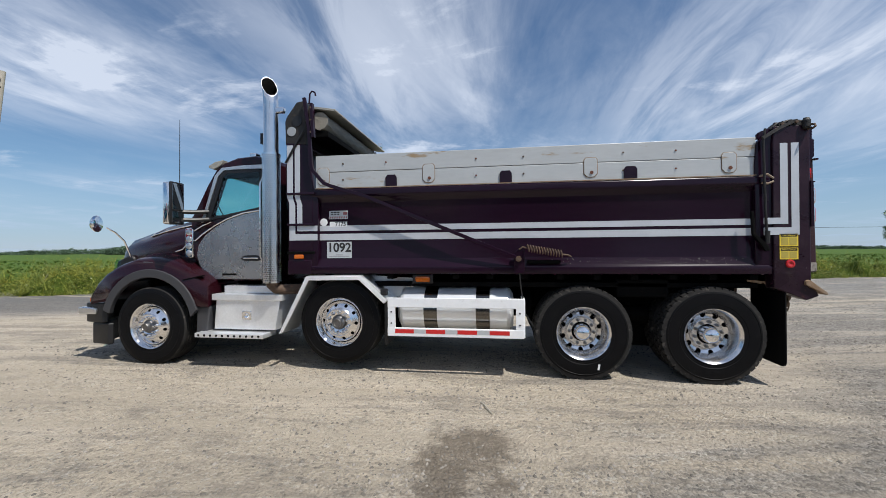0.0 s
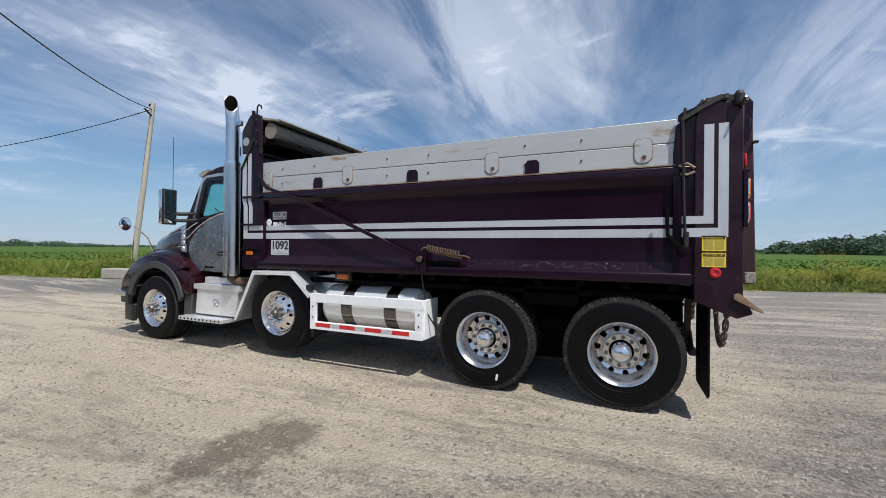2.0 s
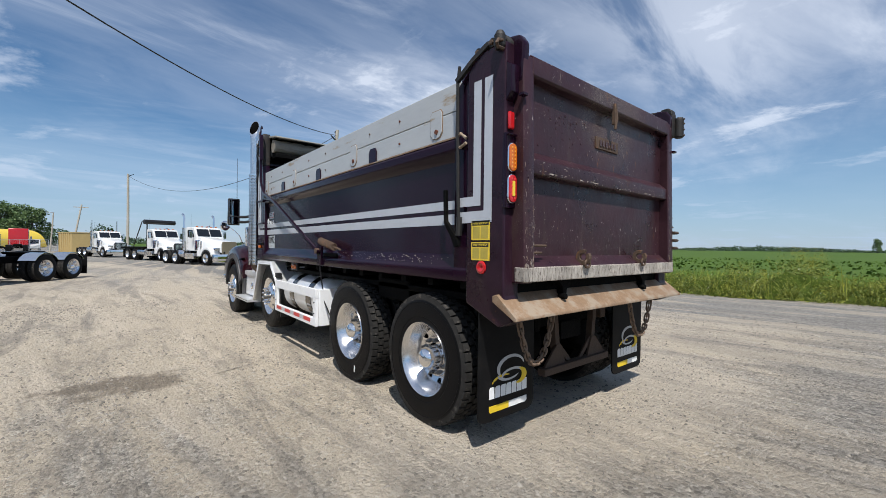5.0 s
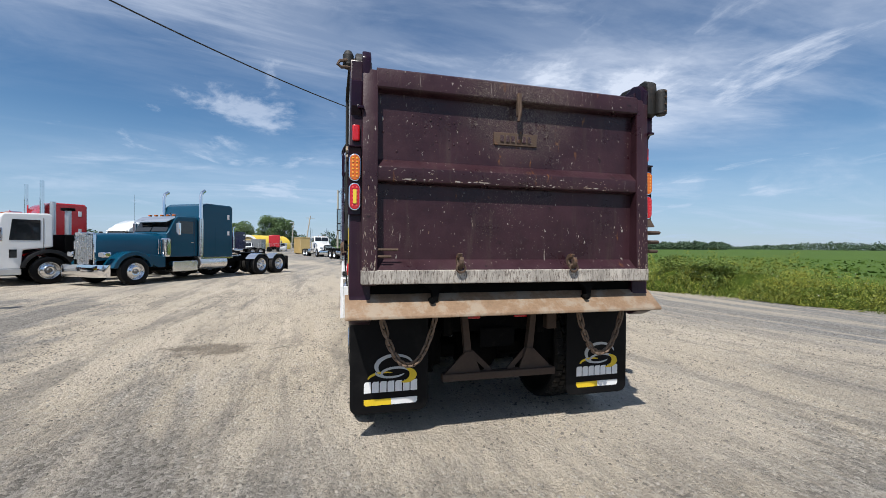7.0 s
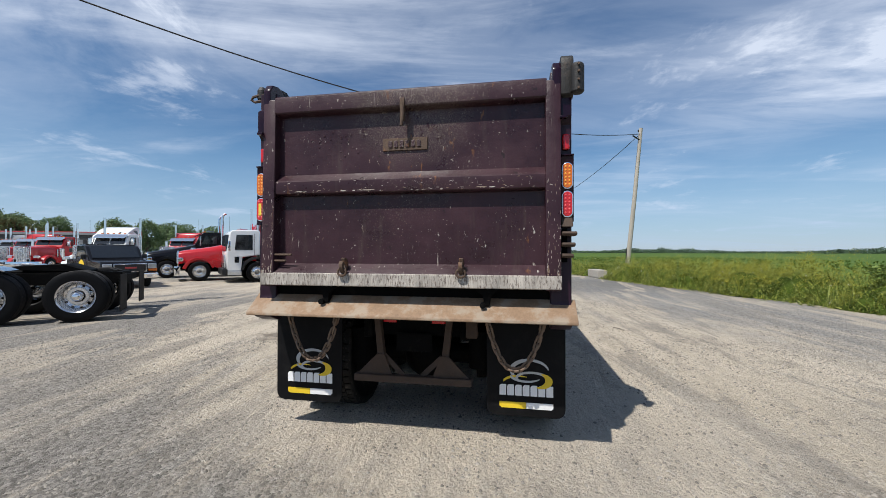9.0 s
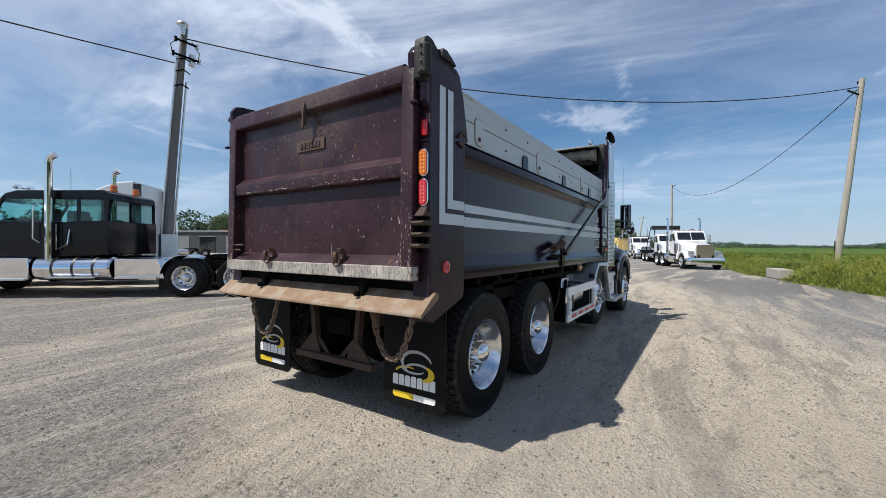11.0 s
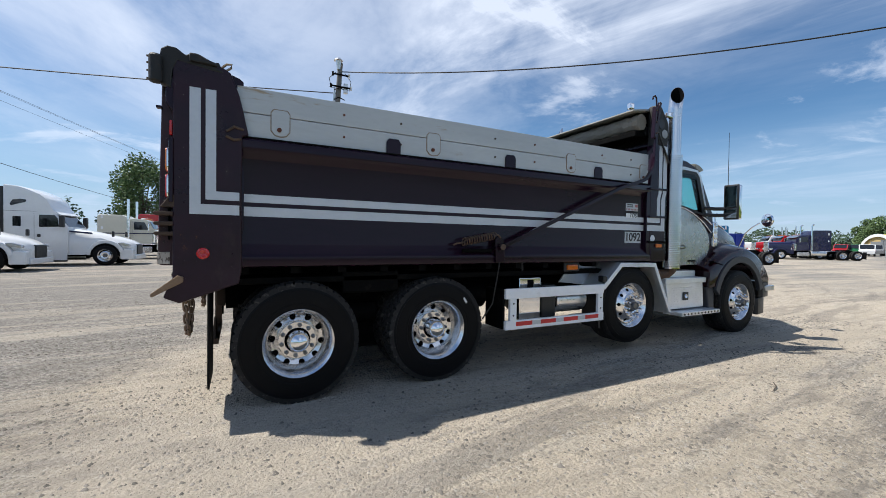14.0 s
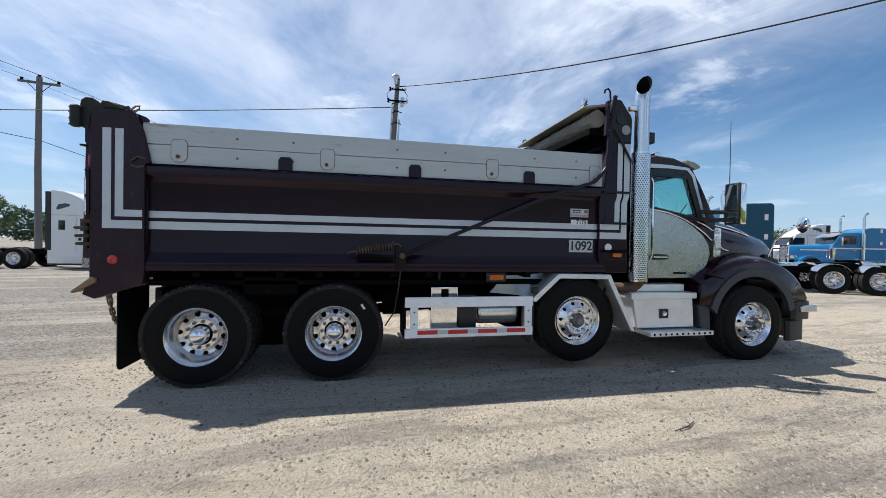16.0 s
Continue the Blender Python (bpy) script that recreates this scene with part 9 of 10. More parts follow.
H1 = (0.695, -0.72)
conventional("sleeper_tractor", "teal long-nosed sleeper tractor with chrome trim, parked", heading(-13.6, -9.0, 0.845, -0.535, -1), P_TEAL, wb=7.05, sleeper=1.75, sleeper_h=3.42, straight=False, tandem_fender=True)
conventional("sleeper_tractor", "red long-nosed tractor with bright headlamps, parked in a row", heading(-14.6, -15.7, *H1, -1), P_RED, wb=6.0, sleeper=1.5, sleeper_h=3.3, slope=0.34, visor=P_RED, stack_h=4.2)
conventional("tractor", "black long-nosed tractor with chrome grille, parked in a row", heading(-16.2, -19.3, *H1, -1), P_BLACK, wb=5.6, sleeper=0, slope=0.40, visor=BLACK, straight=False)
aero("sleeper_tractor", "white aerodynamic sleeper tractor with dark gap fairing", heading(9.5, -17.5, -1, 0.06, 1), P_WHITE, roof_h=4.0)
aero("sleeper_tractor", "white aerodynamic sleeper tractor with dark gap fairing", heading(6.75, -21.7, -1, 0.06, 1), P_WHITE, roof_h=4.0)
aero("sleeper_tractor", "white tall sleeper tractor behind the black tractor", heading(-0.9, -18.8, 0.705, -0.709), P_WHITE, roof_h=3.95)
conventional("sleeper_tractor", "cream long-nosed sleeper tractor with tall chrome stacks", heading(4.4, -29.0, -1, 0.03, 1), P_CREAM, wb=6.3, sleeper=1.7, sleeper_h=3.0, stack_h=4.1, accent=P_NAVY, visor=False)
conventional("sleeper_tractor", "red long-nosed sleeper tractor with chrome stacks", heading(3.2, -34.5, -1, 0.03, 1), P_RED, wb=6.3, sleeper=1.7, sleeper_h=3.35, stack_h=4.1)
conventional("sleeper_tractor", "red long-nosed tractor parked behind another", heading(-0.5, -40, -1, 0.03, 1), P_RED, wb=6.0, sleeper=1.2, sleeper_h=3.2)
conventional("day_cab_tractor", "white day-cab tractor with bright grille at the field edge", heading(-29.6, 1.55, 0.925, 0.38, 1), P_WHITE, wb=4.5, sleeper=0, stacks=1, stack_h=3.7, straight=False, visor=False, slope=0.26, setback=0.95, grille=KHAKI, bars=0)
st_t, st_b = conventional("flatbed_truck", "white truck with dark flat bed and tarp roller over the cab", heading(-38.6, -0.45, 0.93, 0.36, 1), P_WHITE, wb=5.2, sleeper=0, stacks=0, visor=False, grille=BLACK, bed=1, slope=0.42, setback=0.95)
part("flat_bed", box(bmesh.new(), st_b + 0.1, 7.2, -1.2, 1.2, 1.0, 1.2, 0.02), DARK, st_t, "dark flat bed")
part("roller_mast", tube(bmesh.new(), [(st_b + 0.15, 0.9, 1.1), (st_b + 0.15, 0.9, 3.5)], 0.05, 8), DARK, st_t)
part("tarp_roller", cyl(bmesh.new(), (st_b - 0.1, -1.25, 3.42), (st_b - 0.1, 1.25, 3.42), 0.20, seg=16), BLACK, st_t, "black tarp roller")
part("roller_arm", tube(bmesh.new(), [(st_b + 0.2, 1.25, 3.5), (st_b + 1.8, 1.25, 1.2)], 0.04, 8), BLACK, st_t)
conventional("day_cab_tractor", "white tractor parked further along the field edge", heading(-51.3, -4.5, 0.93, 0.36, 1), P_WHITE, wb=5.0, sleeper=0, visor=False, grille=BLACK, slope=0.4)
conventional("sleeper_tractor", "bright blue sleeper tractor with white stripes", heading(-30.3, -14.35, 0.88, -0.48, -1), P_BLUE, wb=6.2, sleeper=1.15, sleeper_h=3.05, hood=0.85, accent=WHITE, straight=False)
aero("sleeper_tractor", "white aerodynamic sleeper tractor among parked trucks", heading(-33.2, -20.4, 0.88, -0.48), P_WHITE, roof_h=3.6)
conventional("sleeper_tractor", "dark navy sleeper tractor with chrome stacks", heading(-54.4, -17.8, 0.72, -0.69, -1), P_NAVY, wb=6.3, sleeper=1.8, sleeper_h=3.3, straight=False)
conventional("tractor", "red tractor with chrome grille beside a container", heading(-57.4, -20.9, 0.72, -0.69), P_RED, wb=5.8, sleeper=0)
conventional("tractor", "white tractor with bright grille beside a container", heading(-59.6, -23.2, 0.72, -0.69), P_WHITE, wb=5.8, sleeper=0)
aero("sleeper_tractor", "white aerodynamic sleeper tractor in the far row", heading(-20.5, -30.2, 0.86, 0.3), P_WHITE, roof_h=3.6)
for (x, y, col, lab, sl) in ((-20.5, -35.5, P_RED, "red tractor with bright grille in the far row", 0), (-22.5, -38.5, P_RED, "red tractor in the far row", 0), (-24.0, -43.0, P_RED, "red sleeper tractor in the far row", 1.2), (-27.5, -51.0, P_PURPLE, "purple tractor in the far row", 0), (-26.0, -48.0, P_GREY, "grey tractor in the far row", 1.2), (-17.0, -25.5, P_WHITE, "white day-cab tractor in the far row", 0), (-24.5, -27.0, P_RED, "red tractor behind the row", 1.2), (-13.0, -43.0, P_BLACK, "black tractor in the far row", 0)):
    conventional("tractor", lab, heading(x, y, 0.86, 0.30), col, wb=5.6, sleeper=sl, stacks=1)
conventional("sleeper_tractor", "red sleeper tractor seen from behind at the far end", heading(-97.0, -16.4, -0.97, -0.06), P_RED, wb=5.8, sleeper=2.0, sleeper_h=3.7, stacks=0)


def garbage_cab(m):
    """White low-entry cab truck with a set-back front axle."""
    t = thing("cabover_truck", "white boxy cab-over truck, parked in a row", "truck", "trucks on the lot", m)
    chassis(t, -1.5, 6.8)
    for s in sides():
        wheel(t, 0, s * 1.22, 0.52, s, True, TYRE_FAR, detail=False, turn=6)
    tandem(t, 5.4)
    bm = bmesh.new()
    prism(bm, [(-1.36, 0.62), (-1.42, 1.45), (-1.28, 2.50), (-1.18, 2.64), (0.02, 2.68), (0.12, 2.59), (0.12, 1.40), (-0.70, 1.30), (-0.75, 0.62)], -1.2, 1.2, "y", 0.05)
    cab = part("cab", bm, P_WHITE, t, smooth=20)
    for s in sides():
        part("fender", prism(bmesh.new(), arch(0, 0.52, 0.80, 170, 10, 12) + arch(0, 0.52, 0.66, 10, 170, 12), s * 0.7, s * 1.22, "y", 0.02), BLACK, t)
        part("door_window", prism(bmesh.new(), [(-1.06, 1.66), (-0.24, 1.66), (-0.24, 2.42), (-0.98, 2.42)], s * 1.2, s * 1.21, "y", 0.002), WIN, cab, "dark door window")
        part("lower_window", box(bmesh.new(), -1.06, -0.86, s * 1.2, s * 1.208, 1.02, 1.32, 0.004), WIN, cab)
        part("door_seam", box(bmesh.new(), -0.16, -0.145, s * 1.2, s * 1.206, 1.35, 2.5), GREYTRIM, cab)
        part("door_mirror", box(bmesh.new(), -1.38, -1.26, s * 1.40 - 0.1, s * 1.40 + 0.1, 1.6, 2.1, 0.03), CHROME, cab)
        part("step", box(bmesh.new(), -1.36, -0.75, s * 1.0, s * 1.25, 0.40, 0.62, 0.02), ALU_DULL, t)
        part("air_stack", cyl(bmesh.new(), (0.62, s * 0.9, 1.0), (0.62, s * 0.9, 2.85 if s < 0 else 3.3), 0.10, seg=14), ALU_DULL, t)
    part("cab_cap", cyl(bmesh.new(), (0.62, -0.9, 2.85), (0.62, -0.9, 2.95), 0.22, seg=16), DARK, t)
    part("windscreen", prism(bmesh.new(), [(-1.0, 1.60), (1.0, 1.60), (0.95, 2.42), (-0.95, 2.42)], -1.44, -1.30, "x", 0.02), WIN, cab)
    part("grille", box(bmesh.new(), -1.48, -1.40, -0.6, 0.6, 0.75, 1.40, 0.03), STEEL, cab)
    part("bumper", box(bmesh.new(), -1.60, -1.38, -1.2, 1.2, 0.40, 0.72, 0.04), BLACK, t)
    part("gear_deck", box(bmesh.new(), 0.45, 1.2, -1.1, 1.1, 0.98, 1.9, 0.05), DARK, t)


garbage_cab(heading(-14.5, -12.2, *H1, -1))


def vocational(m, wb):
    """Black work tractor: rounded fenders, extended cab with clear windows, beacons on the roof."""
    t = thing("tractor", "black tractor with chrome tanks and amber beacons, parked on gravel", "truck", "trucks on the lot", m)
    chassis(t, -0.95, wb + 1.25)
    for s in sides():
        wheel(t, 0, s * 1.22, 0.52, s, True, TYRE_FAR, turn=6)
    tandem(t, wb)
    bm = bmesh.new()
    loft(bm, [hood_section(1.38, 0.95, 2.14, 1.05, 0.20), hood_section(0.75, 0.88, 2.06, 1.05, 0.22), hood_section(0.0, 0.76, 1.92, 1.02, 0.24), hood_section(-0.55, 0.66, 1.76, 0.98, 0.24), hood_section(-0.85, 0.60, 1.62, 0.92, 0.2), hood_section(-0.95, 0.56, 1.52, 0.85, 0.16)])
    hd = part("hood", bm, P_BLACK, t, smooth=50)
    part("grille", box(bmesh.new(), -1.02, -0.93, -0.48, 0.48, 0.80, 1.50, 0.03), CHROME, hd)
    for s in sides():
        outer, inner = arch(0, 0.56, 0.90, 176, 6, 14), arch(0, 0.54, 0.64, 176, 6, 14)
        secs = []
        for y, dz in ((0.60, 0.10), (0.95, 0.05), (1.14, -0.02), (1.22, -0.09), (1.25, -0.16)):
            secs.append([(x * (1 + dz * 0.3), s * y, z + dz * max(0.0, (z - 0.56) / 0.9)) for x, z in outer] + [(x, s * y, z) for x, z in inner[::-1]])
        bm = bmesh.new()
        loft(bm, secs)
        part("fender", bm, P_BLACK, t, smooth=50)
        part("fender_skirt", prism(bmesh.new(), [(0.66, 0.55), (1.12, 0.55), (1.12, 1.12), (0.80, 1.15), (0.64, 0.98)], s * 0.85, s * 1.20, "y", 0.02), GREYTRIM, t)
        part("headlamp", box(bmesh.new(), -0.92, -0.80, s * 0.68, s * 0.95, 1.02, 1.24, 0.03), HEADLAMP, t)
        ac = part("air_cleaner", cyl(bmesh.new(), (1.12, s * 1.02, 1.22), (1.12, s * 1.02, 1.95), 0.12, seg=18), BLACK, t, "ribbed air intake with chrome rings")
        for k in range(7):
            part("intake_ring", cyl(bmesh.new(), (1.12, s * 1.02, 1.30 + k * 0.085), (1.12, s * 1.02, 1.325 + k * 0.085), 0.135, seg=18), CHROME, ac)
    bm = bmesh.new()
    prism(bm, [(-1.12, -0.9), (-1.05, -1.18), (-0.78, -1.24), (-0.78, -1.18), (-0.98, -1.05), (-0.98, 1.05), (-0.78, 1.18), (-0.78, 1.24), (-1.05, 1.18), (-1.12, 0.9)], 0.40, 0.80, "z", 0.015)
    bp = part("bumper", bm, ALU, t, "bright front bumper")
    for s in sides():
        part("bumper_guard", tube(bmesh.new(), [(-1.08, s * 0.9, 0.75), (-1.14, s * 0.95, 1.18), (-1.10, s * 1.05, 1.26), (-0.86, s * 1.18, 1.24)], 0.025, 8), CHROME, bp)
    # cab: lower body, roof, pillars and clear panes
    cab = part("cab", prism(bmesh.new(), [(1.32, 1.08), (1.30, 2.04), (2.78, 1.98), (4.25, 2.05), (4.25, 1.12), (2.7, 1.05)], -1.02, 1.02, "y", 0.03), P_BLACK, t, "extended cab with clear windows", smooth=20)
    part("roof", prism(bmesh.new(), [(1.60, 2.64), (1.68, 2.74), (1.95, 2.82), (4.10, 2.86), (4.22, 2.78), (4.25, 2.60), (1.66, 2.58)], -0.99, 0.99, "y", 0.03), P_BLACK, cab, smooth=20)
    part("visor", prism(bmesh.new(), [(1.40, 2.56), (1.66, 2.70), (1.68, 2.64), (1.44, 2.52)], -0.98, 0.98, "y", 0.006), CHROME, cab)
    for s in sides():
        y = s * 0.985
        for a, b in (((1.32, 2.02), (1.66, 2.62)), ((2.68, 1.98), (2.68, 2.62)), ((2.86, 1.98), (2.86, 2.62)), ((4.18, 2.0), (4.18, 2.64)), ((3.50, 2.0), (3.50, 2.64))):
            part("pillar", bar(bmesh.new(), [(a[0], y, a[1]), (b[0], y, b[1])], 0.05, 0.07), P_BLACK, cab)
        part("door_window", prism(bmesh.new(), [(1.42, 2.03), (2.64, 1.98), (2.64, 2.60), (1.70, 2.60)], y - 0.004, y + 0.004, "y"), GLASS, cab, "clear door window")
        part("rear_window", prism(bmesh.new(), [(2.90, 2.0), (4.14, 2.05), (4.14, 2.60), (2.90, 2.60)], y - 0.004, y + 0.004, "y"), GLASS, cab)
        part("seat", box(bmesh.new(), 2.35, 2.52, s * 0.5 - 0.24, s * 0.5 + 0.24, 1.6, 2.40, 0.06), BLACK, cab)
        part("door_seam", box(bmesh.new(), 2.74, 2.752, s * 1.018, s * 1.024, 1.12, 1.98), DARK, cab)
        part("grab_rail", tube(bmesh.new(), [(2.55, s * 1.02, 2.45), (2.50, s * 1.12, 2.38), (2.48, s * 1.12, 1.55), (2.55, s * 1.02, 1.45)], 0.018, 8), CHROME, cab)
        part("grab_rail", tube(bmesh.new(), [(3.05, s * 1.02, 1.95), (3.05, s * 1.12, 1.92), (3.05, s * 1.12, 1.25), (3.30, s * 1.10, 1.40), (3.30, s * 1.02, 1.80)], 0.018, 8), CHROME, cab)
        st = part("exhaust_pipe", tube(bmesh.new(), [(2.88, s * 1.14, 1.0), (2.88, s * 1.14, 3.52), (2.92, s * 1.14, 3.66), (3.05, s * 1.14, 3.74)], 0.085, 16), CHROME, t, "chrome exhaust pipe")
        mi = part("door_mirror", box(bmesh.new(), 1.40, 1.52, s * 1.34 - 0.10, s * 1.34 + 0.10, 2.02, 2.48, 0.03), BLACK, cab, "black door mirror on chrome arms")
        part("mirror_bracket", tube(bmesh.new(), [(1.62, s * 0.98, 2.58), (1.46, s * 1.34, 2.58), (1.46, s * 1.34, 1.98), (1.46, s * 1.02, 1.96)], 0.014, 6), CHROME, mi)
        sb = part("step_box", box(bmesh.new(), 1.12, 2.45, s * 0.70, s * 1.22, 0.48, 1.05, 0.02), CHROME, t, "chrome step box")
        part("step", box(bmesh.new(), 1.20, 2.40, s * 1.20, s * 1.28, 0.46, 0.52, 0.01), ALU_DULL, sb)
        bm = bmesh.new()
        lathe(bm, [(2.50, 0.0005), (2.50, 0.27), (2.55, 0.31), (4.35, 0.31), (4.40, 0.27), (4.40, 0.0005)], 32, "x", (0, s * 0.92, 0.76))
        tk = part("fuel_tank", bm, CHROME, t, "chrome fuel tank with steps")
        for x in (3.0, 3.5, 4.0):
            part("tank_strap", lathe_at("x", (x, s * 0.92, 0.76), [(-0.03, 0.312), (-0.03, 0.318), (0.03, 0.318), (0.03, 0.312)]), BLACK, tk)
        part("tank_step", box(bmesh.new(), 2.9, 4.1, s * 1.18, s * 1.30, 0.52, 0.57, 0.01), ALU, tk)
    part("windscreen", prism(bmesh.new(), [(1.34, 2.06), (1.64, 2.58), (1.62, 2.59), (1.32, 2.07)], -0.93, 0.93, "y"), GLASS, cab)
    rack = part("roof_rack", tube(bmesh.new(), [(1.75, -0.85, 2.92), (1.75, 0.85, 2.92)], 0.02, 8), CHROME, cab, "chrome roof bar with work lamps")
    for y in (-0.7, -0.35, 0.35, 0.7):
        part("work_lamp", cyl(bmesh.new(), (1.70, y, 2.95), (1.80, y, 2.95), 0.06, seg=14), CHROME, rack)
    for x, y in ((1.95, 0.0), (4.0, 0.45), (4.0, -0.45)):
        part("beacon", lathe_at("z", (x, y, 0), [(2.84, 0.10), (2.90, 0.10), (2.905, 0.085), (3.04, 0.08), (3.06, 0.06), (3.065, 0.0005)]), AMBER, cab, "amber beacon")
    part("antenna", tube(bmesh.new(), [(1.46, 1.34, 2.5), (1.46, 1.34, 3.8)], 0.006, 5), BLACK, cab)
    fifth_wheel(t, wb)
    part("deck_plate", box(bmesh.new(), 4.45, 5.6, -0.5, 0.5, 0.99, 1.03), ALU_DULL, t)
    for s in sides():
        db = part("deck_step_box", prism(bmesh.new(), [(4.50, 0.50), (5.75, 0.50), (5.60, 1.03), (4.50, 1.03)], s * 0.62, s * 1.16, "y", 0.02), CHROME, t, "chrome deck step box")
        part("step", box(bmesh.new(), 4.55, 5.6, s * 1.14, s * 1.24, 0.50, 0.56, 0.01), ALU, db)
    part("tail_bar", box(bmesh.new(), wb + 1.27, wb + 1.33, -0.9, 0.9, 0.78, 0.92, 0.01), DARK, t)
    for dx in (-0.66, 0.66):
        for s in sides():
            if dx < 0:
                a = arch(wb + dx, 0.52, 0.62, 170, 60, 10) + arch(wb + dx, 0.52, 0.605, 60, 170, 10)
                part("quarter_fender", prism(bmesh.new(), a, s * 0.66, s * 1.26, "y"), ALU, t, "polished quarter fender")


vocational(heading(1.80, -15.4, 0.615, -0.788, -1) @ Matrix.Scale(1.1, 4), 6.95)


def pickup(m):
    t = thing("pickup_truck", "dark pickup truck with a yellow door emblem", "pickup truck", m=m)
    for x in (0.0, 3.3):
        for s in sides():
            wheel_small(t, x, s)
    bm = bmesh.new()
    prism(bm, [(-0.95, 0.45), (-0.98, 1.05), (-0.80, 1.16), (0.72, 1.22), (1.35, 1.80), (1.60, 1.88), (2.60, 1.86), (2.90, 1.25), (4.55, 1.22), (4.55, 0.55), (3.8, 0.50), (0.6, 0.40)], -0.98, 0.98, "y", 0.05)
    body = part("body", bm, P_BLACK, t, smooth=20)
    for s in sides():
        part("side_window", prism(bmesh.new(), [(1.0, 1.26), (2.68, 1.26), (2.5, 1.76), (1.45, 1.76)], s * 0.98, s * 0.988, "y", 0.002), WIN, body)
        part("headlamp", box(bmesh.new(), -1.0, -0.86, s * 0.62, s * 0.94, 0.84, 1.05, 0.02), HEADLAMP, t)
        part("wheel_arch", prism(bmesh.new(), arch(0, 0.40, 0.50, 170, 10, 12) + arch(0, 0.40, 0.42, 10, 170, 12), s * 0.90, s * 0.995, "y", 0.01), P_BLACK, body)
        part("door_mirror", box(bmesh.new(), 0.95, 1.10, s * 1.10 - 0.09, s * 1.10 + 0.09, 1.25, 1.45, 0.03), BLACK, body)
        part("door_emblem", prism(bmesh.new(), [(1.9 + 0.45 * math.cos(a), 0.88 + 0.33 * math.sin(a)) for a in (2 * math.pi * k / 20 for k in range(20))], s * 0.98, s * 0.99, "y"), LOGOYEL, body)
    ws = bmesh.new()
    prism(ws, [(0.80, 1.28), (1.38, 1.80), (1.36, 1.83), (0.77, 1.30)], -0.85, 0.85, "y")
    part("windscreen", ws, WIN, body)
    gr = part("grille", box(bmesh.new(), -1.03, -0.94, -0.58, 0.58, 0.70, 1.06, 0.02), CHROME, t, "chrome-framed black grille")
    part("grille_mesh", box(bmesh.new(), -1.04, -1.02, -0.53, 0.53, 0.74, 1.02, 0.008), BLACK, gr)
    part("grille_badge", box(bmesh.new(), -1.052, -1.036, -0.20, 0.20, 0.85, 0.92, 0.008), REDBAR, gr)
    for s in sides():
        part("turn_lamp", box(bmesh.new(), -1.01, -0.84, s * 0.64, s * 0.965, 0.74, 0.83, 0.015), AMBER, t)
        part("fog_lamp", box(bmesh.new(), -1.13, -1.10, s * 0.55, s * 0.75, 0.48, 0.58, 0.01), HEADLAMP, t)
    part("number_plate", box(bmesh.new(), -1.135, -1.115, -0.16, 0.16, 0.47, 0.60, 0.004), WHITE, t)
    part("roof_edge", box(bmesh.new(), 1.56, 2.60, -0.90, 0.90, 1.865, 1.90, 0.015), P_BLACK, body)
    part("bumper", box(bmesh.new(), -1.12, -0.92, -0.98, 0.98, 0.42, 0.66, 0.05), CHROME, t)


def wheel_small(t, x, s):
    w = part("wheel", RIM_FAR_F, None, t, loc=side_pose(x, s * 0.96, 0.40, s) @ Matrix.Diagonal((0.76, 0.85, 0.76, 1)))
    part("tyre", TYRE_FAR, None, w)


pickup(heading(-11.6, -15.5, 0.44, 0.90, -1))


def container(name, label, x, y, rz, l, w, h, material, ribs=True, z=0.15):
    t = thing(name, label, "container", m=pose(x, y, 0, 0, 0, rz))
    b = part("container_wall", box(bmesh.new(), -l / 2, l / 2, -w / 2, w / 2, z, z + h, 0.02), material, t)
    if ribs:
        for k in range(int(l / 0.6)):
            xa = -l / 2 + 0.3 + k * 0.6
            for s in sides():
                part("rib", box(bmesh.new(), xa - 0.06, xa + 0.06, s * w / 2, s * (w / 2 + 0.06), z + 0.05, z + h - 0.05, 0.01), material, t)
    part("top_rail", box(bmesh.new(), -l / 2 - 0.04, l / 2 + 0.04, -w / 2 - 0.07, w / 2 + 0.07, z + h - 0.06, z + h + 0.06, 0.01), material, t)
    for k in (-1, 1):
        part("skid", box(bmesh.new(), -l / 2, l / 2, k * w * 0.35 - 0.1, k * w * 0.35 + 0.1, 0.0, z), DARK, t)


container("roll_off_container", "blue steel roll-off container", -42.2, -17.9, -20, 3.4, 2.4, 1.6, P_DUMP, z=1.0)
container("shipping_container", "tan ribbed steel container", -67.5, -7.5, 22, 4.0, 2.4, 2.6, P_TAN)
container("box_trailer", "pale grey trailer body at the far end of the lot", -104, -21.6, 75, 2.6, 2.4, 2.4, P_GREY, z=0.4)


def chain_fence(x0, y0, x1, y1, h=1.9):
    """Posts, rails and thin wires of a chain-link fence."""
    t = thing("chain_link_fence", "grey chain-link fence at the far end of the lot", "fence")
    n = 7
    for k in range(n + 1):
        px, py = x0 + (x1 - x0) * k / n, y0 + (y1 - y0) * k / n
        part("post", cyl(bmesh.new(), (px, py, 0), (px, py, h), 0.04, seg=8), ALU_DULL, t)
    for k in range(13):
        z = 0.08 + (h - 0.1) * k / 12
        part("rail" if k in (0, 12) else "wire", cyl(bmesh.new(), (x0, y0, z), (x1, y1, z), 0.03 if k in (0, 12) else 0.007, seg=6), ALU_DULL, t)


chain_fence(-90.0, -19.0, -92.5, -11.5)


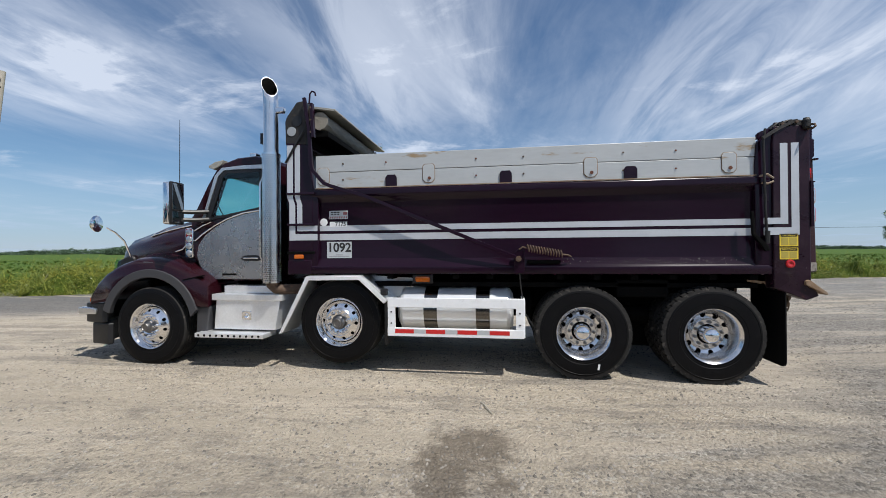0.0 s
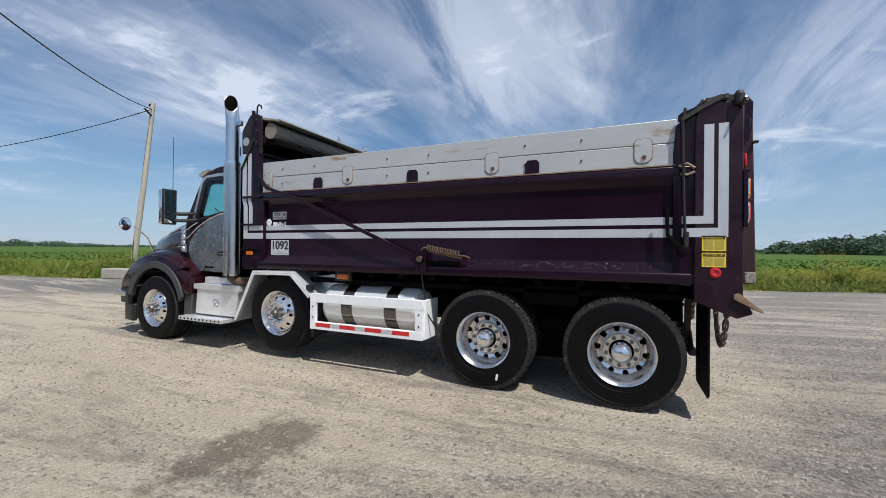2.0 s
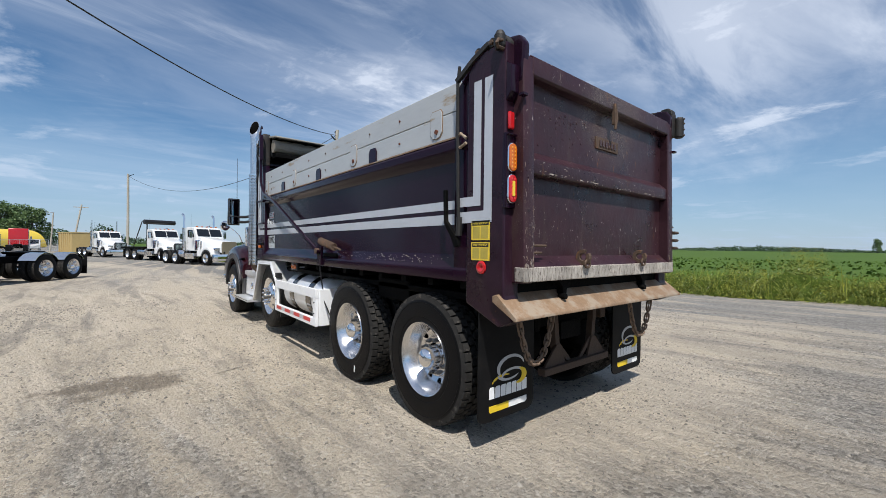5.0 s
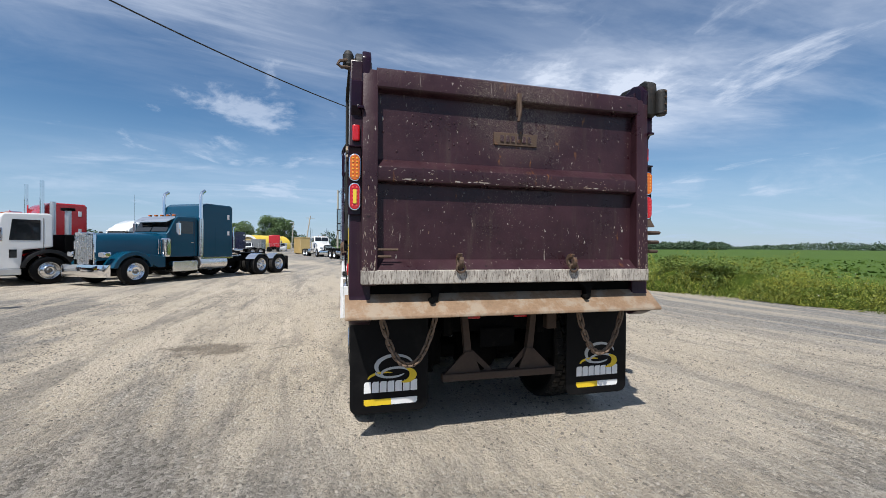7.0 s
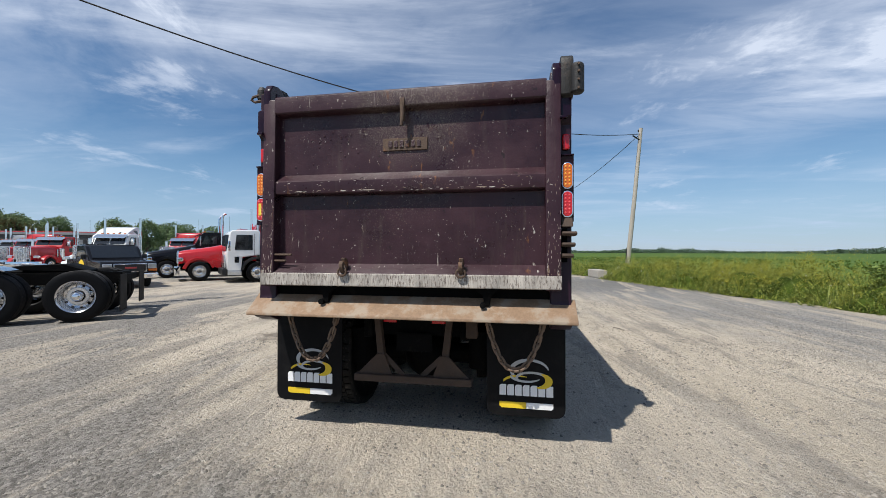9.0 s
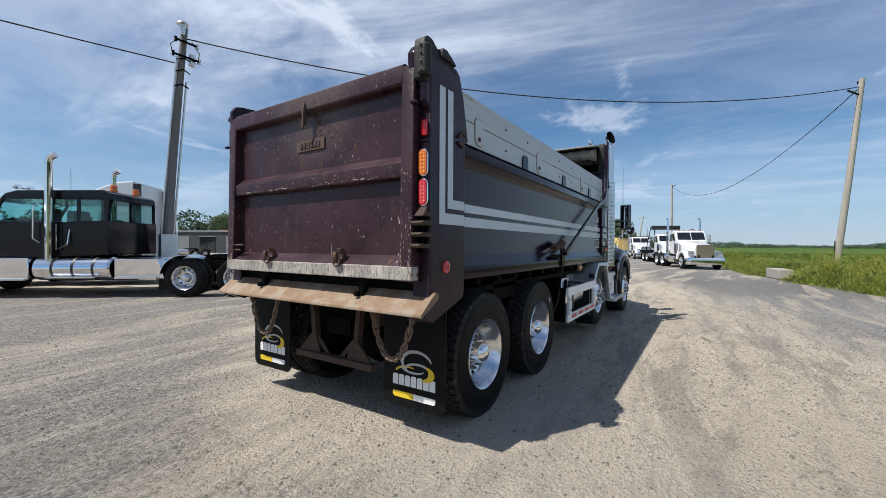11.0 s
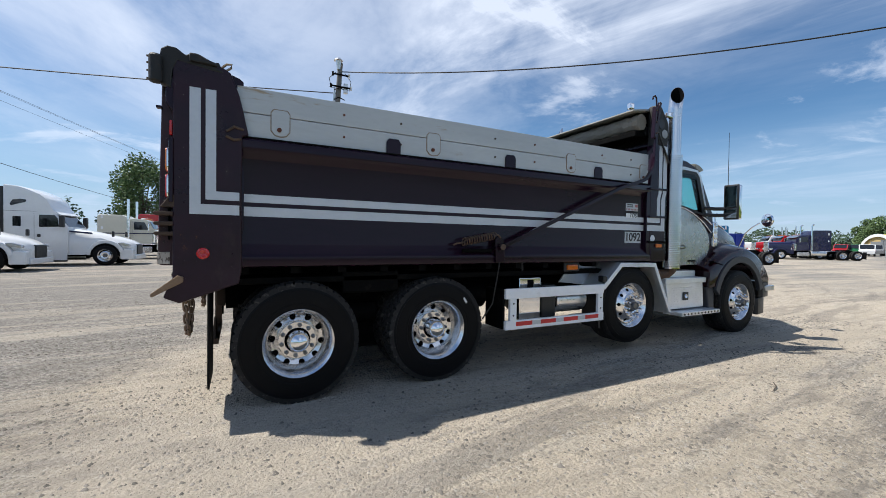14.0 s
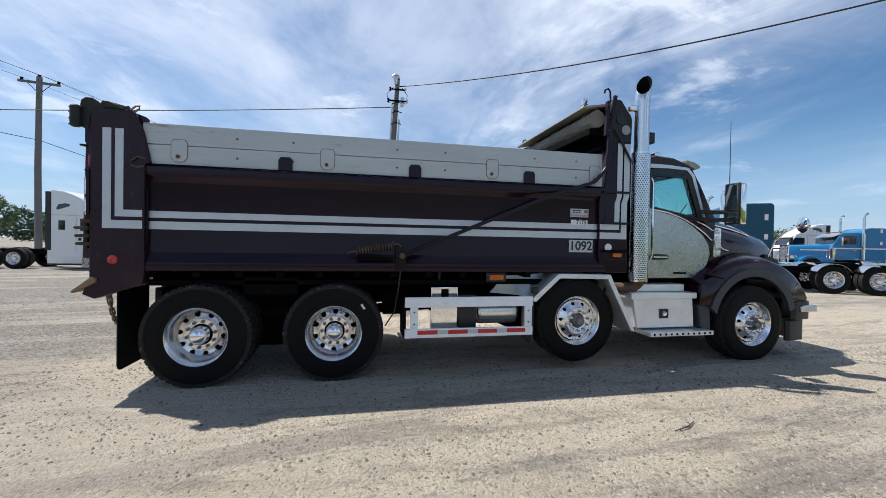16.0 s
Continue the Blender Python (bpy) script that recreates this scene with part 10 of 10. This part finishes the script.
def car(x, y, rz, material, label):
    t = thing("van", label, "van", "far vehicles", pose(x, y, 0, 0, 0, rz))
    for xx in (0.0, 2.8):
        for s in sides():
            wheel_small(t, xx, s)
    bm = bmesh.new()
    prism(bm, [(-0.9, 0.4), (-0.95, 0.95), (0.3, 1.15), (0.9, 1.95), (3.6, 1.95), (3.8, 1.2), (3.8, 0.45)], -0.95, 0.95, "y", 0.06)
    body = part("body", bm, material, t, smooth=20)
    part("windscreen", prism(bmesh.new(), [(0.36, 1.22), (0.84, 1.86), (0.80, 1.89), (0.32, 1.24)], -0.82, 0.82, "y"), WIN, body)
    for s in sides():
        part("side_window", prism(bmesh.new(), [(0.75, 1.25), (3.4, 1.25), (3.4, 1.8), (1.0, 1.8)], s * 0.95, s * 0.958, "y"), WIN, body)


for x, y, rz, mm, lab in ((-91, -21.4, 195, P_WHITE, "white van at the far end of the lot"), (-93, -14.6, 185, P_WHITE, "white van behind a chain-link fence"), (-98, -27.0, 190, P_RED, "red van at the far end of the lot"), (-101, -25.8, 190, P_GREEN, "green van at the far end of the lot"), (-99, -22.6, 200, P_GREY, "grey van at the far end of the lot")):
    car(x, y, rz, mm, lab)

# buildings beyond the lot
def shed(name, label, x, y, rz, l, w, h, wall_m, trim_m, doors):
    t = thing(name, label, "building", m=pose(x, y, 0, 0, 0, rz))
    part("wall", box(bmesh.new(), -l / 2, l / 2, -w / 2, w / 2, 0, h, 0.03), wall_m, t)
    part("roof", box(bmesh.new(), -l / 2 - 0.2, l / 2 + 0.2, -w / 2 - 0.2, w / 2 + 0.2, h, h + 0.35, 0.03), trim_m, t)
    for k in range(doors):
        xa = -l / 2 + l * (k + 0.5) / doors
        d = part("garage_door", box(bmesh.new(), xa - 1.7, xa + 1.7, w / 2, w / 2 + 0.06, 0, h * 0.78, 0.02), WIN if k % 2 else P_GREY, t)
        part("door_frame", box(bmesh.new(), xa - 1.85, xa + 1.85, w / 2 + 0.0, w / 2 + 0.09, h * 0.78, h * 0.78 + 0.15), trim_m, d)


shed("garage_building", "long low dark grey garage building", -42, -76, -66, 34, 12, 3.9, mat("dark_cladding", (0.045, 0.048, 0.05), 0.6, 0, 0.15, 0.5), P_GREY, 6)
shed("warehouse", "pale warehouse with a red roof edge", -62, -92, -66, 26, 14, 5.0, P_WHITE, P_RED, 3)


def arch_shed():
    t = thing("arched_shed", "yellow arched shed far beyond the lot", "building", m=pose(-113, -21.5, 0, 0, 0, -122))
    out = [(3.4 * math.cos(a), 0.4 + 3.3 * math.sin(a)) for a in (math.pi * k / 18 for k in range(19))]
    part("wall", prism(bmesh.new(), out, -6, 6, "y"), P_TAN, t)
    part("roof", prism(bmesh.new(), [(x * 1.05, z * 1.05 + 0.1) for x, z in out] + [(x, z) for x, z in out[::-1]], -6.2, 6.2, "y"), mat("yellow_sheet", (0.70, 0.50, 0.06), 0.5, 0, 0.1, 0.5), t)
    part("arch_rim", prism(bmesh.new(), [(x * 1.07, z * 1.07 + 0.1) for x, z in out] + [(x * 0.95, z * 0.95) for x, z in out[::-1]], 6.2, 6.35, "y"), P_WHITE, t, "white rim")
    part("door", box(bmesh.new(), -1.6, 1.6, 6.0, 6.06, 0, 2.6), P_GREY, t)


arch_shed()
